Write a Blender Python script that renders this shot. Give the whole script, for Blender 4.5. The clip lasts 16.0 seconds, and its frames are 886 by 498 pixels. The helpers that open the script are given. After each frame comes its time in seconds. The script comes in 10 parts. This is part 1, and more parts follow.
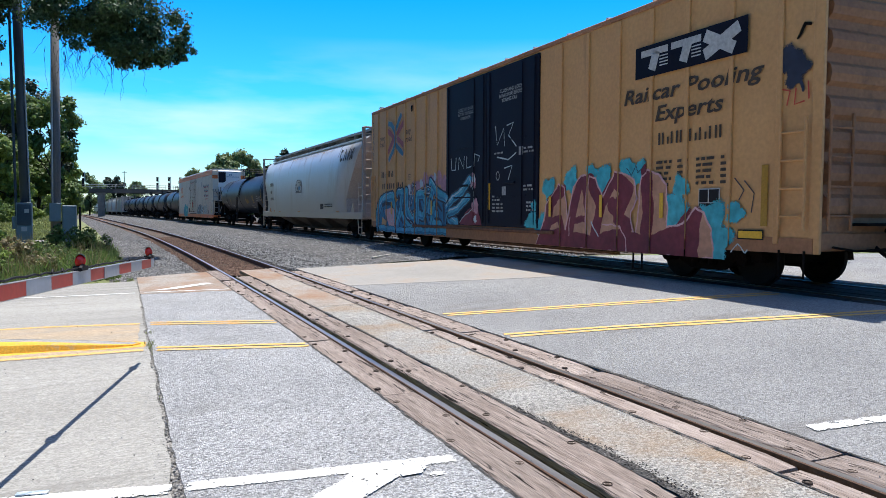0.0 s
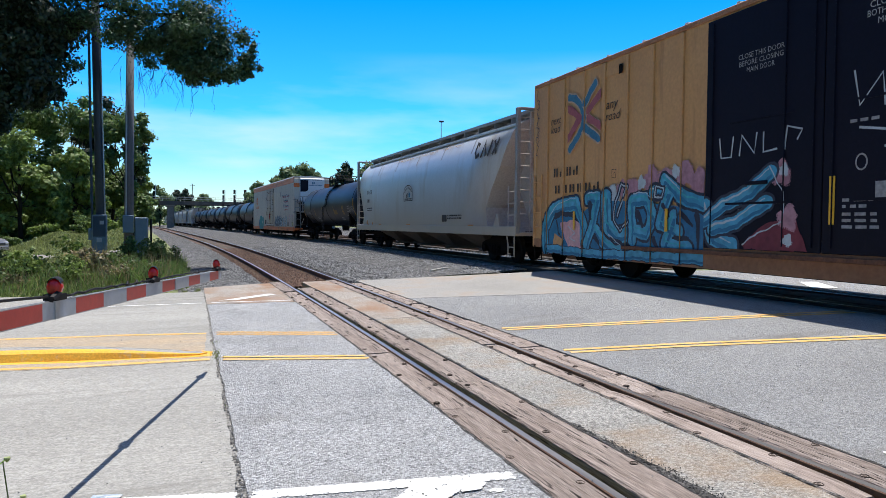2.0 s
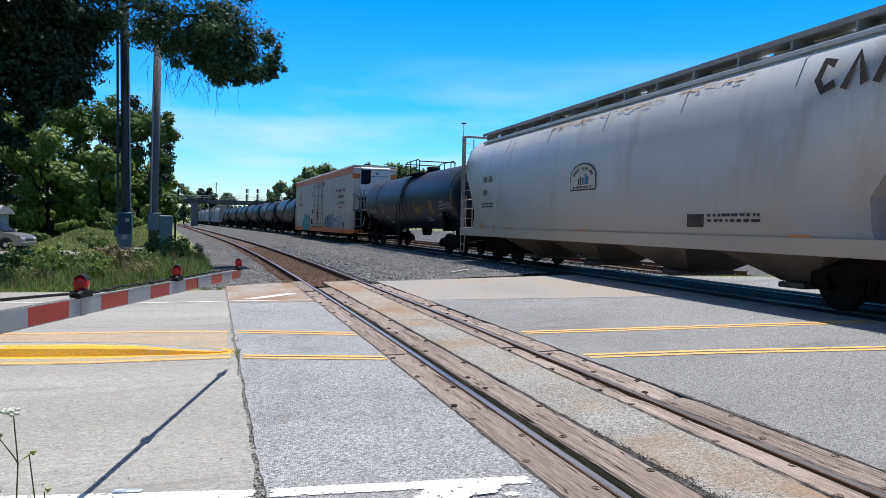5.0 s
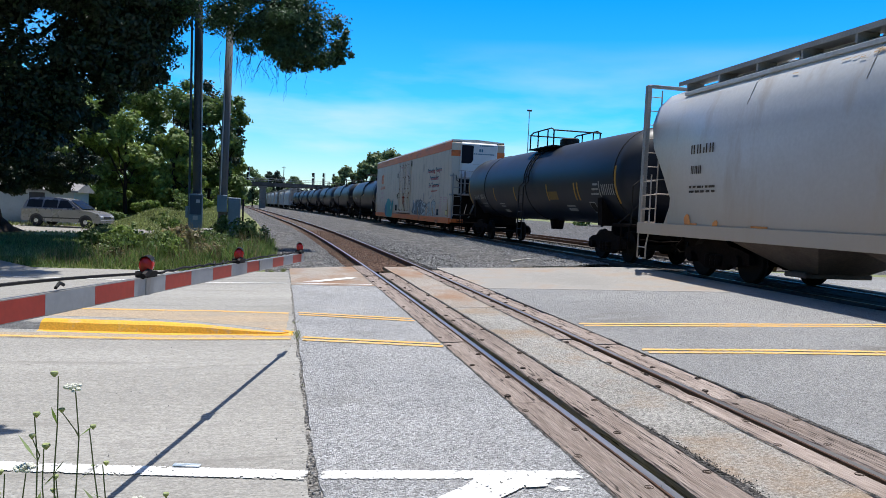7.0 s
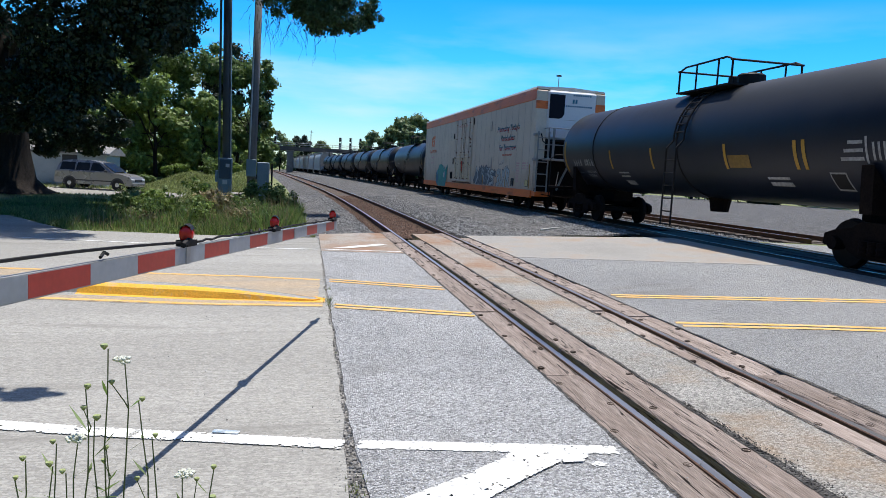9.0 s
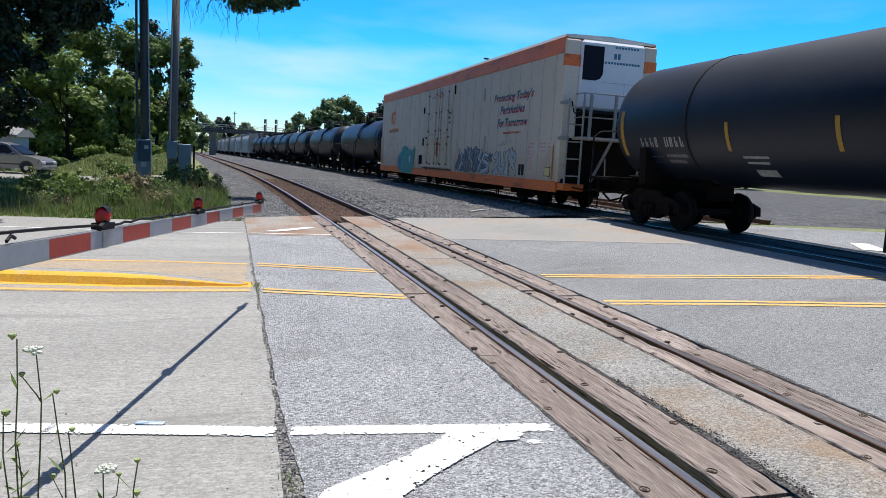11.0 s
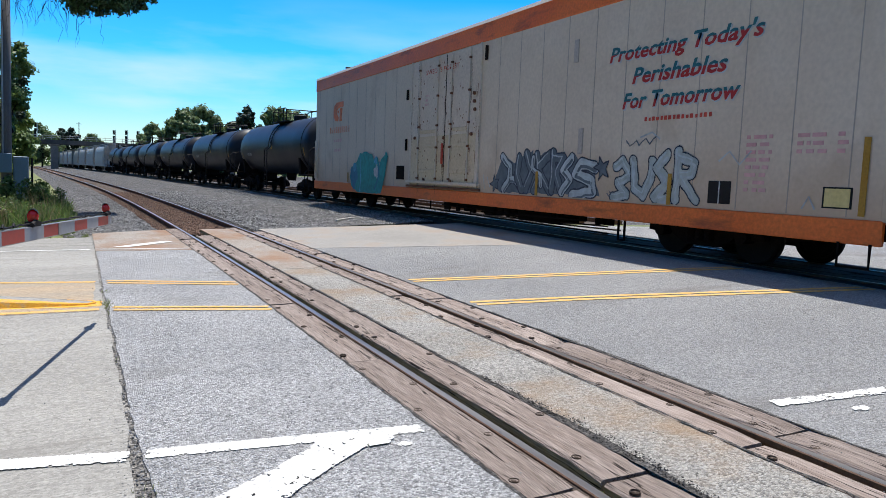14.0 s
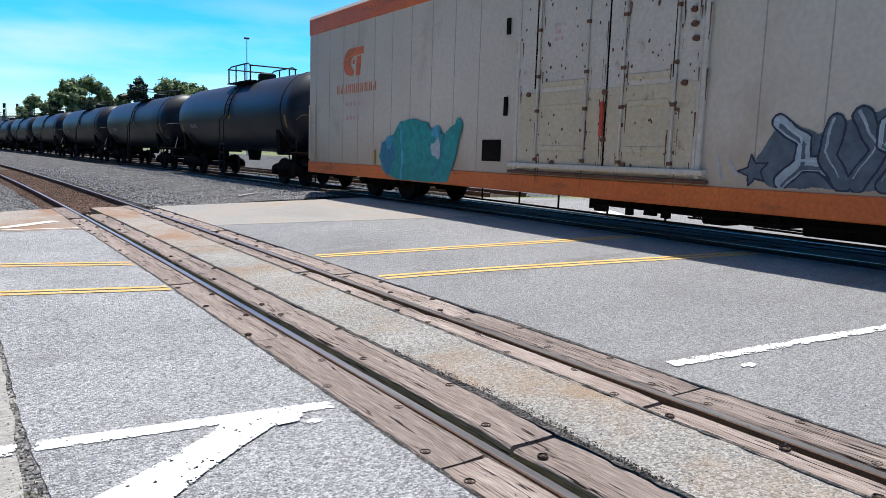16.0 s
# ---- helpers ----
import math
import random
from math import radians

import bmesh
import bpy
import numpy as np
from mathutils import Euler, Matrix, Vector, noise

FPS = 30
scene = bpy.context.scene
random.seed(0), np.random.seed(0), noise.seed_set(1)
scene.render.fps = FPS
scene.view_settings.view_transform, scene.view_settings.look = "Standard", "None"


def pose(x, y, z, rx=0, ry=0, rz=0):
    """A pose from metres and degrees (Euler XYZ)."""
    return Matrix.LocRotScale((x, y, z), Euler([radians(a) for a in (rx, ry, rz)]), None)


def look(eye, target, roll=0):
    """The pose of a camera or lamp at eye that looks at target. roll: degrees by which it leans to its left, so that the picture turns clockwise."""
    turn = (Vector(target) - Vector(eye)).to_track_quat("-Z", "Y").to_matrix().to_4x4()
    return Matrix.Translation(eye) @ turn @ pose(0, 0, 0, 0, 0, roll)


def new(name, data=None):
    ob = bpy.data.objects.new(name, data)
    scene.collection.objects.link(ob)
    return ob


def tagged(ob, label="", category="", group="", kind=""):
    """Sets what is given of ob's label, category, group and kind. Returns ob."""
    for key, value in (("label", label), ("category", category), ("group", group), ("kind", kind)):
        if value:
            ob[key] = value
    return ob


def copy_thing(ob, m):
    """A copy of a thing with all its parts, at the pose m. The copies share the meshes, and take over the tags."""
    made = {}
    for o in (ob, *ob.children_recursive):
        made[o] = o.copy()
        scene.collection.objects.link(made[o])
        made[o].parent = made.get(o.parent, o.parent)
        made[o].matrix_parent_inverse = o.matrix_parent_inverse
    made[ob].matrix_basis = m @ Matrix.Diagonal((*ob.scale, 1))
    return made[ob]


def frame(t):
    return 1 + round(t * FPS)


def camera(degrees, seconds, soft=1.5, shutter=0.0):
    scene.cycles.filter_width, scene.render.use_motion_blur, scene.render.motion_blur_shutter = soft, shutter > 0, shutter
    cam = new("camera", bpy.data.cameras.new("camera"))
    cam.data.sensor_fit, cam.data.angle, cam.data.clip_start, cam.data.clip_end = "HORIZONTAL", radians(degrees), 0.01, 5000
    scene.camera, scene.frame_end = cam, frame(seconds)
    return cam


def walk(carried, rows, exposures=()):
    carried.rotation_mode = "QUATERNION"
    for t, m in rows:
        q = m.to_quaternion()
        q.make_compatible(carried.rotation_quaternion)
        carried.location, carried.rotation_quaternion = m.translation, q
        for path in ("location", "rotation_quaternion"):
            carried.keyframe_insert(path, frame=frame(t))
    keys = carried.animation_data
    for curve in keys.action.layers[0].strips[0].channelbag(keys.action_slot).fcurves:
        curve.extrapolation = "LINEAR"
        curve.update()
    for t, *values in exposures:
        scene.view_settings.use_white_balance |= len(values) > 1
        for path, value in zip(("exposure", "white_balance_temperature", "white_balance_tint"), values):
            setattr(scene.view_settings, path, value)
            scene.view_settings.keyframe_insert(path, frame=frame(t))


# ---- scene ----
cam = camera(62.9, 16.0, soft=0.75)
PATH = [
    (0, -3.139, -0.059, 1.555, -23.81, -2.90, -0.31),
    (0.5, -3.152, -0.069, 1.564, -21.41, -2.52, -0.61),
    (1, -3.158, -0.078, 1.572, -19.91, -2.27, -0.59),
    (1.5, -3.160, -0.071, 1.577, -19.20, -2.08, -0.52),
    (2, -3.161, -0.068, 1.576, -19.20, -1.95, -0.51),
    (2.5, -3.160, -0.074, 1.576, -19.43, -1.90, -0.50),
    (3, -3.161, -0.097, 1.579, -19.47, -1.94, -0.53),
    (3.5, -3.152, -0.091, 1.580, -19.15, -1.88, -0.52),
    (4, -3.163, -0.103, 1.583, -18.78, -1.86, -0.76),
    (6.5, -3.135, -0.074, 1.595, -14.07, -2.28, -2.23),
    (7, -3.116, -0.082, 1.604, -12.58, -3.04, -2.60),
    (7.5, -3.109, -0.060, 1.622, -11.30, -4.15, -2.82),
    (8, -3.152, -0.036, 1.630, -10.62, -5.02, -2.95),
    (8.2, -3.178, -0.029, 1.630, -10.40, -5.27, -3.18),
    (10.3, -3.199, 0.045, 1.637, -12.31, -6.53, -2.84),
    (10.5, -3.205, 0.055, 1.631, -13.21, -6.71, -3.03),
    (11, -3.195, 0.062, 1.610, -16.13, -6.86, -3.20),
    (11.5, -3.185, 0.079, 1.606, -18.47, -6.88, -2.98),
    (12, -3.171, 0.083, 1.600, -19.82, -6.78, -2.84),
    (12.5, -3.169, 0.079, 1.591, -20.11, -6.76, -2.47),
    (13, -3.173, 0.065, 1.585, -20.62, -6.79, -2.15),
    (13.5, -3.164, 0.075, 1.574, -22.53, -6.45, -2.24),
    (14, -3.151, 0.084, 1.563, -26.65, -5.64, -2.20),
    (14.5, -3.124, 0.088, 1.549, -31.66, -5.14, -2.24),
    (15, -3.107, 0.099, 1.543, -34.87, -5.48, -2.11),
    (15.5, -3.148, 0.072, 1.544, -35.92, -6.54, -2.22),
    (16, -3.124, 0.116, 1.548, -34.01, -7.41, -1.83),
]
walk(cam, [(t, pose(x, y, z, 90 + p, r, w)) for t, x, y, z, w, p, r in PATH], [(0.0, 0.36), (1.5, 0.24), (3.5, 0.12), (7.5, 0.10), (11.5, 0.10), (14.5, 0.12), (16.0, 0.24)])

# ---- daylight: a high sun ahead of the camera, beyond the train ----
SUN_WAY = Vector((0.15, 0.29, 1.0)).normalized()
world = bpy.data.worlds.new("sky")
scene.world = world
world.use_nodes = True
wn, wl = world.node_tree.nodes, world.node_tree.links
wn.clear()
w_out, w_bg, w_sky = wn.new("ShaderNodeOutputWorld"), wn.new("ShaderNodeBackground"), wn.new("ShaderNodeTexSky")
w_sky.sky_type, w_sky.sun_disc = "NISHITA", False
w_sky.sun_elevation = math.asin(SUN_WAY.z)
w_sky.sun_rotation = math.atan2(SUN_WAY.x, SUN_WAY.y)
w_sky.air_density, w_sky.dust_density, w_sky.ozone_density = 1.0, 0.4, 2.5
# thin streaks of high cloud low over the horizon
w_co, w_map, w_noise = wn.new("ShaderNodeTexCoord"), wn.new("ShaderNodeMapping"), wn.new("ShaderNodeTexNoise")
w_map.inputs["Scale"].default_value = (1.2, 1.2, 6.0)
w_noise.inputs["Scale"].default_value, w_noise.inputs["Detail"].default_value = 2.2, 7.0
w_ramp, w_sep, w_low, w_mul, w_mix = wn.new("ShaderNodeValToRGB"), wn.new("ShaderNodeSeparateXYZ"), wn.new("ShaderNodeMapRange"), wn.new("ShaderNodeMath"), wn.new("ShaderNodeMix")
w_ramp.color_ramp.elements[0].position, w_ramp.color_ramp.elements[1].position = 0.44, 0.72
w_low.inputs["From Min"].default_value, w_low.inputs["From Max"].default_value = 0.23, 0.07
w_mul.operation = "MULTIPLY"
w_mix.data_type = "RGBA"
w_mix.inputs["B"].default_value = (7.2, 8.2, 9.0, 1)
wl.new(w_co.outputs["Generated"], w_map.inputs["Vector"])
wl.new(w_map.outputs["Vector"], w_noise.inputs["Vector"])
wl.new(w_noise.outputs["Fac"], w_ramp.inputs["Fac"])
wl.new(w_co.outputs["Generated"], w_sep.inputs["Vector"])
wl.new(w_sep.outputs["Z"], w_low.inputs["Value"])
wl.new(w_ramp.outputs["Color"], w_mul.inputs[0])
wl.new(w_low.outputs["Result"], w_mul.inputs[1])
wl.new(w_mul.outputs["Value"], w_mix.inputs["Factor"])
w_tint = wn.new("ShaderNodeMix")
w_tint.data_type, w_tint.blend_type = "RGBA", "MULTIPLY"
w_tint.inputs["Factor"].default_value, w_tint.inputs["B"].default_value = 1.0, (0.13, 0.80, 1.30, 1)
wl.new(w_sky.outputs["Color"], w_tint.inputs["A"])
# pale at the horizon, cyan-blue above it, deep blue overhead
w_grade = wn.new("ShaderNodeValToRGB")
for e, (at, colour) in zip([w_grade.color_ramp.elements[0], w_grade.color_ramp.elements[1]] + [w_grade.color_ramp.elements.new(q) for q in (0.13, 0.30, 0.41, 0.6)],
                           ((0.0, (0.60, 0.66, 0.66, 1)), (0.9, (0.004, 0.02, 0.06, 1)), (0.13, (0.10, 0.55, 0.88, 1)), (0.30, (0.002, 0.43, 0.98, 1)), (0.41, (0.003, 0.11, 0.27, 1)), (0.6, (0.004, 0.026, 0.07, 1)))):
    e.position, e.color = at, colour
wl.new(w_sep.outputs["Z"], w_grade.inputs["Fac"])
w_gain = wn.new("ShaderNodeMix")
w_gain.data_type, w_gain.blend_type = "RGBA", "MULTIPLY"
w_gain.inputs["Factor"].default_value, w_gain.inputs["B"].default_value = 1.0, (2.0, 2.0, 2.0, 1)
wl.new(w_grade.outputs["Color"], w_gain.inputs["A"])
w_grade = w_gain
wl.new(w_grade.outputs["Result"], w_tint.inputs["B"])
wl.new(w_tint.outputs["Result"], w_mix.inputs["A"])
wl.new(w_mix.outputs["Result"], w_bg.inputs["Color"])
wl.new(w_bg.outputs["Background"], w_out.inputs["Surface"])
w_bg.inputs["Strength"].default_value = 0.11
sun = new("sun", bpy.data.lights.new("sun", "SUN"))
sun.data.energy, sun.data.angle, sun.data.color = 5.0, radians(0.53), (1.0, 0.965, 0.92)
sun.matrix_world = look(SUN_WAY * 100, (0, 0, 0))

# ---- materials ----
def surf(name, a, b, rough=0.8, metal=0.0, big=0.6, fine=25.0, bump=0.3, depth=0.01, grain=0.25, stretch=(1, 1, 1),
         stain=None, stain_scale=1.0, stain_at=0.6, stain_stretch=(1, 1, 1), vary=0.0, island=0.0, spec=0.5, pebble=None, crack=None, shift=False, dust_or_sunlit=None):
    """Two base colours mixed by broad noise, grain over them, stains with a shape of their own, and relief."""
    m = bpy.data.materials.new(name)
    m.use_nodes = True
    n, l = m.node_tree.nodes, m.node_tree.links
    bs = n["Principled BSDF"]
    co, mp = n.new("ShaderNodeTexCoord"), n.new("ShaderNodeMapping")
    mp.inputs["Scale"].default_value = stretch
    src_co = co.outputs["Object"]
    if shift:
        oi, sh, ad = n.new("ShaderNodeObjectInfo"), n.new("ShaderNodeMath"), n.new("ShaderNodeVectorMath")
        sh.operation, sh.inputs[1].default_value = "MULTIPLY", 37.0
        l.new(oi.outputs["Random"], sh.inputs[0])
        l.new(src_co, ad.inputs[0])
        l.new(sh.outputs["Value"], ad.inputs[1])
        src_co = ad.outputs["Vector"]
    l.new(src_co, mp.inputs["Vector"])
    n1, n2 = n.new("ShaderNodeTexNoise"), n.new("ShaderNodeTexNoise")
    n1.inputs["Scale"].default_value, n1.inputs["Detail"].default_value, n1.inputs["Roughness"].default_value = big, 6, 0.62
    n2.inputs["Scale"].default_value, n2.inputs["Detail"].default_value = fine, 4
    l.new(mp.outputs["Vector"], n1.inputs["Vector"])
    l.new(mp.outputs["Vector"], n2.inputs["Vector"])
    r1 = n.new("ShaderNodeMapRange")
    r1.inputs["From Min"].default_value, r1.inputs["From Max"].default_value = 0.32, 0.68
    l.new(n1.outputs["Fac"], r1.inputs["Value"])
    mix = n.new("ShaderNodeMix")
    mix.data_type = "RGBA"
    mix.inputs["A"].default_value, mix.inputs["B"].default_value = (*a, 1), (*b, 1)
    l.new(r1.outputs["Result"], mix.inputs["Factor"])
    r2 = n.new("ShaderNodeMapRange")
    r2.inputs["From Min"].default_value, r2.inputs["From Max"].default_value = 0.3, 0.7
    r2.inputs["To Min"].default_value, r2.inputs["To Max"].default_value = 1 - grain, 1 + grain
    l.new(n2.outputs["Fac"], r2.inputs["Value"])
    hsv = n.new("ShaderNodeHueSaturation")
    l.new(mix.outputs["Result"], hsv.inputs["Color"])
    val = r2.outputs["Result"]
    if vary or island:
        src = n.new("ShaderNodeObjectInfo").outputs["Random"] if vary else n.new("ShaderNodeNewGeometry").outputs["Random Per Island"]
        rv, mu = n.new("ShaderNodeMapRange"), n.new("ShaderNodeMath")
        k = vary or island
        rv.inputs["To Min"].default_value, rv.inputs["To Max"].default_value = 1 - k, 1 + k
        mu.operation = "MULTIPLY"
        l.new(src, rv.inputs["Value"])
        l.new(rv.outputs["Result"], mu.inputs[0])
        l.new(val, mu.inputs[1])
        val = mu.outputs["Value"]
    height = n2.outputs["Fac"]
    if pebble:
        # single stones of the aggregate, each lighter or darker than the next
        vo, sp, rp, mu = n.new("ShaderNodeTexVoronoi"), n.new("ShaderNodeSeparateColor"), n.new("ShaderNodeMapRange"), n.new("ShaderNodeMath")
        vo.inputs["Scale"].default_value = pebble[0]
        l.new(src_co, vo.inputs["Vector"])
        l.new(vo.outputs["Color"], sp.inputs["Color"])
        rp.inputs["To Min"].default_value, rp.inputs["To Max"].default_value = 1 - pebble[1], 1 + pebble[1]
        l.new(sp.outputs["Red"], rp.inputs["Value"])
        mu.operation = "MULTIPLY"
        l.new(rp.outputs["Result"], mu.inputs[0])
        l.new(val, mu.inputs[1])
        val = mu.outputs["Value"]
        iv, hm = n.new("ShaderNodeMath"), n.new("ShaderNodeMath")
        iv.operation, hm.operation = "SUBTRACT", "MULTIPLY_ADD"
        iv.inputs[0].default_value = 0.8
        l.new(vo.outputs["Distance"], iv.inputs[1])
        l.new(iv.outputs["Value"], hm.inputs[0])
        hm.inputs[1].default_value = 0.9
        l.new(n2.outputs["Fac"], hm.inputs[2])
        height = hm.outputs["Value"]
    l.new(val, hsv.inputs["Value"])
    col = hsv.outputs["Color"]
    if stain:
        ms, n3, r3, mx = n.new("ShaderNodeMapping"), n.new("ShaderNodeTexNoise"), n.new("ShaderNodeMapRange"), n.new("ShaderNodeMix")
        ms.inputs["Scale"].default_value = stain_stretch
        l.new(src_co, ms.inputs["Vector"])
        l.new(ms.outputs["Vector"], n3.inputs["Vector"])
        n3.inputs["Scale"].default_value, n3.inputs["Detail"].default_value, n3.inputs["Roughness"].default_value = stain_scale, 7, 0.65
        r3.inputs["From Min"].default_value, r3.inputs["From Max"].default_value = stain_at, stain_at + 0.16
        r3.inputs["To Max"].default_value = 0.85
        l.new(n3.outputs["Fac"], r3.inputs["Value"])
        mx.data_type = "RGBA"
        mx.inputs["B"].default_value = (*stain, 1)
        l.new(r3.outputs["Result"], mx.inputs["Factor"])
        l.new(col, mx.inputs["A"])
        col = mx.outputs["Result"]
    if crack:
        # thin splits that run with the grain and die out
        mc, nc, nm = n.new("ShaderNodeMapping"), n.new("ShaderNodeTexNoise"), n.new("ShaderNodeTexNoise")
        mc.inputs["Scale"].default_value = crack[0]
        l.new(src_co, mc.inputs["Vector"])
        l.new(mc.outputs["Vector"], nc.inputs["Vector"])
        l.new(mc.outputs["Vector"], nm.inputs["Vector"])
        nc.inputs["Scale"].default_value, nc.inputs["Detail"].default_value = 1.0, 3
        nm.inputs["Scale"].default_value = 0.55
        sb, ab, rc, rm, mk, mx = n.new("ShaderNodeMath"), n.new("ShaderNodeMath"), n.new("ShaderNodeMapRange"), n.new("ShaderNodeMapRange"), n.new("ShaderNodeMath"), n.new("ShaderNodeMix")
        sb.operation, sb.inputs[1].default_value, ab.operation, mk.operation = "SUBTRACT", 0.5, "ABSOLUTE", "MULTIPLY"
        l.new(nc.outputs["Fac"], sb.inputs[0])
        l.new(sb.outputs["Value"], ab.inputs[0])
        rc.inputs["From Min"].default_value, rc.inputs["From Max"].default_value = crack[1], crack[1] * 0.4
        rm.inputs["From Min"].default_value, rm.inputs["From Max"].default_value = crack[2], crack[2] + 0.08
        l.new(ab.outputs["Value"], rc.inputs["Value"])
        l.new(nm.outputs["Fac"], rm.inputs["Value"])
        l.new(rc.outputs["Result"], mk.inputs[0])
        l.new(rm.outputs["Result"], mk.inputs[1])
        mx.data_type = "RGBA"
        mx.inputs["B"].default_value = (*crack[3], 1)
        l.new(mk.outputs["Value"], mx.inputs["Factor"])
        l.new(col, mx.inputs["A"])
        col = mx.outputs["Result"]
    if dust_or_sunlit:
        # dirt, or a tank's painted sunlit top: begins at item 1, thickest at 2, with a broken edge
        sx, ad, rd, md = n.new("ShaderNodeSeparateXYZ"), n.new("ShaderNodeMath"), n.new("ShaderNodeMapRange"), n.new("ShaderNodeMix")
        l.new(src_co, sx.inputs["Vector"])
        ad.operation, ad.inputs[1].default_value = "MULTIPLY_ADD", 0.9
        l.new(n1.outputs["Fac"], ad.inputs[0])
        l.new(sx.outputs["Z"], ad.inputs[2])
        rd.inputs["From Min"].default_value, rd.inputs["From Max"].default_value = dust_or_sunlit[1] + 0.45, dust_or_sunlit[2] + 0.45
        rd.inputs["To Max"].default_value = dust_or_sunlit[3]
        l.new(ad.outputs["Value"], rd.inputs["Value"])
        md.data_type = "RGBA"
        md.inputs["B"].default_value = (*dust_or_sunlit[0], 1)
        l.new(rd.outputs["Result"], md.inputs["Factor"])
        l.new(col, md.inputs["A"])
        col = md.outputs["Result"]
    l.new(col, bs.inputs["Base Color"])
    rr = n.new("ShaderNodeMapRange")
    rr.inputs["To Min"].default_value, rr.inputs["To Max"].default_value = max(rough - 0.12, 0.02), min(rough + 0.12, 1)
    l.new(n1.outputs["Fac"], rr.inputs["Value"])
    l.new(rr.outputs["Result"], bs.inputs["Roughness"])
    bs.inputs["Metallic"].default_value, bs.inputs["Specular IOR Level"].default_value = metal, spec
    if bump:
        bp = n.new("ShaderNodeBump")
        bp.inputs["Strength"].default_value, bp.inputs["Distance"].default_value = bump, depth
        l.new(height, bp.inputs["Height"])
        l.new(bp.outputs["Normal"], bs.inputs["Normal"])
    return m


def leafy(name, a, b, vary=0.35):
    """Leaf colour that differs from clump to clump, with light coming through."""
    m = surf(name, a, b, rough=0.55, big=1.5, fine=9, bump=0, grain=0.3, island=vary)
    n, l = m.node_tree.nodes, m.node_tree.links
    bs, tr, mx, out = n["Principled BSDF"], n.new("ShaderNodeBsdfTranslucent"), n.new("ShaderNodeMixShader"), n["Material Output"]
    l.new(bs.inputs["Base Color"].links[0].from_socket, tr.inputs["Color"])
    mx.inputs["Fac"].default_value = 0.42
    l.new(bs.outputs["BSDF"], mx.inputs[1])
    l.new(tr.outputs["BSDF"], mx.inputs[2])
    l.new(mx.outputs["Shader"], out.inputs["Surface"])
    return m


CONCRETE = surf("concrete", (0.285, 0.276, 0.252), (0.375, 0.364, 0.334), 0.85, big=0.5, fine=40, bump=0.5, depth=0.005, grain=0.16, stretch=(0.3, 1, 1), stain=(0.205, 0.195, 0.175), stain_scale=1.2, stain_at=0.56, stain_stretch=(0.15, 2.4, 1), pebble=(70, 0.2), crack=((0.5, 3.2, 1), 0.005, 0.60, (0.17, 0.16, 0.14)), spec=0.2)
APRON = surf("stained_apron", (0.285, 0.272, 0.25), (0.37, 0.355, 0.33), 0.85, big=0.5, fine=60, bump=0.5, depth=0.005, grain=0.16, stain=(0.345, 0.262, 0.195), stain_scale=0.5, stain_at=0.49, pebble=(80, 0.2), spec=0.2)
RUSTAPRON = surf("rusty_concrete", (0.30, 0.262, 0.225), (0.38, 0.345, 0.305), 0.9, big=0.7, fine=80, bump=0.7, depth=0.008, grain=0.2, stain=(0.30, 0.175, 0.105), stain_scale=0.6, stain_at=0.44, stain_stretch=(1, 0.6, 1), pebble=(72, 0.3), spec=0.2)
CHIPSEAL = surf("chipseal", (0.41, 0.412, 0.414), (0.525, 0.525, 0.525), 0.9, big=0.7, fine=120, bump=1.0, depth=0.022, grain=0.3, stain=(0.29, 0.28, 0.268), stain_scale=0.6, stain_at=0.58, pebble=(72, 0.5), spec=0.2)
ASPHALT = surf("worn_asphalt", (0.285, 0.286, 0.284), (0.38, 0.379, 0.374), 0.88, big=0.35, fine=110, bump=1.0, depth=0.016, grain=0.25, stain=(0.205, 0.19, 0.172), stain_scale=0.5, stain_at=0.55, stain_stretch=(0.5, 1.6, 1), pebble=(75, 0.34), spec=0.2)
RUSTGRIT = surf("rusty_grit", (0.34, 0.325, 0.295), (0.45, 0.435, 0.405), 0.92, big=0.9, fine=110, bump=1.0, depth=0.016, grain=0.2, stain=(0.40, 0.27, 0.16), stain_scale=0.42, stain_at=0.49, pebble=(72, 0.48), spec=0.2)
CRACKFILL = surf("crack_dirt", (0.17, 0.16, 0.145), (0.33, 0.315, 0.29), 0.95, big=6, fine=40, bump=1.0, depth=0.03, grain=0.4, pebble=(48, 0.7))
CRUMB = surf("black_asphalt_crumbs", (0.04, 0.037, 0.034), (0.15, 0.14, 0.13), 0.92, big=8, fine=50, bump=1.0, depth=0.03, grain=0.4, pebble=(55, 0.7))
TAR = surf("tar", (0.05, 0.05, 0.05), (0.09, 0.085, 0.08), 0.8, big=3, fine=40, bump=0.3)
WHITE_LINE = surf("road_white", (0.74, 0.74, 0.71), (0.82, 0.82, 0.79), 0.75, big=2, fine=40, bump=0.6, depth=0.006, grain=0.06, stain=(0.34, 0.335, 0.325), stain_scale=24, stain_at=0.53, pebble=(80, 0.06))
YELLOW_LINE = surf("road_yellow", (0.70, 0.38, 0.075), (0.76, 0.47, 0.15), 0.75, big=2, fine=40, bump=0.6, depth=0.006, grain=0.12, stain=(0.46, 0.40, 0.31), stain_scale=13, stain_at=0.50, pebble=(80, 0.12))
CURB_YELLOW = surf("curb_yellow", (0.80, 0.36, 0.018), (0.87, 0.46, 0.03), 0.7, big=1.5, fine=40, bump=0.5, grain=0.14, stain=(0.50, 0.42, 0.30), stain_scale=4, stain_at=0.55)
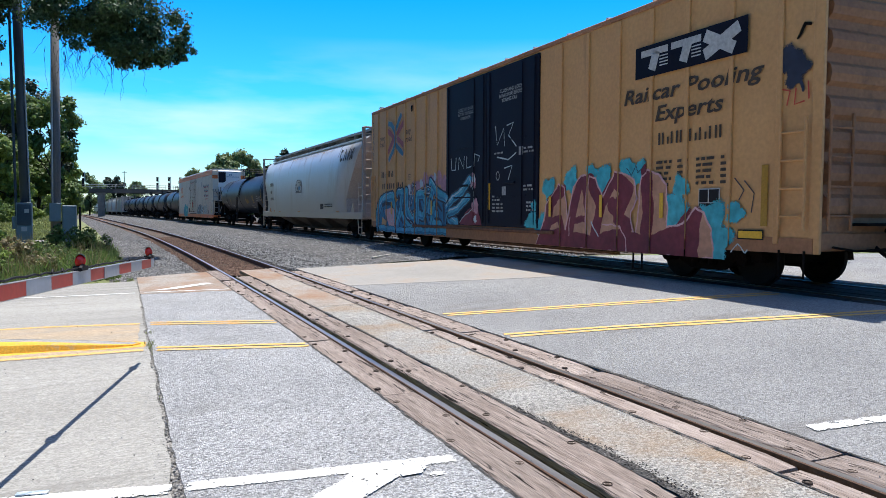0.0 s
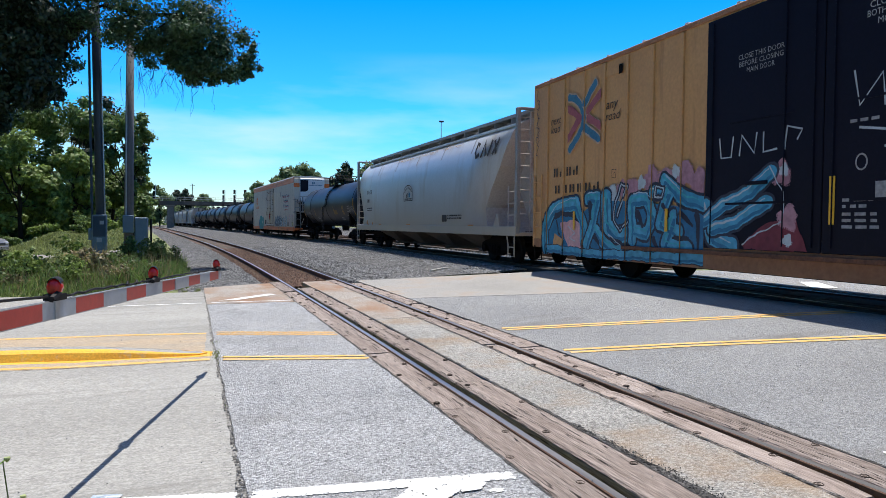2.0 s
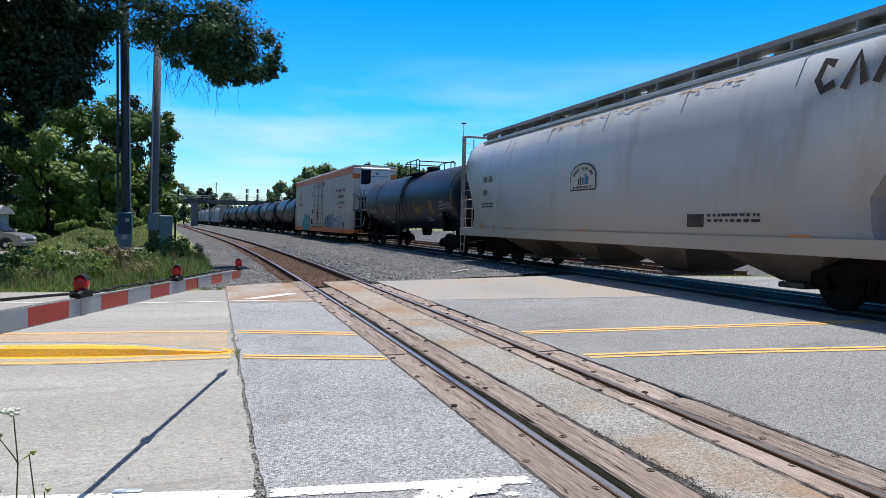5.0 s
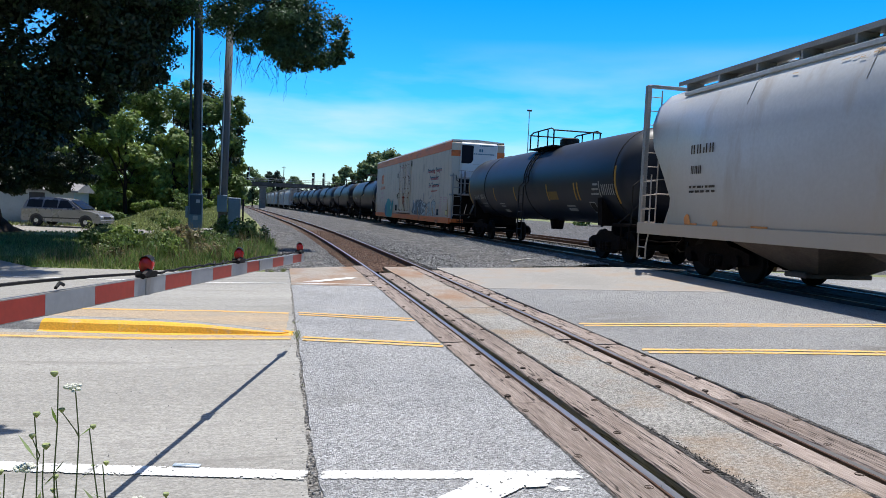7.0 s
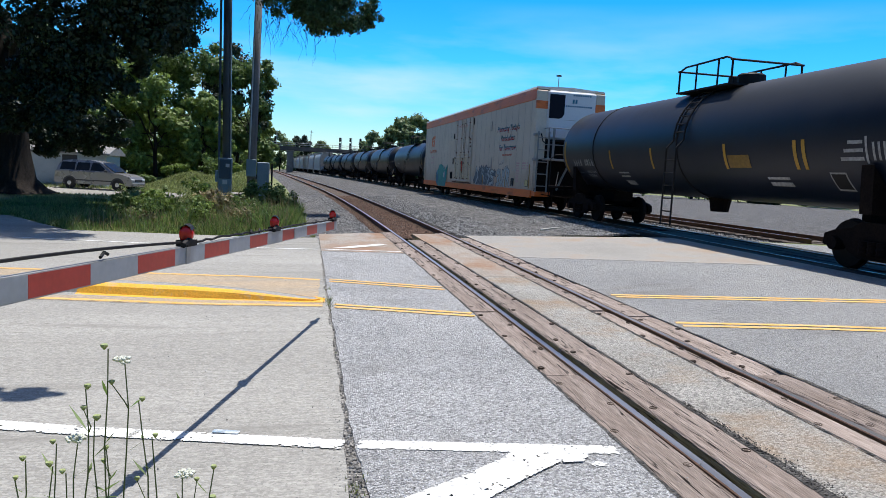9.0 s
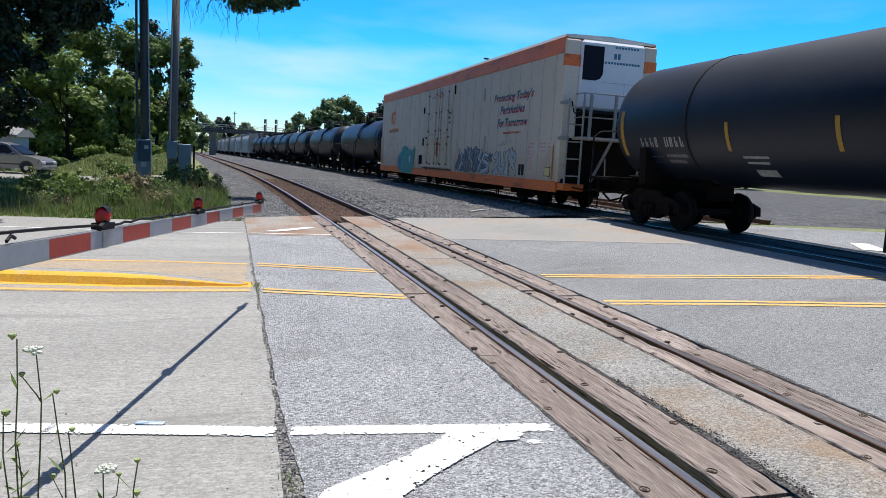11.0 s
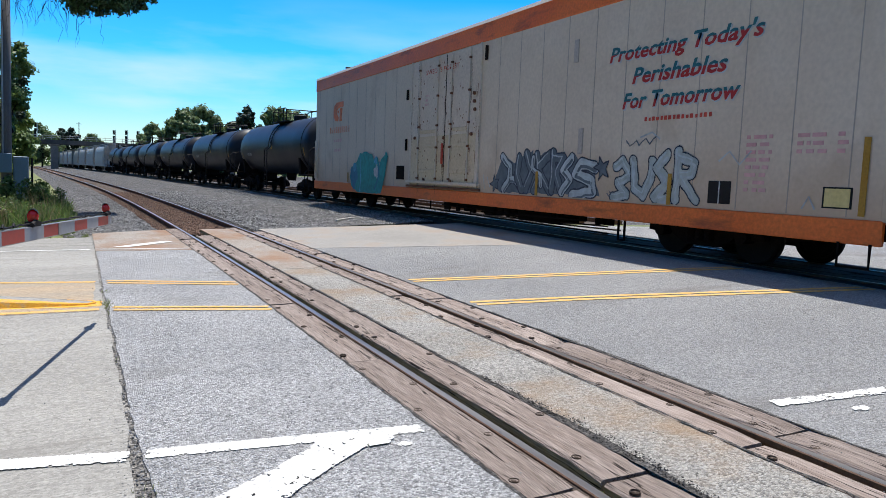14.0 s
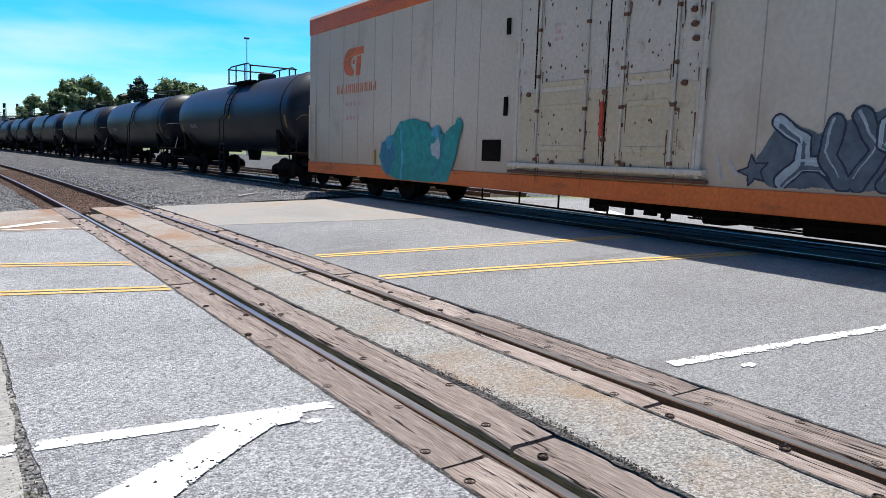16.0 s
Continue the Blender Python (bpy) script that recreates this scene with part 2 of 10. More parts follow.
PLANK = surf("weathered_timber", (0.235, 0.184, 0.156), (0.40, 0.335, 0.296), 0.9, big=1.6, fine=14, bump=1.0, depth=0.018, grain=0.34, stretch=(8, 0.5, 8), stain=(0.13, 0.095, 0.075), stain_scale=1.6, stain_at=0.62, stain_stretch=(6, 0.5, 6), vary=0.16, crack=((22, 0.9, 22), 0.026, 0.47, (0.014, 0.010, 0.008)), shift=True, spec=0.2)
TIE = surf("old_tie", (0.09, 0.07, 0.055), (0.15, 0.12, 0.095), 0.95, big=2, fine=30, bump=0.7, grain=0.3, stretch=(0.5, 6, 6), vary=0.2)
RAIL_RUST = surf("rail_rust", (0.10, 0.055, 0.035), (0.17, 0.10, 0.065), 0.85, metal=0.2, big=4, fine=60, bump=0.4, grain=0.25)
RAIL_TOP = surf("rail_polished", (0.28, 0.275, 0.275), (0.40, 0.39, 0.385), 0.38, metal=1.0, big=1.5, fine=120, bump=0.05, grain=0.06, stretch=(6, 0.2, 6))
RAIL_DULL = surf("rail_dull_top", (0.22, 0.18, 0.16), (0.36, 0.31, 0.29), 0.36, metal=0.85, big=1.5, fine=120, bump=0.1, grain=0.15, stretch=(6, 0.2, 6))
FLANGE = surf("flangeway_dirt", (0.045, 0.032, 0.025), (0.11, 0.078, 0.056), 0.95, big=4, fine=40, bump=0.8, grain=0.4, pebble=(70, 0.6))
# dark timber; the shade under the train is deepened in its colour
DARK_PANEL_SHADE = surf("oily_timber", (0.016, 0.015, 0.014), (0.032, 0.029, 0.027), 0.85, big=1.6, fine=9, bump=0.7, depth=0.01, grain=0.3, stretch=(8, 0.5, 8), vary=0.2, shift=True)
BALLAST = surf("grey_ballast", (0.085, 0.083, 0.082), (0.16, 0.155, 0.15), 0.93, big=1.2, fine=14, bump=1.0, depth=0.06, grain=0.4, pebble=(15, 0.7), spec=0.2)
STONE = surf("ballast_stone", (0.18, 0.178, 0.172), (0.30, 0.295, 0.285), 0.9, big=5, fine=50, bump=0.3, grain=0.15, island=0.6, spec=0.2)
BROWN_BALLAST = surf("rusty_ballast", (0.085, 0.045, 0.03), (0.15, 0.09, 0.06), 0.95, big=1.5, fine=16, bump=1.0, depth=0.06, grain=0.4, pebble=(16, 0.6))
BROWN_STONE = surf("rusty_stone", (0.12, 0.068, 0.046), (0.21, 0.13, 0.09), 0.95, big=5, fine=50, bump=0.3, grain=0.15, island=0.5)
GRASS_GROUND = surf("grass_ground", (0.13, 0.16, 0.05), (0.21, 0.22, 0.09), 0.95, big=0.35, fine=6, bump=0.8, depth=0.06, grain=0.35, stain=(0.27, 0.24, 0.15), stain_scale=0.25, stain_at=0.6)
GRAVEL_DRIVE = surf("gravel_drive", (0.24, 0.225, 0.195), (0.32, 0.30, 0.26), 0.95, big=0.4, fine=18, bump=0.5, grain=0.25, pebble=(20, 0.35))

# ---- tools ----
def part(name, bm, material, parent=None, label="", smooth=False):
    """Link a bmesh as one mesh object, as a part of parent where one is given."""
    me = bpy.data.meshes.new(name)
    bm.to_mesh(me)
    bm.free()
    for mt in material if isinstance(material, (list, tuple)) else [material]:
        me.materials.append(mt)
    if smooth:
        for p in me.polygons:
            p.use_smooth = True
    ob = new(name, me)
    if parent is not None:
        ob.parent = parent
    if label:
        ob["label"] = label
    return ob


def thing(name, label, category, m=None, group="", kind=""):
    ob = new(name)
    ob.empty_display_size = 0.3
    if m is not None:
        ob.matrix_basis = m
    return tagged(ob, label, category, group, kind)


def box(bm, x0, x1, y0, y1, z0, z1, bevel=0.0):
    vs = [bm.verts.new(p) for p in ((x0, y0, z0), (x1, y0, z0), (x1, y1, z0), (x0, y1, z0), (x0, y0, z1), (x1, y0, z1), (x1, y1, z1), (x0, y1, z1))]
    fs = [bm.faces.new([vs[i] for i in f]) for f in ((3, 2, 1, 0), (4, 5, 6, 7), (0, 1, 5, 4), (1, 2, 6, 5), (2, 3, 7, 6), (3, 0, 4, 7))]
    if bevel:
        bmesh.ops.bevel(bm, geom=list({e for f in fs for e in f.edges}), offset=bevel, segments=1, affect="EDGES", profile=0.5)
    return bm


def tube(bm, pts, r, seg=8, r1=None, cap=True):
    """A round bar along a line of points, tapering to r1."""
    pts = [Vector(p) for p in pts]
    rings = []
    for i, p in enumerate(pts):
        d = (pts[min(i + 1, len(pts) - 1)] - pts[max(i - 1, 0)]).normalized()
        side = d.orthogonal().normalized() if i == 0 else (rings_side - d * rings_side.dot(d)).normalized()
        rings_side = side
        up = d.cross(side)
        rr = r if r1 is None else r + (r1 - r) * i / (len(pts) - 1)
        rings.append([bm.verts.new(p + (side * math.cos(a) + up * math.sin(a)) * rr) for a in (2 * math.pi * k / seg for k in range(seg))])
    for a, b in zip(rings, rings[1:]):
        for k in range(seg):
            bm.faces.new((a[k], a[(k + 1) % seg], b[(k + 1) % seg], b[k]))
    if cap:
        bm.faces.new(rings[0][::-1])
        bm.faces.new(rings[-1])
    return bm


def revolve(bm, profile, axis="y", seg=24, at=(0, 0, 0)):
    """Turn a profile of (along, radius) round an axis."""
    rings = []
    for s, r in profile:
        ring = []
        for k in range(seg):
            a = 2 * math.pi * k / seg
            c, q = r * math.cos(a), r * math.sin(a)
            p = {"y": (c, s, q), "x": (s, c, q), "z": (c, q, s)}[axis]
            ring.append(bm.verts.new(Vector(p) + Vector(at)))
        rings.append(ring)
    for a, b in zip(rings, rings[1:]):
        for k in range(seg):
            bm.faces.new((a[k], a[(k + 1) % seg], b[(k + 1) % seg], b[k]))
    if profile[0][1] > 0:
        bm.faces.new(rings[0][::-1])
    if profile[-1][1] > 0:
        bm.faces.new(rings[-1])
    return bm


def prism(bm, pts, x0, x1, axis="x"):
    """Push an outline of (y, z) (or (x, z) for axis y, (x, y) for axis z) out between two stations of the axis."""
    def at(p, s):
        return {"x": (s, p[0], p[1]), "y": (p[0], s, p[1]), "z": (p[0], p[1], s)}[axis]
    a, b = [bm.verts.new(at(p, x0)) for p in pts], [bm.verts.new(at(p, x1)) for p in pts]
    n = len(pts)
    bm.faces.new(a[::-1])
    bm.faces.new(b)
    for i in range(n):
        bm.faces.new((a[i], a[(i + 1) % n], b[(i + 1) % n], b[i]))
    bmesh.ops.recalc_face_normals(bm, faces=bm.faces)
    return bm


def tidy(bm):
    bmesh.ops.recalc_face_normals(bm, faces=bm.faces)
    return bm


def to_line(Y, Z, pts):
    """Distance of every point of a grid from a line through points, and how far along the line its foot lies (0 to 1)."""
    best, along = np.full(Y.shape, 1e9), np.zeros(Y.shape)
    n = len(pts) - 1
    for k, ((a, b), (c, d)) in enumerate(zip(pts, pts[1:])):
        q = np.clip(((Y - a) * (c - a) + (Z - b) * (d - b)) / max((c - a) ** 2 + (d - b) ** 2, 1e-9), 0, 1)
        r = np.hypot(Y - a - q * (c - a), Z - b - q * (d - b))
        near = r < best
        best, along = np.where(near, r, best), np.where(near, (k + q) / n, along)
    return best, along


def inside(Y, Z, poly):
    hit = np.zeros(Y.shape, bool)
    for (a, b), (c, d) in zip(poly, poly[1:] + poly[:1]):
        if b != d:
            hit ^= ((Z < b) != (Z < d)) & (Y < a + (Z - b) * (c - a) / (d - b))
    return hit


def runs(ids, step=None):
    """Stretches of equal paint along the rows of a grid: (row, first column, end column, paint)."""
    for r in range(ids.shape[0]):
        c = 0
        while c < ids.shape[1]:
            e = c + 1
            while e < ids.shape[1] and ids[r, e] == ids[r, c] and (step is None or step[e] == step[c]):
                e += 1
            if ids[r, c] >= 0:
                yield r, c, e, ids[r, c]
            c = e


# ---- the lie of the land and of the two tracks ----
CANT = 0.022
TRAIN_RAIL_Z = 0.373


def near_x(y):
    """Centre line of the near track: a left-hand curve that eases out."""
    k, y1 = 0.0011, 66.0
    if y < y1:
        return -0.5 * k * (y - 10) ** 2
    return -0.5 * k * (y1 - 10) ** 2 - k * (y1 - 10) * (y - y1) - 0.5 * 0.00006 * (y - y1) ** 2


def train_x(y):
    return 7.156 + 0.0098 * min(y, 100) + near_x(y)


def ease(v):
    v = min(1, max(0, v))
    return v * v * (3 - 2 * v)


def land(x, y):
    """Height of the crossing's surface: it rises with the cant to the near track, ramps up to the far one and dips round the driveway."""
    u = x - near_x(y)
    if u < 1.13:
        return CANT * max(u, -4.5) - 0.32 * ease((-7.0 - x) / 4) * ease((y - 35) / 6) * (1 - ease((y - 58) / 6))
    return 0.025 + (min(u, 6.0) - 1.13) * 0.0688

# ---- ground, road and tracks ----
def drape(name, x0, x1, y0, y1, lift, material, label="", category="", kind="structure", step=0.5, parent=None, ragged=0.0, skirt=0.08):
    """A sheet laid over the land between x0(y)..x1(y) and y0(x)..y1(x), with a downturned rim."""
    fx0, fx1 = (x0 if callable(x0) else lambda y, v=x0: v), (x1 if callable(x1) else lambda y, v=x1: v)
    fy0, fy1 = (y0 if callable(y0) else lambda x, v=y0: v), (y1 if callable(y1) else lambda x, v=y1: v)
    xm0, xm1 = fx0(8), fx1(8)
    nx = max(2, int(abs(xm1 - xm0) / step) + 1)
    ny = max(2, int(abs(fy1(xm0) - fy0(xm0)) / step) + 1)
    bm = bmesh.new()
    grid = []
    for j in range(ny + 1):
        row = []
        for i in range(nx + 1):
            s, v = i / nx, j / ny
            x = xm0 + (xm1 - xm0) * s
            y = fy0(x) + (fy1(x) - fy0(x)) * v
            x = fx0(y) + (fx1(y) - fx0(y)) * s
            if ragged and i in (0, nx):
                x += ragged * (0.7 * noise.noise((x * 2, y * 1.9, 3)) + 0.9 * noise.noise((0.5 * i, y * 7.3, 8)))
            if ragged and j in (0, ny):
                y += ragged * 2 * noise.noise((x * 2.1, y, 5))
            row.append(bm.verts.new((x, y, land(x, y) + lift)))
        grid.append(row)
    for a, b in zip(grid, grid[1:]):
        for i in range(nx):
            bm.faces.new((a[i], a[i + 1], b[i + 1], b[i]))
    if skirt:
        rim = grid[0] + [r[-1] for r in grid[1:-1]] + grid[-1][::-1] + [r[0] for r in grid[-2:0:-1]]
        low = [bm.verts.new(v.co - Vector((0, 0, skirt))) for v in rim]
        for i in range(len(rim)):
            j = (i + 1) % len(rim)
            bm.faces.new((rim[j], rim[i], low[i], low[j]))
    ob = part(name, tidy(bm), material, parent)
    if parent is None:
        tagged(ob, label, category, kind=kind)
    return ob


def ground_sheet():
    """One sheet to the horizon, fine near the crossing."""
    xs = sorted({*np.round(np.concatenate([np.linspace(-12, 16, 57), np.linspace(-80, -12, 24), np.linspace(16, 90, 20), [-2500, -1000, -400, -180, 180, 400, 1000, 2500]]), 3)})
    ys = sorted({*np.round(np.concatenate([np.linspace(-20, 120, 71), np.linspace(120, 320, 41), [-2500, -800, -200, -60, 450, 700, 1100, 2500]]), 3)})
    bm = bmesh.new()
    rows = [[bm.verts.new((near_x(min(y, 320)) + x if abs(x) < 200 else x, y, land(near_x(min(y, 320)) + x, min(y, 320)) - (0.4 if -3.4 < x < 66 and y > 18 else 0.075) + (0.05 * noise.noise((x * 0.2, y * 0.2, 0)) if x < -6 else 0))) for x in xs] for y in ys]
    for a, b in zip(rows, rows[1:]):
        for i in range(len(xs) - 1):
            bm.faces.new((a[i], a[i + 1], b[i + 1], b[i]))
    return tagged(part("ground", bm, GRASS_GROUND, smooth=True), "grassy ground with dry patches beside the railway", "ground", kind="structure")


def joint(x):
    return 14.6 - 0.155 * x if x < 1.0 else 15.05 - 0.58 * x


def far_edge(x):
    return 19.75 - 0.43 * x


ground_sheet()
drape("pavement_concrete", -45, lambda y: -2.885 - 0.05 * max(0.0, 1 - abs(y - 3.2) / 1.6), lambda x: 2.9 - 0.2 * (x + 3), lambda x: 17.9 + (0.0 if x > -8.6 else min(3.5, (-8.6 - x) * 1.4)), 0.0, CONCRETE, "pale brushed concrete road slab", "road", ragged=0.03, step=0.15)
drape("crack_strip", -3.0, -2.72, 2.2, 18.6, -0.010, CRACKFILL, "crumbled dirt-filled joint between road slabs", "road joint", step=0.1, skirt=0)
drape("pavement_asphalt_west", lambda y: -2.852 + 0.06 * max(0.0, 1 - abs(y - 3.2) / 1.6), lambda y: near_x(y) - 1.135, -8.0, joint, 0.002, CHIPSEAL, "grey chip-sealed asphalt with coarse grain", "road", ragged=0.026, step=0.11)
drape("pavement_apron_west", lambda y: -2.86, lambda y: near_x(y) - 1.135, lambda x: joint(x) + 0.03, lambda x: 19.5 + 0.45 * min(x + 1.5, 0), 0.002, RUSTAPRON, "pale rust-stained concrete apron at the edge of the crossing", "road", ragged=0.015)
drape("crossing_infill", lambda y: near_x(y) - 0.285, lambda y: near_x(y) + 0.435, -8.0, 11.6, -0.004, RUSTGRIT, "rust-stained chip-sealed strip between the rails", "road", step=0.25)
drape("crossing_infill", lambda y: near_x(y) - 0.285, lambda y: near_x(y) + 0.435, 11.62, 19.6, -0.004, RUSTAPRON, "rust-brown concrete strip between the rails", "road", step=0.25)
drape("pavement_asphalt_east", lambda y: near_x(y) + 1.13, lambda y: train_x(y) - 1.22, -6.0, joint, 0.0, ASPHALT, "worn grey asphalt between the two tracks", "road", ragged=0.012, step=0.2)
drape("pavement_apron_east", lambda y: near_x(y) + 1.13, lambda y: train_x(y) - 1.22, lambda x: joint(x) + 0.03, far_edge, 0.0, APRON, "pale concrete apron at the edge of the crossing", "road", ragged=0.01, step=0.2)
drape("pavement_east", lambda y: train_x(y) + 1.24, 70, -9.0, lambda x: 18.6 - 0.2 * x, 0.0, ASPHALT, "sunlit asphalt road beyond the train", "road", step=1.0)
drape("joint_tar", lambda y: near_x(y) + 1.14, lambda y: train_x(y) - 1.23, joint, lambda x: joint(x) + 0.03, -0.004, TAR, "dark tarred joint across the road", "road joint", skirt=0)


def marking(name, pts, width, material, label, lift=0.006, wear=0.02):
    """A painted line along points on the road, with uneven edges."""
    bm = bmesh.new()
    pts = [Vector((*p, 0)) for p in pts]
    prev = None
    for a, b in zip(pts, pts[1:]):
        n = max(2, min(160, int((b - a).length / 0.035)))
        d = (b - a).normalized()
        side = Vector((-d.y, d.x, 0))
        for i in range(n + 1):
            p = a.lerp(b, i / n)
            w = [0.5 * width + wear * (0.5 * noise.noise((p.x * 4, p.y * 4, k * 7)) + 0.8 * noise.noise((p.x * 23, p.y * 23, k * 3))) for k in (1, 2)]
            q = [p + side * w[0], p - side * w[1]]
            row = [bm.verts.new((v.x, v.y, land(v.x, v.y) + lift)) for v in q]
            if prev:
                bm.faces.new((prev[1], row[1], row[0], prev[0]))
            prev = row
    return tagged(part(name, tidy(bm), material), label, "road marking", kind="structure")


def patch(name, outline, material, label, lift=0.006, category="road marking"):
    """A painted shape on the road."""
    bm = bmesh.new()
    f = bm.faces.new([bm.verts.new((x, y, 0)) for x, y in outline])
    bmesh.ops.triangulate(bm, faces=[f])
    bmesh.ops.subdivide_edges(bm, edges=bm.edges[:], cuts=9, use_grid_fill=True)
    for v in bm.verts:
        if v.is_boundary:
            v.co.x += 0.014 * noise.noise((v.co.x * 14, v.co.y * 14, 1)) + 0.012 * noise.noise((v.co.x * 40, v.co.y * 40, 2))
            v.co.y += 0.014 * noise.noise((v.co.x * 14, v.co.y * 14, 5)) + 0.012 * noise.noise((v.co.x * 40, v.co.y * 40, 7))
    for v in bm.verts:
        v.co.z = land(v.co.x, v.co.y) + lift
    return tagged(part(name, tidy(bm), material), label, category, kind="structure")


marking("white_edge_line", [(-30, 10.8), (-5.6, 4.99)], 0.11, WHITE_LINE, "white edge line on the concrete slab")
for k, (dy, w) in enumerate(((-0.085, 0.095), (0.085, 0.095))):
    lab = "faded yellow centre line"
    marking("yellow_line", [(1.2, 7.78 + dy), (2.6, 7.28 + dy), (4.4, 6.5 + dy), (5.9, 5.85 + dy)], w, YELLOW_LINE, lab)
    marking("yellow_line", [(1.22, 9.72 + dy), (3.0, 9.03 + dy), (5.0, 8.27 + dy), (5.9, 7.9 + dy)], w, YELLOW_LINE, lab)
    marking("yellow_line", [(-2.80, 8.97 + dy), (-1.17, 8.38 + dy)], w, YELLOW_LINE, lab, 0.009)
    marking("yellow_line", [(-2.80, 11.05 + dy * 1.2), (-1.17, 10.33 + dy * 1.2)], w, YELLOW_LINE, lab, 0.009)
marking("yellow_line", [(-14, 10.1), (-6.29, 9.28), (-2.95, 8.98)], 0.11, YELLOW_LINE, "faded yellow line beside the median")
marking("yellow_line", [(-14, 11.9), (-6.2, 11.55), (-4.2, 11.45), (-2.95, 11.1)], 0.11, YELLOW_LINE, "faded yellow line behind the median")
OVERSPRAY = surf("faded_overspray", (0.44, 0.325, 0.205), (0.36, 0.30, 0.225), 0.85, big=1.2, fine=40, bump=0.5, depth=0.005, grain=0.16, stretch=(0.3, 1, 1), stain=(0.30, 0.28, 0.24), stain_scale=3, stain_at=0.55, stain_stretch=(0.3, 2, 1), pebble=(70, 0.2))
patch("faded_overspray", [(-14, 10.0), (-9, 9.55), (-6.3, 9.18), (-2.95, 8.90), (-2.93, 9.27), (-5.3, 9.42), (-9, 9.83), (-14, 10.28)], OVERSPRAY, "faded yellow overspray along the median", 0.003)
patch("faded_overspray", [(-14, 11.4), (-9, 10.8), (-6.2, 10.5), (-4.2, 10.1), (-3.0, 9.6), (-2.94, 11.2), (-4.2, 11.55), (-6.2, 11.65), (-14, 12.0)], OVERSPRAY, "faded yellow overspray behind the median", 0.003)
marking("white_far_line", [(-2.78, 15.32), (-1.2, 15.05)], 0.09, WHITE_LINE, "faint white line on the far lane", 0.009)
marking("white_far_line", [(-9.0, 15.9), (-2.95, 15.33)], 0.09, WHITE_LINE, "faint white line on the far lane")
patch("yellow_nose", [(-3.6, 9.27), (-3.2, 9.20), (-2.92, 9.20), (-2.90, 9.5), (-3.02, 9.62), (-3.3, 9.55)], CURB_YELLOW, "yellow paint round the nose of the median", 0.005)
patch("white_far_arrow", [(-2.62, 15.6), (-1.5, 16.6), (-1.35, 16.4), (-2.2, 15.6)], WHITE_LINE, "white painted arrow on the far lane", 0.012)
patch("white_far_arrow", [(8.6, 11.2), (9.6, 12.5), (10.0, 12.4), (9.1, 11.0)], WHITE_LINE, "white painted mark beyond the train", 0.012)


def chipped(name, outline, material, label, lift=0.006, cell=0.009, loss=0.30):
    """Road paint that has flaked off here and there and along its rim."""
    xs, ys = [q[0] for q in outline], [q[1] for q in outline]
    gx, gy = np.arange(min(xs) - 0.02, max(xs) + 0.02, cell), np.arange(min(ys) - 0.02, max(ys) + 0.02, cell)
    X, Y = np.meshgrid(gx + cell / 2, gy + cell / 2)
    rim = to_line(X, Y, outline + outline[:1])[0]
    hit = inside(X, Y, outline)
    ids = np.full(X.shape, -1)
    for r, c in np.argwhere(hit | (rim < 0.02)):
        x, y = X[r, c], Y[r, c]
        n = 0.7 * noise.noise((x * 17, y * 17, 1)) + 0.6 * noise.noise((x * 48, y * 48, 2)) + 0.35 * noise.noise((x * 3, y * 3, 5))
        depth = rim[r, c] if hit[r, c] else -rim[r, c]
        if n < loss + min(0.25, depth * 9):
            ids[r, c] = 0
    V, F = [], []
    for r, c, e, _ in runs(ids):
        a, lo, hi = gx[0] + c * cell, gy[0] + r * cell, gy[0] + (r + 1) * cell
        while c < e:
            # long stretches are cut so that they follow the camber
            e2 = min(e, c + 30)
            a, b, k = gx[0] + c * cell, gx[0] + e2 * cell, len(V)
            V += [(x, y, land(x, y) + lift) for x, y in ((a, lo), (b, lo), (b, hi), (a, hi))]
            F.append((k, k + 1, k + 2, k + 3))
            c = e2
    me = bpy.data.meshes.new(name)
    me.from_pydata(V, [], F)
    me.materials.append(material)
    return tagged(new(name, me), label, "road marking", kind="structure")


def strip(a, b, w):
    """Outline of a straight painted line."""
    a, b = Vector(a), Vector(b)
    d = (b - a).normalized() * w / 2
    n = Vector((-d.y, d.x))
    return [tuple(q) for q in (a + n, b + n, b - n, a - n)]


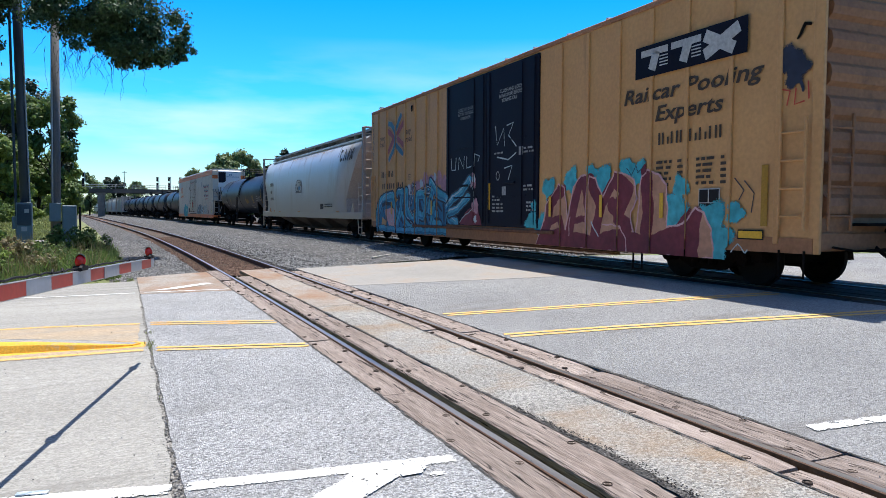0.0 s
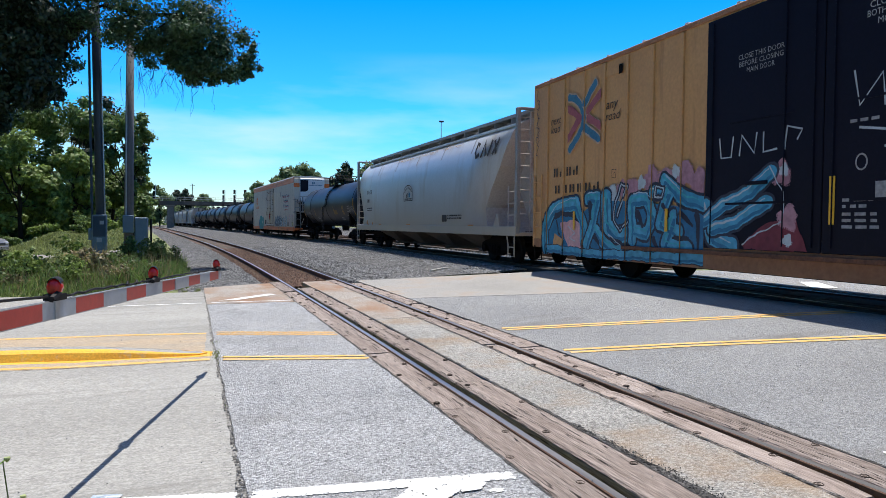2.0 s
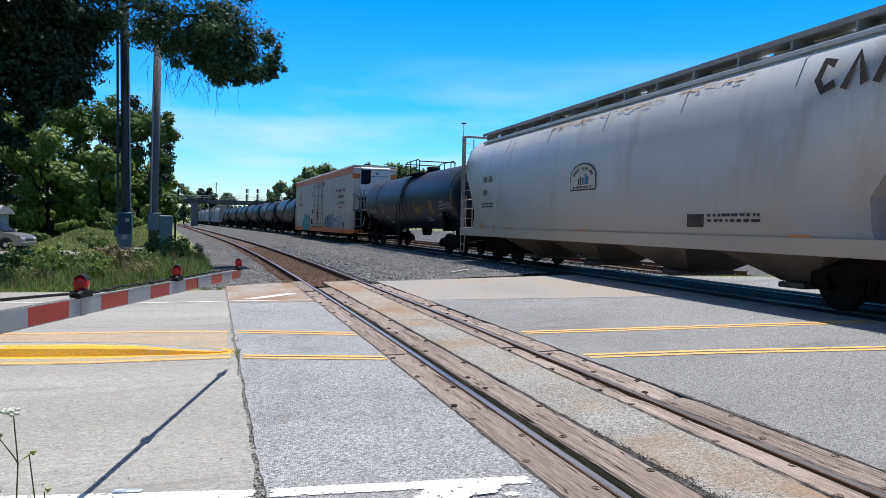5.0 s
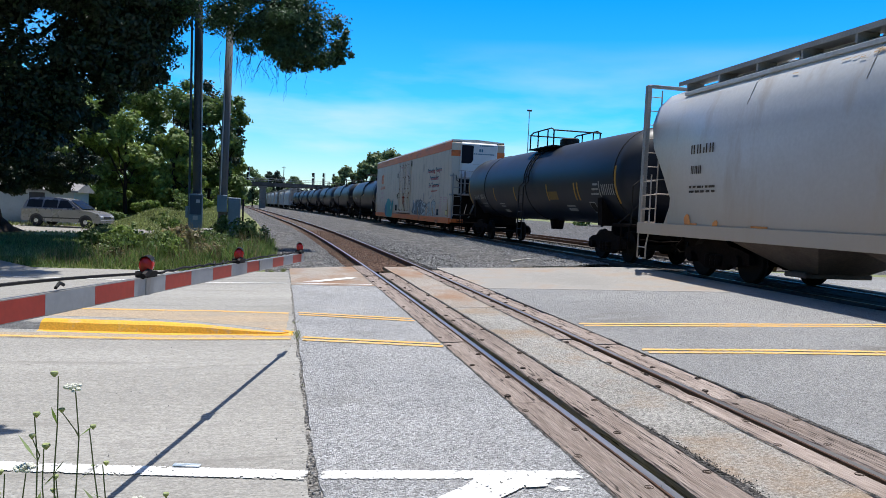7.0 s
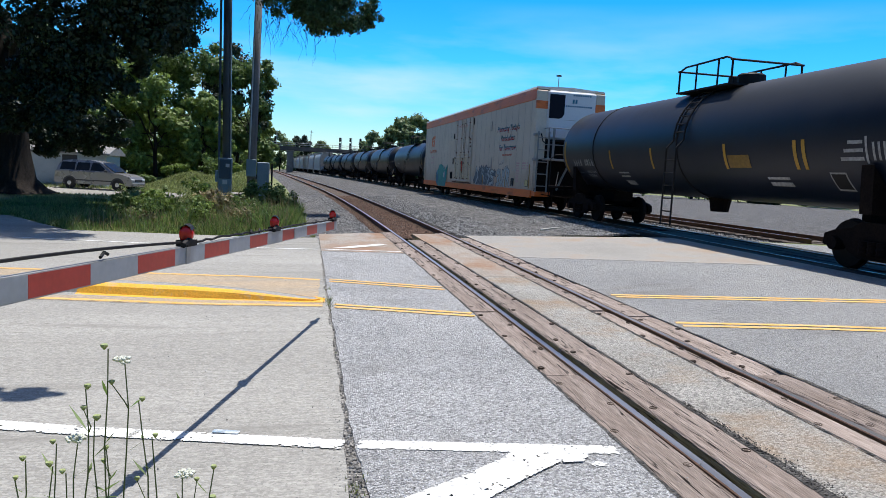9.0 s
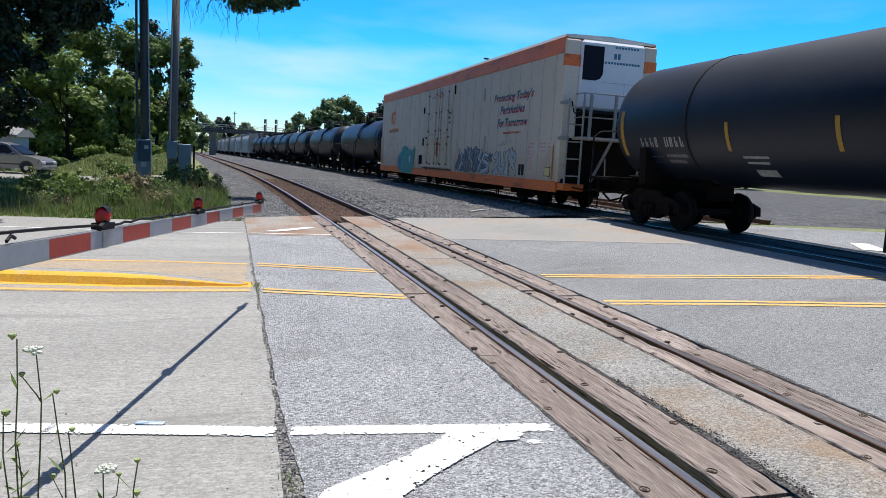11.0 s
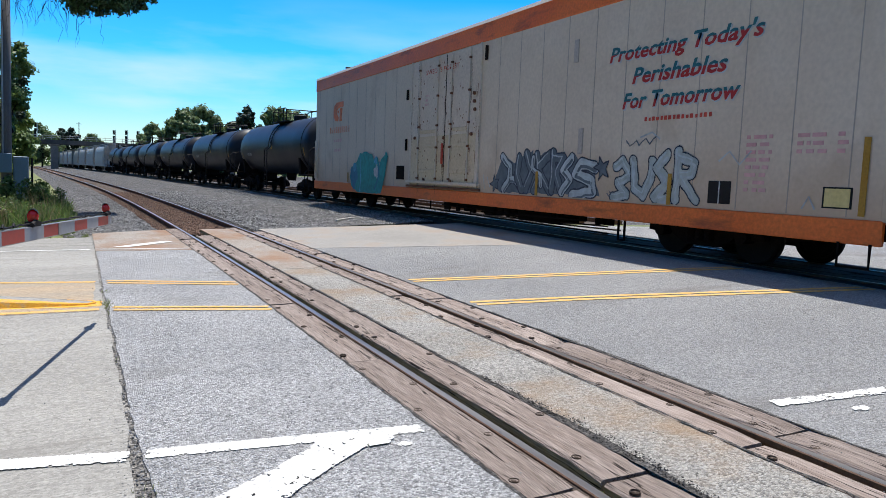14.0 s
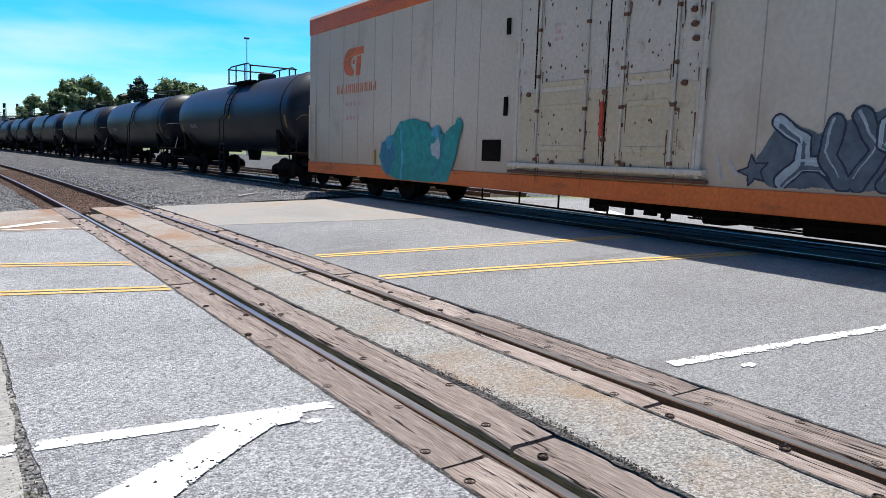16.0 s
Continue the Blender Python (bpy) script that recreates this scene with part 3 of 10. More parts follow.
def median_island():
    """The rounded nose of a raised median with a yellow-painted kerb."""
    base = thing("median_island", "raised concrete median with yellow-painted rounded nose", "kerb", kind="structure")
    rim = [(-14.0, 10.30), (-9.0, 9.85), (-7.4, 9.7), (-6.0, 9.55), (-5.3, 9.45), (-4.6, 9.36), (-4.1, 9.31), (-3.6, 9.28), (-3.25, 9.27), (-3.05, 9.29), (-2.95, 9.38), (-3.03, 9.5), (-3.25, 9.64), (-3.6, 9.79), (-4.2, 10.0), (-5.0, 10.2), (-6.2, 10.36), (-9.0, 10.7), (-14.0, 11.3)]
    def ring(inset, h):
        out = []
        for i, p in enumerate(rim):
            a, b = Vector(rim[max(i - 1, 0)]), Vector(rim[min(i + 1, len(rim) - 1)])
            d = (b - a).normalized()
            near = min(1.0, max(0.12, (-2.85 - p[0]) / 1.6))
            q = Vector(p) + Vector((-d.y, d.x)) * inset * near
            out.append((q.x, q.y, land(q.x, q.y) + h * min(1.0, max(0.2, (-2.8 - p[0]) / 1.5))))
        return out
    bm = bmesh.new()
    rings = [[bm.verts.new(p) for p in ring(i, h)] for i, h in ((0, -0.01), (0.11, 0.012), (0.165, 0.098), (0.22, 0.12), (0.30, 0.126))]
    for a, b in zip(rings, rings[1:]):
        for i in range(len(rim) - 1):
            f = bm.faces.new((a[i], a[i + 1], b[i + 1], b[i]))
            f.material_index = 0 if rim[i][0] > -6.1 and rim[i + 1][0] > -6.1 and i < 12 else 1
    part("kerb", tidy(bm), [CURB_YELLOW, CONCRETE], base, "yellow-painted kerb")
    bm = bmesh.new()
    f = bm.faces.new([bm.verts.new((x, y, z - 0.002)) for x, y, z in ring(0.30, 0.126)])
    bmesh.ops.triangulate(bm, faces=[f])
    part("top", tidy(bm), CONCRETE, base, "flat concrete top of the median")
    return base


median_island()
for a, b, w, lab in (((-5.6, 4.99), (-4.2, 4.66), 0.11, "white edge line on the concrete slab"), ((-4.2, 4.66), (-2.93, 4.36), 0.11, "white edge line on the concrete slab"), ((-2.80, 4.345), (-1.24, 4.10), 0.10, "white edge line on the chip-sealed asphalt"), ((1.31, 3.51), (3.45, 3.03), 0.09, "worn white edge line between the tracks"), ((3.45, 3.03), (5.8, 2.5), 0.09, "worn white edge line between the tracks")):
    chipped("white_edge_line", strip(a, b, w), WHITE_LINE, lab, 0.008, loss=0.34 if a[0] < 0 else 0.16)
chipped("white_arrow", [(-2.97, 3.0), (-2.70, 3.50), (-2.25, 3.80), (-1.95, 4.03), (-1.86, 4.14), (-1.48, 4.11), (-1.46, 4.02), (-1.52, 3.95), (-1.66, 3.96), (-1.93, 3.76), (-2.16, 3.57), (-2.36, 3.38), (-2.55, 3.0)], WHITE_LINE, "broad white painted arrow stroke, chipped at its edge", 0.014, loss=0.3)
for x, y, r in ((1.72, 3.15, 0.05), (3.1, 2.72, 0.04), (-1.42, 3.9, 0.03)):
    chipped("white_fleck", [(x + r * math.cos(a), y + 0.5 * r * math.sin(a)) for a in np.linspace(0, 6.28, 9)[:-1]], WHITE_LINE, "fleck of old white paint on the road", 0.008)
def broken(y):
    """How far the strip has broken away from the timber; worst at three metres."""
    return max(0.0, 1 - abs(y - 3.5) / 1.5)


for lab, a, b in (("dark crumbled edge of the strip beside the timbers", lambda y: near_x(y) - 0.31, lambda y: near_x(y) - 0.278 + 0.05 * broken(y)), ("dark crumbled edge of the asphalt along the outer timbers", lambda y: near_x(y) - 1.146, lambda y: near_x(y) - 1.122),
                  ("thin dark gap along the narrow timbers", lambda y: near_x(y) + 0.424, lambda y: near_x(y) + 0.446), ("dark crumbled edge of the asphalt between the tracks", lambda y: near_x(y) + 1.114, lambda y: near_x(y) + 1.136 + 0.03 * broken(y - 1.5))):
    drape("crumbled_edge", a, b, 0.6, 17.5, 0.0045, CRUMB, lab, "road joint", ragged=0.022, step=0.05, skirt=0)

# ---- tracks ----
RAIL = [(-0.07, -0.172), (0.07, -0.172), (0.07, -0.16), (0.012, -0.14), (0.012, -0.045), (0.036, -0.036), (0.036, -0.006), (0.028, 0.0), (-0.028, 0.0), (-0.036, -0.006), (-0.036, -0.036), (-0.012, -0.045), (-0.012, -0.14), (-0.07, -0.16)]


def rail(parent, centre, off, z, y0, y1, top):
    """A rail swept along its track, with its running surface as a second material."""
    ys = list(np.arange(y0, min(y1, 40), 1.0)) + list(np.arange(40, y1 + 4, 5.0)) if y1 > 40 else list(np.arange(y0, y1, 1.0))
    bm = bmesh.new()
    prev = None
    for y in ys:
        cx = centre(y) + off
        row = [bm.verts.new((cx + px, y, z(off) + pz)) for px, pz in RAIL]
        if prev:
            for i in range(len(RAIL)):
                j = (i + 1) % len(RAIL)
                f = bm.faces.new((prev[i], prev[j], row[j], row[i]))
                f.material_index = 1 if i == 7 else 0
        prev = row
    return part("rail", tidy(bm), [RAIL_RUST, top], parent)


def plank_mesh(w, length, seed=0, h=0.12):
    """A timber with wavy, worn edges and slightly dished top."""
    bm = bmesh.new()
    n = 12
    rows = []
    for i in range(n + 1):
        y = -length / 2 + length * i / n
        e = [0.010 * noise.noise((y * 2.1, seed * 3.7, k)) + 0.006 * noise.noise((y * 9, seed, k + 5)) for k in (1, 2, 3)]
        end = 0.012 if i in (0, n) else 0.0
        skew = 0.014 * noise.noise((seed * 1.3, i, 4)) if i in (0, n) else 0.0
        a, b = -w / 2 + e[0], w / 2 + e[1]
        prof = [(a, -h), (a, -0.016 - end), (a + 0.014, -end), (0, e[2] * 0.4 - 0.002 - end), (b - 0.014, -end), (b, -0.016 - end), (b, -h)]
        rows.append([bm.verts.new((x, y + skew * (1 if x > 0 else -1), z)) for x, z in prof])
    for p, q in zip(rows, rows[1:]):
        for k in range(6):
            bm.faces.new((p[k], p[k + 1], q[k + 1], q[k]))
    bm.faces.new(rows[0])
    bm.faces.new(rows[-1][::-1])
    me = bpy.data.meshes.new("plank")
    tidy(bm).to_mesh(me)
    bm.free()
    me.materials.append(PLANK)
    return me


def bolt_mesh():
    bm = bmesh.new()
    revolve(bm, [(-0.012, 0.03), (0.0025, 0.03), (0.0035, 0.026), (-0.007, 0.023), (-0.007, 0.014), (0.0, 0.013), (0.001, 0.0001)], "z", 10)
    me = bpy.data.meshes.new("bolt")
    bm.to_mesh(me)
    bm.free()
    me.materials.append(FLANGE)
    return me


def planks(parent, centre, spans, zf, y0, y1, length, rng, bolts=True, material=None, rows=None):
    """Rows of timbers along the rails, butted end to end, with bolt heads."""
    meshes = {}
    bolt = bolt_mesh()
    for k, (a, b) in enumerate(spans):
        w = b - a
        y, turn = y0 - (0.9 if k % 2 else 0.0), 0
        if rows:
            y, length = rows[k]
        while y < y1:
            yc = y + length / 2
            x = centre(yc) + (a + b) / 2
            key = (round(w, 3), turn % 3)
            if key not in meshes:
                meshes[key] = plank_mesh(w - 0.014, length - 0.026, 3 * k + turn % 3)
                if material:
                    meshes[key].materials[0] = material
            ob = new("plank", meshes[key])
            turn += 1
            ob.parent = parent
            slope = math.atan((centre(yc + 1) - centre(yc - 1)) / 2)
            ob.matrix_basis = pose(x, yc, zf((a + b) / 2) + rng.uniform(-0.012, 0.004), 0, -math.degrees(math.atan(CANT)) if zf(1) != zf(-1) else 0, -math.degrees(slope))
            if bolts:
                for i in range(5):
                    bo = new("bolt", bolt)
                    bo.parent = parent
                    by = y + 0.25 + i * (length - 0.5) / 4 + rng.uniform(-0.06, 0.06)
                    bx = (a + b) / 2 + (0.36 * w if i % 2 else -0.36 * w) * 0.9
                    bo.matrix_basis = pose(centre(by) + bx, by, zf(bx) + 0.002)
            y += length


def near_track():
    base = thing("near_track", "rusty railway track with weathered timber crossing planks", "railway track", kind="structure")
    z = lambda off: CANT * off
    rail(base, near_x, -0.755, z, -14, 300, RAIL_TOP)
    rail(base, near_x, 0.755, z, -14, 300, RAIL_TOP)
    for a, b, deep in ((-0.72, -0.62, 0.085), (0.655, 0.72, 0.085), (-0.83, -0.785, 0.016), (0.785, 0.83, 0.016)):
        bm = bmesh.new()
        ys = np.arange(-8, 20.5, 1.0)
        for y, y2 in zip(ys, ys[1:]):
            bm.faces.new([bm.verts.new((near_x(q) + o, q, z(o) - deep)) for o, q in ((a, y), (b, y), (b, y2), (a, y2))])
        part("flangeway", bm, FLANGE, base, "dark flangeway beside the rail")
    planks(base, near_x, [(-1.13, -0.80), (-0.63, -0.29), (0.44, 0.668), (0.80, 1.125)], z, -8.32, 18.0, 2.83, random.Random(4), rows=((-8.32, 2.83), (-8.29, 3.77), (-8.27, 2.83), (-7.39, 2.62)))
    bm = bmesh.new()
    box(bm, -1.28, 1.28, -0.11, 0.11, -0.16, 0, 0.012)
    me = bpy.data.meshes.new("tie")
    bm.to_mesh(me)
    bm.free()
    me.materials.append(TIE)
    rng = random.Random(7)
    for i in range(200):
        y = 20.5 + i * 0.53
        ob = new("tie", me)
        ob.parent = base
        ob.matrix_basis = pose(near_x(y) + rng.uniform(-0.05, 0.05), y + rng.uniform(-0.03, 0.03), -0.165, 0, -1.26, -math.degrees(math.atan((near_x(y + 1) - near_x(y - 1)) / 2)) + rng.uniform(-1, 1))
    return base


def far_track():
    base = thing("train_track", "railway track that carries the freight train", "railway track", kind="structure")
    z = lambda off: TRAIN_RAIL_Z
    rail(base, train_x, -0.755, z, -30, 330, RAIL_TOP)
    rail(base, train_x, 0.755, z, -30, 330, RAIL_TOP)
    planks(base, train_x, [(-1.2, -0.83), (-0.62, -0.22), (-0.2, 0.2), (0.22, 0.62), (0.83, 1.22)], lambda o: TRAIN_RAIL_Z - 0.012, -6.0, 19.5, 2.6, random.Random(9), bolts=False, material=DARK_PANEL_SHADE)
    bm = bmesh.new()
    box(bm, -1.28, 1.28, -0.11, 0.11, -0.16, 0, 0.012)
    me = bpy.data.meshes.new("tie")
    bm.to_mesh(me)
    bm.free()
    me.materials.append(TIE)
    for i in range(200):
        y = 20.2 + i * 0.55
        ob = new("tie", me)
        ob.parent = base
        ob.matrix_basis = pose(train_x(y), y, TRAIN_RAIL_Z - 0.15, 0, 0, -math.degrees(math.atan((near_x(y + 1) - near_x(y - 1)) / 2)))
    return base


def sheet_along(name, centre, a, b, zf, y0, y1, material, label, crown=0.0):
    """A bed of ballast beside or under a track."""
    bm = bmesh.new()
    prev = None
    nu = 8
    for y in list(np.arange(y0, 60, 1.0)) + list(np.arange(60, y1, 8.0)):
        row = []
        for i in range(nu + 1):
            s = i / nu
            x = centre(y) + a(y) * (1 - s) + b(y) * s
            row.append(bm.verts.new((x, y, zf(x, y) + crown * math.sin(math.pi * s) + 0.03 * noise.noise((x * 1.3, y * 1.3, 2)))))
        if prev:
            for i in range(nu):
                bm.faces.new((prev[i], prev[i + 1], row[i + 1], row[i]))
        prev = row
    return tagged(part(name, tidy(bm), material, smooth=True), label, "ballast", kind="structure")


sheet_along("ballast_bed_near", near_x, lambda y: -1.25, lambda y: 1.2, lambda x, y: CANT * (x - near_x(y)) - 0.17, 19.8, 300, BROWN_BALLAST, "rust-brown ballast between the rails")
sheet_along("ballast_bed_middle", near_x, lambda y: 1.2, lambda y: train_x(y) - near_x(y) - 1.2, lambda x, y: land(x, y) - 0.15, 19.0, 320, BALLAST, "grey crushed-stone ballast between the tracks", 0.10)
sheet_along("ballast_bed_train", train_x, lambda y: -1.25, lambda y: 1.3, lambda x, y: TRAIN_RAIL_Z - 0.2, 19.0, 320, BALLAST, "grey ballast under the train")
sheet_along("ballast_bed_east", train_x, lambda y: 1.25, lambda y: 60.0, lambda x, y: TRAIN_RAIL_Z - 0.24, 18.8, 320, BALLAST, "grey ballast beyond the train")
sheet_along("ballast_bed_west", near_x, lambda y: -3.6 - 1.2 * min(1, max(0, (y - 30) / 20)), lambda y: -1.2, lambda x, y: land(x, y) - 0.13, 19.0, 300, BALLAST, "grey ballast shoulder beside the grass", 0.03)


def stones(name, n, xr, yr, size, zf, material, label, seed, fall=1.0):
    """Loose crushed stones as one mesh, thinner with distance."""
    rs = np.random.RandomState(seed)
    y = yr[0] + (yr[1] - yr[0]) * rs.rand(n) ** fall
    s = rs.rand(n)
    base = np.array([(1, 0, 0), (0, 1, 0), (-1, 0, 0), (0, -1, 0), (0, 0, 1), (0, 0, -1)], float)
    tri = np.array([(0, 1, 4), (1, 2, 4), (2, 3, 4), (3, 0, 4), (1, 0, 5), (2, 1, 5), (3, 2, 5), (0, 3, 5)])
    V = np.empty((n, 6, 3))
    for i in range(n):
        a, b = xr(y[i])
        x = a + (b - a) * s[i]
        k = size * (0.6 + 0.8 * rs.rand())
        v = base * (k * (0.7 + 0.6 * rs.rand(6, 1))) * (1, 0.8, 0.7)
        an = rs.rand() * 6.28
        c, q = math.cos(an), math.sin(an)
        t = (rs.rand() - 0.5) * 1.4
        ct, st = math.cos(t), math.sin(t)
        v = v @ np.array([(1, 0, 0), (0, ct, st), (0, -st, ct)]) @ np.array([(c, q, 0), (-q, c, 0), (0, 0, 1)])
        V[i] = v + (x, y[i], zf(x, y[i]))
    F = (tri[None] + 6 * np.arange(n)[:, None, None]).reshape(-1, 3)
    me = bpy.data.meshes.new(name)
    me.from_pydata(V.reshape(-1, 3).tolist(), [], F.tolist())
    me.materials.append(material)
    return tagged(new(name, me), label, "stones", kind="stuff")


stones("ballast_stones", 26000, lambda y: (near_x(y) + 1.15, train_x(y) - 0.9), (19.1, 48), 0.034, lambda x, y: land(x, y) - 0.075 + 0.03 * noise.noise((x * 1.3, y * 1.3, 2)), STONE, "loose grey crushed stones", 1, 1.7)
stones("ballast_stones", 8000, lambda y: (near_x(y) - 3.3, near_x(y) - 1.2), (19.0, 45), 0.034, lambda x, y: land(x, y) - 0.11, STONE, "loose grey crushed stones on the shoulder", 2, 1.6)
stones("rusty_stones", 9000, lambda y: (near_x(y) - 1.15, near_x(y) + 1.15), (19.9, 50), 0.03, lambda x, y: CANT * (x - near_x(y)) - 0.15, BROWN_STONE, "loose rust-brown stones between the rails", 3, 1.5)
stones("ballast_stones", 7000, lambda y: (train_x(y) + 0.9, train_x(y) + 6), (18.9, 40), 0.036, lambda x, y: TRAIN_RAIL_Z - 0.2, STONE, "loose grey crushed stones beyond the train", 5, 1.4)
near_track()
far_track()

# ---- the freight train: cars in their own space, +y towards the rear, -x the side towards the camera ----
CAR_YELLOW = surf("faded_yellow_paint", (0.56, 0.295, 0.11), (0.64, 0.355, 0.14), 0.6, big=0.35, fine=14, bump=0.1, grain=0.08, stain=(0.33, 0.165, 0.07), stain_scale=0.9, stain_at=0.60, stain_stretch=(1, 2.2, 0.25))
CAR_YELLOW_END = surf("dirty_yellow_paint", (0.27, 0.12, 0.055), (0.40, 0.19, 0.085), 0.7, big=0.6, fine=14, bump=0.1, grain=0.15, stain=(0.12, 0.065, 0.04), stain_scale=1.2, stain_at=0.55)
NAVY = surf("navy_door_paint", (0.003, 0.0035, 0.011), (0.006, 0.006, 0.016), 0.6, big=0.6, fine=16, bump=0.1, grain=0.15, stain=(0.035, 0.022, 0.02), stain_scale=1.5, stain_at=0.64, stain_stretch=(1, 3, 0.3), spec=0.2)
RUST = surf("rust", (0.10, 0.045, 0.026), (0.20, 0.088, 0.046), 0.9, big=3, fine=30, bump=0.4, grain=0.3)
RUST_EDGE = surf("rusty_eave", (0.42, 0.22, 0.12), (0.28, 0.13, 0.07), 0.8, big=1.5, fine=25, bump=0.2, grain=0.2)
HOPPER_GREY = surf("hopper_grey_paint", (0.54, 0.555, 0.555), (0.61, 0.62, 0.615), 0.34, big=0.3, fine=14, bump=0.05, grain=0.05, stain=(0.46, 0.41, 0.35), stain_scale=0.7, stain_at=0.53, stain_stretch=(1, 1.6, 0.4), dust_or_sunlit=((0.46, 0.36, 0.255), 2.9, 1.2, 0.8))
HOPPER_END = surf("hopper_end_grime", (0.42, 0.37, 0.33), (0.50, 0.455, 0.41), 0.65, big=0.6, fine=18, bump=0.1, grain=0.12, stain=(0.22, 0.16, 0.12), stain_scale=1.4, stain_at=0.57)
# grey coat towards the top: sunlight on the upper shell, put into the colour
TANK_BLACK = surf("tank_black_paint", (0.006, 0.010, 0.020), (0.010, 0.015, 0.028), 0.45, big=0.5, fine=18, bump=0.02, grain=0.08, spec=0.32, dust_or_sunlit=((0.040, 0.042, 0.045), 2.5, 3.1, 0.75))
REEFER_WHITE = surf("dirty_white_paint", (0.60, 0.505, 0.39), (0.69, 0.60, 0.48), 0.6, big=0.35, fine=14, bump=0.08, grain=0.07, stain=(0.49, 0.39, 0.28), stain_scale=0.7, stain_at=0.56, stain_stretch=(1, 0.9, 0.8), dust_or_sunlit=((0.46, 0.30, 0.17), 1.9, 0.8, 0.55))
REEFER_DOOR = surf("chipped_door_paint", (0.59, 0.505, 0.40), (0.67, 0.59, 0.49), 0.6, big=0.6, fine=14, bump=0.1, grain=0.1, stain=(0.24, 0.13, 0.08), stain_scale=3.5, stain_at=0.61)
REEFER_ORANGE = surf("orange_paint", (0.70, 0.135, 0.02), (0.80, 0.19, 0.034), 0.5, big=0.8, fine=18, bump=0.1, grain=0.14, stain=(0.22, 0.055, 0.02), stain_scale=1.4, stain_at=0.55, stain_stretch=(1, 0.5, 2))
ROOF_WHITE = surf("car_roof", (0.62, 0.58, 0.52), (0.70, 0.67, 0.62), 0.6, big=0.5, fine=18, bump=0.1, grain=0.1)
UNIT_WHITE = surf("unit_white", (0.66, 0.67, 0.68), (0.72, 0.73, 0.74), 0.4, big=0.8, fine=20, bump=0.03, grain=0.04, stain=(0.45, 0.42, 0.38), stain_scale=2, stain_at=0.66)
# grime; also paints in the deep shade below the refrigeration unit
GRIME_OR_SHADE = surf("undercarriage_grime", (0.007, 0.0055, 0.005), (0.017, 0.012, 0.0095), 0.95, big=2, fine=30, bump=0.4, grain=0.3, spec=0.08)
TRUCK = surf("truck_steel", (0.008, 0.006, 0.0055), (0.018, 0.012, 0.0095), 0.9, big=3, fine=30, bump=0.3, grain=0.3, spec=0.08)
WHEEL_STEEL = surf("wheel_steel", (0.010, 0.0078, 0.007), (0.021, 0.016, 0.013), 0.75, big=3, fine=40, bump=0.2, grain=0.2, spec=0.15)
TREAD = surf("wheel_tread", (0.35, 0.34, 0.33), (0.45, 0.44, 0.43), 0.3, metal=1.0, big=3, fine=60, bump=0.05, grain=0.1)
TANK_INK = surf("faded_tank_stencil", (0.26, 0.26, 0.26), (0.36, 0.36, 0.35), 0.7, big=2, fine=14, bump=0, grain=0.3, stain=(0.10, 0.10, 0.10), stain_scale=5, stain_at=0.58)
TANK_YELLOW = surf("dull_reflector", (0.36, 0.19, 0.015), (0.42, 0.24, 0.03), 0.6, big=2, fine=30, bump=0, grain=0.15)
BLACK = surf("black_paint", (0.012, 0.0115, 0.012), (0.021, 0.02, 0.02), 0.65, big=2, fine=30, bump=0, grain=0.1, spec=0.2)
DARK_INK = surf("dark_lettering", (0.045, 0.03, 0.022), (0.065, 0.045, 0.03), 0.7, big=2, fine=12, bump=0, grain=0.2)
WHITE_INK = surf("white_lettering", (0.42, 0.42, 0.41), (0.50, 0.50, 0.48), 0.7, big=2, fine=14, bump=0, grain=0.2, stain=(0.2, 0.2, 0.2), stain_scale=4, stain_at=0.62)
RED_INK = surf("red_lettering", (0.50, 0.05, 0.035), (0.58, 0.09, 0.05), 0.7, big=2, fine=14, bump=0, grain=0.15)
BLUE_BAND = surf("blue_band", (0.035, 0.16, 0.26), (0.05, 0.20, 0.30), 0.7, big=2, fine=14, bump=0, grain=0.15)
ROSE_BAND = surf("rose_band", (0.34, 0.09, 0.11), (0.38, 0.12, 0.13), 0.7, big=2, fine=14, bump=0, grain=0.15)
SAFETY_YELLOW = surf("reflector_yellow", (0.72, 0.40, 0.02), (0.78, 0.46, 0.04), 0.5, big=2, fine=30, bump=0, grain=0.1)
PALE_YELLOW = surf("pale_yellow_bars", (0.66, 0.55, 0.22), (0.70, 0.6, 0.28), 0.6, big=2, fine=20, bump=0, grain=0.1)
MAROON = surf("maroon_spray", (0.13, 0.014, 0.03), (0.20, 0.03, 0.046), 0.6, big=1.2, fine=9, bump=0, grain=0.2)
PINK = surf("pink_spray", (0.58, 0.30, 0.30), (0.66, 0.42, 0.42), 0.6, big=1.2, fine=9, bump=0, grain=0.15)
CYAN = surf("cyan_spray", (0.03, 0.33, 0.40), (0.06, 0.42, 0.48), 0.6, big=1.2, fine=7, bump=0, grain=0.25)
SKYBLUE = surf("sky_blue_spray", (0.035, 0.27, 0.42), (0.10, 0.40, 0.56), 0.6, big=1.0, fine=7, bump=0, grain=0.25)
PALE_SPRAY = surf("pale_spray", (0.40, 0.49, 0.51), (0.52, 0.58, 0.60), 0.6, big=1.2, fine=8, bump=0, grain=0.15)
INK_SPRAY = surf("ink_spray", (0.015, 0.02, 0.04), (0.03, 0.035, 0.06), 0.6, big=1.2, fine=8, bump=0, grain=0.2)
SILVER_SPRAY = surf("silver_spray", (0.35, 0.405, 0.43), (0.48, 0.53, 0.54), 0.5, big=0.9, fine=7, bump=0, grain=0.2)
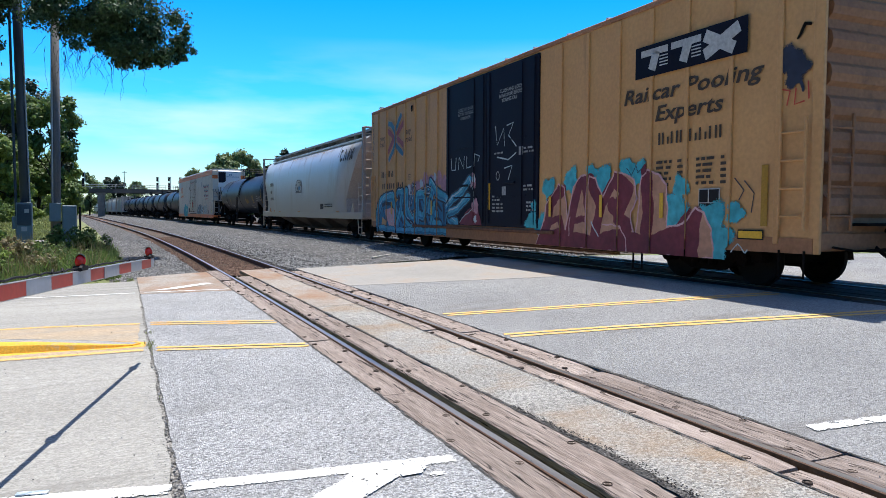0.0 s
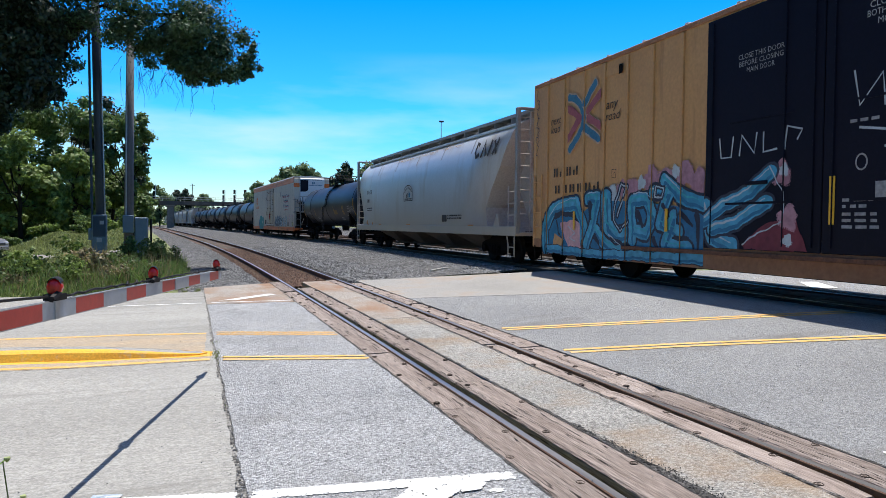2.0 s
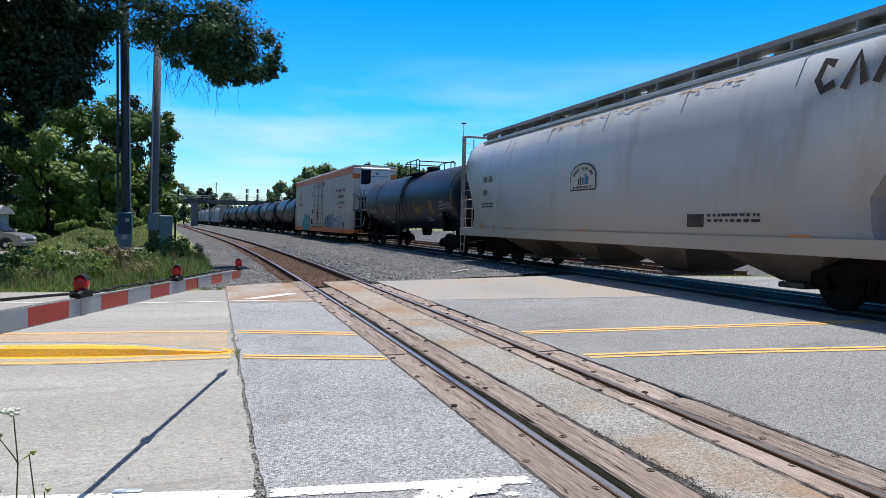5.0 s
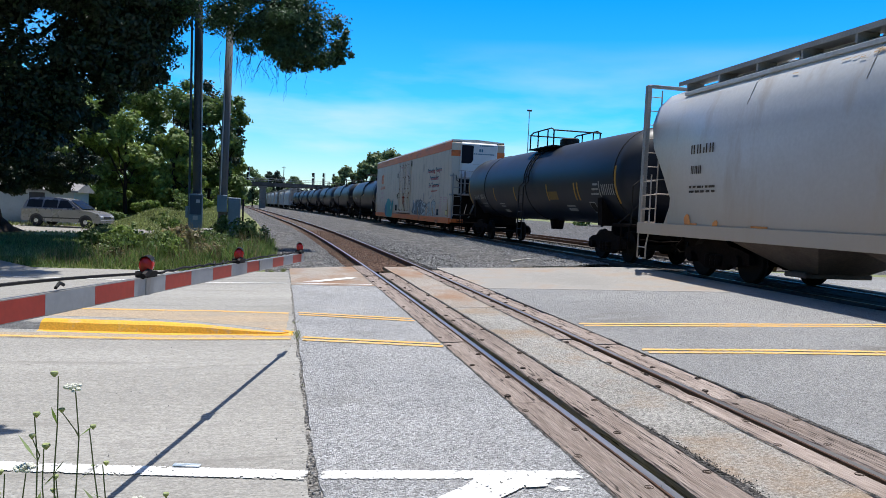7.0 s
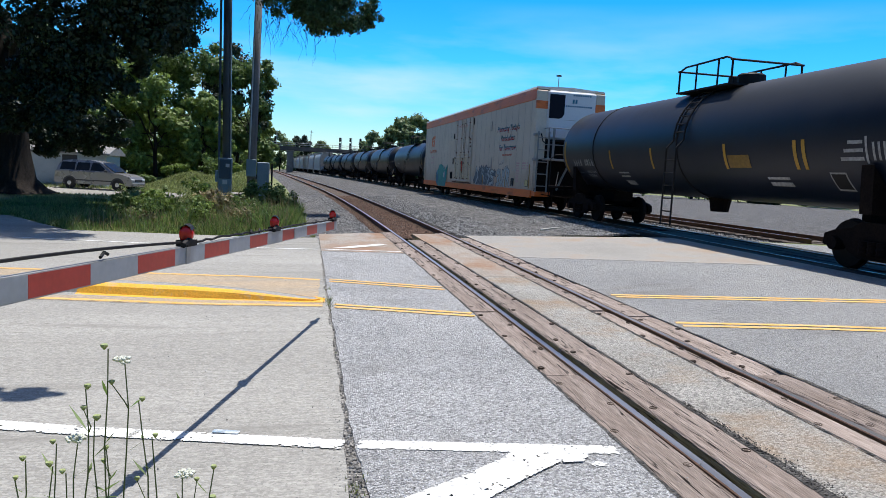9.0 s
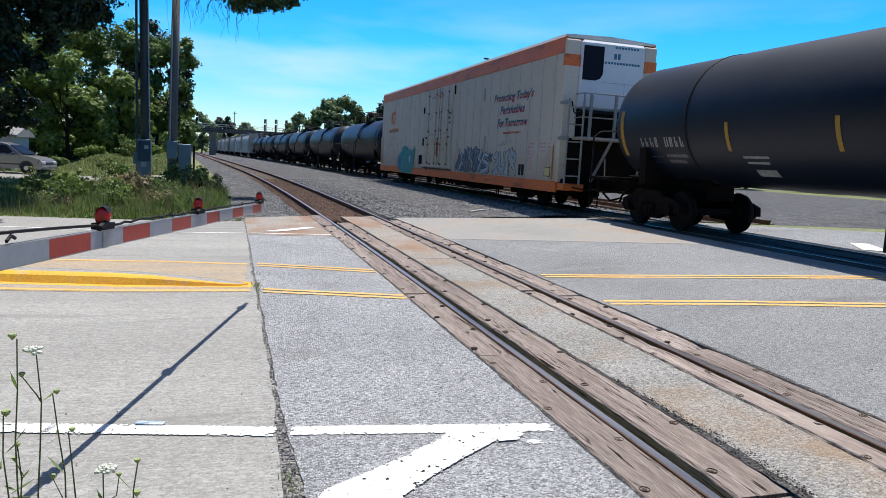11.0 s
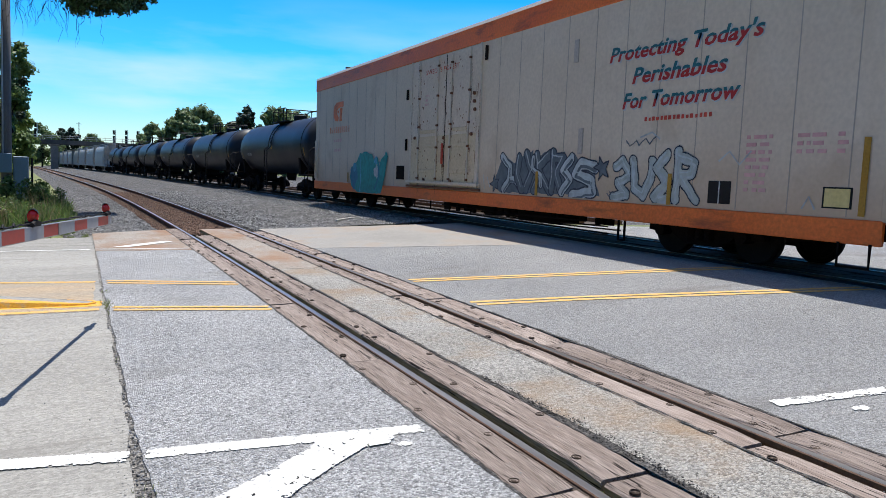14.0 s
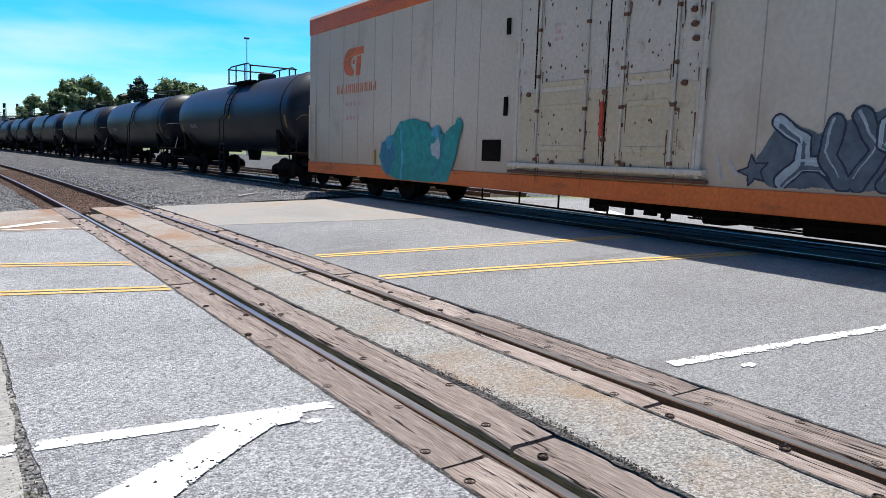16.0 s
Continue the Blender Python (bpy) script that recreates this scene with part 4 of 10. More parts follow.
TEAL_SPRAY = surf("teal_spray", (0.015, 0.24, 0.22), (0.03, 0.33, 0.32), 0.6, big=0.8, fine=7, bump=0, grain=0.2)
PEACH = surf("peach_spray", (0.46, 0.22, 0.13), (0.56, 0.30, 0.19), 0.6, big=1.2, fine=9, bump=0, grain=0.15)
DEEP_BLUE = surf("deep_blue_spray", (0.012, 0.13, 0.26), (0.03, 0.20, 0.34), 0.6, big=1.2, fine=9, bump=0, grain=0.15)
SLATE = surf("slate_spray", (0.085, 0.11, 0.135), (0.13, 0.16, 0.185), 0.6, big=1.0, fine=8, bump=0, grain=0.2)
MAUVE = surf("mauve_spray", (0.36, 0.17, 0.21), (0.46, 0.25, 0.29), 0.6, big=1.0, fine=8, bump=0, grain=0.2)
ORANGE_SPRAY = surf("orange_spray", (0.62, 0.22, 0.05), (0.68, 0.32, 0.10), 0.6, big=1.2, fine=9, bump=0, grain=0.15)
FRAME_GREY = surf("ladder_grey", (0.24, 0.235, 0.22), (0.32, 0.31, 0.29), 0.5, big=2, fine=30, bump=0.05, grain=0.12)
CHUTE = surf("chute_grime", (0.10, 0.075, 0.06), (0.17, 0.13, 0.105), 0.8, big=1.5, fine=20, bump=0.2, grain=0.2)
RUST_BLEED = surf("rust_bleed", (0.50, 0.31, 0.15), (0.56, 0.42, 0.28), 0.7, big=2, fine=20, bump=0, grain=0.2)
SEAM_GREY = surf("seam_grey", (0.36, 0.325, 0.28), (0.42, 0.38, 0.33), 0.7, big=1, fine=14, bump=0, grain=0.1)


def quad(bm, pts):
    return bm.faces.new([bm.verts.new(p) for p in pts])


def slab(bm, y0, y1, z0, z1, x, thick=0.004):
    """A thin plate on the near side of a car, its face at x."""
    return box(bm, x, x + thick, min(y0, y1), max(y0, y1), min(z0, z1), max(z0, z1))


def plate(name, y0, y1, z0, z1, x, material, parent, label="", thick=0.004):
    return part(name, slab(bmesh.new(), y0, y1, z0, z1, x, thick), material, parent, label)


def lettering(body, y, z, width, height, x, material, parent, shear=0.0, label="", bold=0.0):
    """Painted words on the near side; they begin at y and run towards the front of the car."""
    cu = bpy.data.curves.new("lettering", "FONT")
    cu.body, cu.size, cu.shear, cu.extrude, cu.offset = body, 1.0, shear, 0.0, bold
    cu.resolution_u = 2
    tmp = new("lettering", cu)
    dg = bpy.context.evaluated_depsgraph_get()
    me = bpy.data.meshes.new_from_object(tmp.evaluated_get(dg))
    bpy.data.objects.remove(tmp)
    bpy.data.curves.remove(cu)
    co = [v.co.copy() for v in me.vertices]
    x0, x1 = min(c.x for c in co), max(c.x for c in co)
    caps = max(c.y for c in co)
    for v in me.vertices:
        v.co = Vector((x, y - (v.co.x - x0) * width / (x1 - x0), z + v.co.y * height / caps))
    me.materials.clear()
    me.materials.append(material)
    ob = new("lettering", me)
    ob.parent = parent
    tagged(ob, kind="stuff")
    if label:
        ob["label"] = label
    return ob


def two_tone(z_mid):
    """Slogan paint: teal above, red below a level on the car side."""
    m = surf("slogan_paint", (0.012, 0.11, 0.14), (0.02, 0.15, 0.18), 0.7, big=2, fine=14, bump=0, grain=0.15)
    n, l = m.node_tree.nodes, m.node_tree.links
    bs = n["Principled BSDF"]
    src = bs.inputs["Base Color"].links[0].from_socket
    co, sp, gt, mx = n.new("ShaderNodeTexCoord"), n.new("ShaderNodeSeparateXYZ"), n.new("ShaderNodeMapRange"), n.new("ShaderNodeMix")
    gt.inputs["From Min"].default_value, gt.inputs["From Max"].default_value = z_mid + 0.012, z_mid - 0.012
    mx.data_type = "RGBA"
    mx.inputs["B"].default_value = (0.40, 0.025, 0.025, 1)
    l.new(co.outputs["Object"], sp.inputs["Vector"])
    l.new(sp.outputs["Z"], gt.inputs["Value"])
    l.new(gt.outputs["Result"], mx.inputs["Factor"])
    l.new(src, mx.inputs["A"])
    l.new(mx.outputs["Result"], bs.inputs["Base Color"])
    return m


def split_parts(car, names):
    """Make every loose piece of the named parts a part of its own."""
    for ob in [o for o in car.children_recursive if o.type == "MESH" and o.name.split(".")[0] in names]:
        bm = bmesh.new()
        bm.from_mesh(ob.data)
        left, groups = set(bm.verts), []
        while left:
            stack, grp = [next(iter(left))], set()
            while stack:
                v = stack.pop()
                if v in grp:
                    continue
                grp.add(v)
                stack += [e.other_vert(v) for e in v.link_edges]
            left -= grp
            groups.append(sorted(v.index for v in grp))
        bm.free()
        groups.sort()
        if len(groups) < 2:
            continue
        me = ob.data
        for k, grp in enumerate(groups):
            at = {v: i for i, v in enumerate(grp)}
            piece = bpy.data.meshes.new(me.name)
            piece.from_pydata([me.vertices[v].co[:] for v in grp], [], [[at[v] for v in f.vertices] for f in me.polygons if f.vertices[0] in at])
            for mt in me.materials:
                piece.materials.append(mt)
            if k == 0:
                ob.data = piece
            else:
                o = new(ob.name.split(".")[0], piece)
                o.parent = ob.parent
                o.matrix_basis = ob.matrix_basis
                if "label" in ob:
                    o["label"] = ob["label"]


ROUND_PARTS = {"guard_rail", "handrail", "stirrup", "dome", "platform", "brace", "end_gusset", "weld_seam", "running_board", "brake_rigging", "outlet", "side_sill", "coupler", "underframe", "car_marking", "owner_name", "web_address", "owner_mark", "rust_patch", "emblem", "logo", "roundel", "marking"}


def bars(y0, y1, z0, z1, x, n, material, parent, seed=0, name="marking", label=""):
    """Writing that is not spelled out: upright bars of its size."""
    rng = random.Random(seed)
    bm = bmesh.new()
    w = (y1 - y0) / n
    for i in range(n):
        a = y0 + i * w
        if z1 - z0 < 0.15:
            slab(bm, a + w * 0.12, a + w * rng.uniform(0.6, 0.85), z0, z1 - (z1 - z0) * rng.choice((0, 0, 0.2)), x)
            continue
        slab(bm, a + w * 0.15, a + w * 0.34, z0, z1, x)
        slab(bm, a + w * 0.58, a + w * 0.76, z0, z1 - (z1 - z0) * rng.choice((0, 0, 0.4)), x)
    return part(name, bm, material, parent, label)


def bars_end(x0, x1, z0, z1, y):
    """Small print on the end of a car, as short upright bars facing the front."""
    bm = bmesh.new()
    n = max(2, int((x1 - x0) / 0.09))
    for i in range(n):
        box(bm, x0 + (x1 - x0) * i / n, x0 + (x1 - x0) * (i + 0.7) / n, y - 0.003, y, z0, z1)
    return bm


def lines(y0, y1, z_top, rows, pitch, x, material, parent, seed=0, h=0.5):
    """Rows of small print as short bars."""
    rng = random.Random(seed)
    bm = bmesh.new()
    for r in range(rows):
        z = z_top - r * pitch
        y = y1
        while y > y0 + 0.05:
            w = rng.uniform(0.05, 0.22)
            slab(bm, max(y - w, y0), y, z - pitch * h, z, x)
            y -= w + rng.uniform(0.03, 0.08)
    return tagged(part("small_print", bm, material, parent), kind="stuff")


def stroke(bm, pts, w, x, w1=None):
    """A flat brush stroke through (y, z) points on the near side."""
    pts = [Vector(p) for p in pts]
    left, right = [], []
    for i, p in enumerate(pts):
        d = (pts[min(i + 1, len(pts) - 1)] - pts[max(i - 1, 0)]).normalized()
        n = Vector((-d.y, d.x))
        ww = w if w1 is None else w + (w1 - w) * i / (len(pts) - 1)
        left.append(p + n * ww / 2)
        right.append(p - n * ww / 2)
    for i in range(len(pts) - 1):
        f = quad(bm, [(x, *left[i]), (x, *left[i + 1]), (x, *right[i + 1]), (x, *right[i])])
        f.normal_update()
        if f.normal.x > 0:
            f.normal_flip()


def spray(parent, area, coats, x, posts=(), proud=0.0, cell=0.011, seed=0, label=""):
    """Spray paint on a car side, coat over coat, each hiding what lies under it. A coat is (paint, shape, ...):
    "line" points, width[, end width]; "area" outline; "cloud" y, z, radius; "rim" outline, width; "edge" points, width (a line clipped to what is painted)."""
    y0, y1, z0, z1 = area
    ys, zs = np.arange(y0, y1, cell), np.arange(z0, z1, cell)
    Y, Z = np.meshgrid(ys + cell / 2, zs + cell / 2)
    # a wavering hand
    rs = np.random.RandomState(seed)
    ph = rs.rand(8) * 6.28
    Yw = Y + 0.012 * np.sin(Z * 9 + ph[0]) + 0.008 * np.sin(Y * 13 + Z * 17 + ph[1])
    Zw = Z + 0.012 * np.sin(Y * 7 + ph[2]) + 0.008 * np.sin(Y * 19 - Z * 11 + ph[3])
    paints, ids = [], np.full(Y.shape, -1)
    mist = rs.rand(*Y.shape)
    for paint, shape, *d in coats:
        if paint not in paints:
            paints.append(paint)
        if shape == "line":
            r, q = to_line(Yw, Zw, d[0])
            w = d[1] + ((d[2] if len(d) > 2 else d[1]) - d[1]) * q
            hit = r < w / 2
        elif shape == "edge":
            hit = (to_line(Yw, Zw, d[0])[0] < d[1] / 2) & (ids >= 0)
        elif shape == "area":
            hit = inside(Yw, Zw, d[0])
        elif shape == "rim":
            hit = to_line(Yw, Zw, d[0] + d[0][:1])[0] < d[1] / 2
        else:
            lump = 1 + 0.16 * np.sin(3 * np.arctan2(Z - d[1], Y - d[0]) + ph[4] + d[0] * 5) + 0.1 * np.sin(5 * np.arctan2(Z - d[1], Y - d[0]) + d[1] * 9)
            hit = np.hypot(Y - d[0], Z - d[1]) / (d[2] * lump) < 0.86 + 0.22 * mist
        ids[hit] = paints.index(paint)
    step = np.zeros(len(ys), int)
    for k, yp in enumerate(posts):
        step[np.abs(ys + cell / 2 - yp) < 0.05] = k + 1
    V, F, M = [], [], []
    for r, c, e, m in runs(ids, step):
        k, q = len(V), x - (proud if step[c] else 0.0)
        a, b, lo, hi = y0 + c * cell, y0 + e * cell, z0 + r * cell, z0 + (r + 1) * cell
        V += [(q, a, lo), (q, a, hi), (q, b, hi), (q, b, lo)]
        F.append((k, k + 1, k + 2, k + 3))
        M.append(m)
    me = bpy.data.meshes.new("graffiti")
    me.from_pydata(V, [], F)
    for m in paints:
        me.materials.append(m)
    me.polygons.foreach_set("material_index", M)
    ob = new("graffiti", me)
    ob.parent = parent
    tagged(ob, kind="stuff")
    if label:
        ob["label"] = label
    return ob


def lettered(fill, edge, strokes, width, rim, glow=None, deep=None):
    """Coats for one sprayed shape: a dark rim, the fill, a deeper shade along its lower side and a pale line along its upper side."""
    coats = [(edge, "line", pts, width + 2 * rim) for pts in strokes] + [(fill, "line", pts, width) for pts in strokes]
    if deep:
        coats += [(deep, "line", [(a - 0.05 * width, b - 0.27 * width) for a, b in pts], width * 0.34, width * 0.2) for pts in strokes]
    if glow:
        coats += [(glow, "line", [(a + 0.04, b + 0.24 * width) for a, b in pts], width * 0.2, width * 0.06) for pts in strokes]
    return coats


def star(y, z, r, turn=0.3):
    return [(y + math.sin(turn + k * math.pi / 5) * (r if k % 2 == 0 else r * 0.45), z + math.cos(turn + k * math.pi / 5) * (r if k % 2 == 0 else r * 0.45)) for k in range(10)]


def blot(parent, spots, material, x, seed=0):
    """Sprayed patches with uneven rims: (y, z, radius)."""
    rng = random.Random(seed)
    for y, z, r in spots:
        bm = bmesh.new()
        pts = [(x, y + math.cos(a) * r * q, z + math.sin(a) * r * q) for a, q in ((2 * math.pi * k / 14, rng.uniform(0.72, 1.12)) for k in range(14))]
        f = quad(bm, pts)
        f.normal_update()
        if f.normal.x > 0:
            f.normal_flip()
        part("graffiti", bm, material, parent)


def scrawl(parent, pts, w, material, x):
    bm = bmesh.new()
    stroke(bm, pts, w, x)
    return part("graffiti", bm, material, parent)


def ladder(parent, x, y0, y1, z0, z1, n, material, name="ladder", axis="y", r=0.016):
    """Two stiles and round rungs, facing the side (axis y) or the end (axis x) of a car."""
    def at(q, z):
        return (x, q, z) if axis == "y" else (q, x, z)
    lad = part(name, tube(bmesh.new(), [at(y0, z0), at(y0, z1)], r * 1.5, 6), material, parent)
    part("stile", tube(bmesh.new(), [at(y1, z0), at(y1, z1)], r * 1.5, 6), material, lad)
    for i in range(n):
        z = z0 + (i + 0.5) * (z1 - z0) / n
        part("rung", tube(bmesh.new(), [at(y0, z), at(y1, z)], r, 6), material, lad)
    return lad


WHEELS = []
WHEEL_R = 0.44


def wheelset_mesh():
    bm = bmesh.new()
    revolve(bm, [(-0.95, 0.07), (-0.82, 0.075), (-0.82, WHEEL_R - 0.02), (-0.80, WHEEL_R), (-0.72, WHEEL_R), (-0.71, WHEEL_R + 0.028), (-0.685, WHEEL_R + 0.02), (-0.68, WHEEL_R - 0.06), (-0.72, WHEEL_R - 0.09), (-0.72, 0.16), (-0.66, 0.12), (-0.6, 0.085),
                 (0.6, 0.085), (0.66, 0.12), (0.72, 0.16), (0.72, WHEEL_R - 0.09), (0.68, WHEEL_R - 0.06), (0.685, WHEEL_R + 0.02), (0.71, WHEEL_R + 0.028), (0.72, WHEEL_R), (0.80, WHEEL_R), (0.82, WHEEL_R - 0.02), (0.82, 0.075), (0.95, 0.07)], "x", 28)
    for k in range(3):
        a = 2 * math.pi * k / 3
        for sx in (-0.955, 0.935):
            box(bm, sx, sx + 0.02, 0.04 * math.cos(a) - 0.012, 0.04 * math.cos(a) + 0.012, 0.04 * math.sin(a) - 0.012, 0.04 * math.sin(a) + 0.012)
    me = bpy.data.meshes.new("wheelset")
    tidy(bm).to_mesh(me)
    bm.free()
    me.materials.append(WHEEL_STEEL)
    me.materials.append(TREAD)
    for p in me.polygons:
        p.use_smooth = False
    return me


WHEELSET = wheelset_mesh()


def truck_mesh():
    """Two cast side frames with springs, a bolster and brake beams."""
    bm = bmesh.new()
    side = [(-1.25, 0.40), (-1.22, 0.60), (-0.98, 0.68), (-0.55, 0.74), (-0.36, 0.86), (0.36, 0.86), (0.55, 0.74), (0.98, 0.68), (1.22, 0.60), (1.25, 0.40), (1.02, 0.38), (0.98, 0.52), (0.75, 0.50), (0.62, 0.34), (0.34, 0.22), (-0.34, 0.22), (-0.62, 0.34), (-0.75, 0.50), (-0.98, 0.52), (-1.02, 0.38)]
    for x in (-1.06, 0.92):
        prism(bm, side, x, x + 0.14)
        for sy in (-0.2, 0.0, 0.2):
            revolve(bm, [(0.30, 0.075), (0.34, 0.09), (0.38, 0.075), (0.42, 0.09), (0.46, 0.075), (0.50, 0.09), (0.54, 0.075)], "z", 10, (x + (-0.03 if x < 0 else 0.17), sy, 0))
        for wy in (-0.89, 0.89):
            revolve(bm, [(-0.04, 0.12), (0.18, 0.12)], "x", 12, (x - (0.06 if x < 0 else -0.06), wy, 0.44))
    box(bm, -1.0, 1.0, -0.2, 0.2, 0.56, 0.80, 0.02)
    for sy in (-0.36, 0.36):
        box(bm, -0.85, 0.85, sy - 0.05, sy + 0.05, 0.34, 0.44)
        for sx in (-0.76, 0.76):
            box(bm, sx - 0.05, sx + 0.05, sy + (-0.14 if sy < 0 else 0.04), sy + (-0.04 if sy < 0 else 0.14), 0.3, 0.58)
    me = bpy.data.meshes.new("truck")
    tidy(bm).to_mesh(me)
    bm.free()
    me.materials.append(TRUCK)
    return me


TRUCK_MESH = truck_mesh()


def trucks(car, at, turning=True):
    for y in at:
        tr = new("truck", TRUCK_MESH)
        tr.parent = car
        tr.location = (0, y, 0)
        for a in (-0.89, 0.89):
            ws = new("wheelset", WHEELSET)
            ws.parent = tr
            ws.location = (0, a, WHEEL_R)
            if turning:
                WHEELS.append((ws, a))


def coupler(car, y, way):
    """Draft gear, knuckle, hose and cut lever at one end."""
    bm = bmesh.new()
    box(bm, -0.14, 0.14, min(y - way * 0.5, y + way * 0.42), max(y - way * 0.5, y + way * 0.42), 0.74, 0.98, 0.02)
    box(bm, -0.17, 0.10, min(y + way * 0.42, y + way * 0.66), max(y + way * 0.42, y + way * 0.66), 0.70, 1.02, 0.03)
    tube(bm, [(-0.35, y - way * 0.1, 0.80), (-0.38, y + way * 0.2, 0.6), (-0.3, y + way * 0.45, 0.42), (-0.12, y + way * 0.65, 0.50)], 0.03, 6)
    tube(bm, [(-1.35, y + way * 0.12, 0.72), (-0.9, y + way * 0.14, 0.66), (-0.2, y + way * 0.3, 0.70)], 0.018, 6)
    return part("coupler", tidy(bm), GRIME_OR_SHADE, car)


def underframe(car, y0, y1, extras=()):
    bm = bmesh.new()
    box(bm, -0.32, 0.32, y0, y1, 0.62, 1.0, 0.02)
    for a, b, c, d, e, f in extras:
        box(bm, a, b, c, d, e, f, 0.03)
    return part("underframe", bm, GRIME_OR_SHADE, car)


def boxcar():
    car = thing("boxcar", "yellow boxcar with dark plug doors and spray-painted graffiti", "rail car")
    L = 9.85
    bm = bmesh.new()
    box(bm, -1.585, 1.585, -L, L, 0.80, 4.93, 0.02)
    part("body", bm, CAR_YELLOW, car, "faded yellow steel body")
    # outside posts and flush side sheets
    post = bmesh.new()
    box(post, -1.634, -1.58, -0.045, 0.045, 0.74, 4.88, 0.012)
    pm = bpy.data.meshes.new("side_post")
    post.to_mesh(pm)
    post.free()
    pm.materials.append(CAR_YELLOW)
    posts = (9.1, 8.2, 7.2, 6.28, 5.35, 4.43, 3.48, -3.4, -4.4, -5.43, -6.38, -7.3, -8.28, -9.22)
    for y in posts:
        p = new("side_post", pm)
        p.parent = car
        p.location = (0, y, 0)
        q = new("side_post", pm)
        q.parent = car
        q.location = (3.18, y, 0)
    for y in (L, -L):
        for sx in (-1.6, 1.54):
            part("corner_post", box(bmesh.new(), sx, sx + 0.06, y - 0.09, y + 0.09, 0.62, 4.93, 0.012), CAR_YELLOW, car)
    for sx in (-1.61, 1.55):
        part("side_sill", prism(bmesh.new(), [(-L, 0.62), (-L, 0.84), (L, 0.84), (L, 0.62), (7.6, 0.60), (6.0, 0.44), (-6.0, 0.44), (-7.6, 0.60)], sx, sx + 0.05), CAR_YELLOW_END, car, "grimy side sill")
        part("eave", box(bmesh.new(), sx - 0.02, sx + 0.09, -L - 0.02, L + 0.02, 4.90, 5.0, 0.015), RUST_EDGE, car, "rusty eave rail")
    part("roof", prism(bmesh.new(), [(-1.62, 4.99), (-1.5, 5.03), (0, 5.13), (1.5, 5.03), (1.62, 4.99)], -L, L, "y"), ROOF_WHITE, car)
    for i in range(14):
        y = -L + 0.7 + i * 1.4
        part("roof_rib", prism(bmesh.new(), [(-1.56, 5.02), (0, 5.13), (1.56, 5.02), (1.56, 5.06), (0, 5.17), (-1.56, 5.06)], y - 0.04, y + 0.04, "y"), ROOF_WHITE, car)
    # corrugated ends
    for way in (-1, 1):
        for i in range(8):
            z = 1.30 + i * 0.46
            bm = bmesh.new()
            prism(bm, [(way * (L - 0.01), z - 0.19), (way * (L + 0.075), z - 0.11), (way * (L + 0.10), z), (way * (L + 0.075), z + 0.11), (way * (L - 0.01), z + 0.19)], -1.45, 1.45)
            part("end_rib", bm, CAR_YELLOW_END, car)
        part("end_sheet", box(bmesh.new(), -1.53, 1.53, way * L - 0.012, way * L + 0.012, 0.85, 4.9), CAR_YELLOW_END, car, "grimy corrugated end")
        part("end_sill", box(bmesh.new(), -1.55, 1.55, way * L - 0.06, way * L + 0.06, 0.66, 0.92, 0.02), CAR_YELLOW_END, car)
        ladder(car, way * (L + 0.11), -1.45, -1.0, 0.95, 2.6, 4, CAR_YELLOW_END, axis="x")
        ladder(car, -1.66, way * (L - 0.55), way * (L - 0.12), 0.95, 2.55, 4, CAR_YELLOW)
        bm = bmesh.new()
        tube(bm, [(-1.63, way * (L - 0.55), 0.66), (-1.63, way * (L - 0.55), 0.28), (-1.63, way * (L - 0.12), 0.28), (-1.63, way * (L - 0.12), 0.66)], 0.018, 6)
        part("stirrup", bm, GRIME_OR_SHADE, car)
        part("crossover", box(bmesh.new(), -0.9, 0.9, way * L + 0.05 * way - 0.0, way * L + 0.3 * way, 1.02, 1.06) if way > 0 else box(bmesh.new(), -0.9, 0.9, -L - 0.3, -L - 0.05, 1.02, 1.06), GRIME_OR_SHADE, car)
        coupler(car, way * L, way)
    bm = bmesh.new()
    revolve(bm, [(-0.04, 0.26), (0.0, 0.28), (0.04, 0.26)], "y", 16, (0.6, -L - 0.16, 1.9))
    part("brake_wheel", bm, GRIME_OR_SHADE, car)
    part("brake_box", box(bmesh.new(), -0.1, 0.5, -L - 0.25, -L - 0.04, 1.3, 2.2, 0.03), CAR_YELLOW_END, car)
    # plug doors
    for y0, y1 in ((-2.5, 0.11), (0.13, 2.73)):
        d = part("door", box(bmesh.new(), -1.635, -1.58, y0, y1, 0.82, 4.86, 0.012), NAVY, car, "navy plug door with rods and white stencils")
        for k in (0.06, 0.28, 0.93):
            y = y0 + (y1 - y0) * k
            part("lock_rod", tube(bmesh.new(), [(-1.648, y, 0.9), (-1.648, y, 4.8)], 0.012, 6), NAVY, d)
        for z in (1.6, 3.0):
            part("door_panel", box(bmesh.new(), -1.645, -1.63, y0 + 0.55, y1 - 0.55, z - 0.02, z + 0.02), NAVY, d)
        part("door_handle", box(bmesh.new(), -1.68, -1.64, (y0 + y1) / 2 - 0.25, (y0 + y1) / 2 + 0.25, 1.9, 1.96, 0.01), NAVY, d)
    part("door_track", box(bmesh.new(), -1.68, -1.60, -3.2, 5.4, 0.70, 0.78, 0.01), RUST, car, "rusty lower door track")
    X = -1.609
    XD = -1.64
    for body, y, z in (("CLOSE AND LOCK", -0.62, 4.20), ("BOTH DOORS BEFORE", -0.58, 4.08), ("MOVING CAR", -0.75, 3.96)):
        lettering(body, y, z, 1.15 if len(body) > 12 else 0.75, 0.09, XD, WHITE_INK, car)
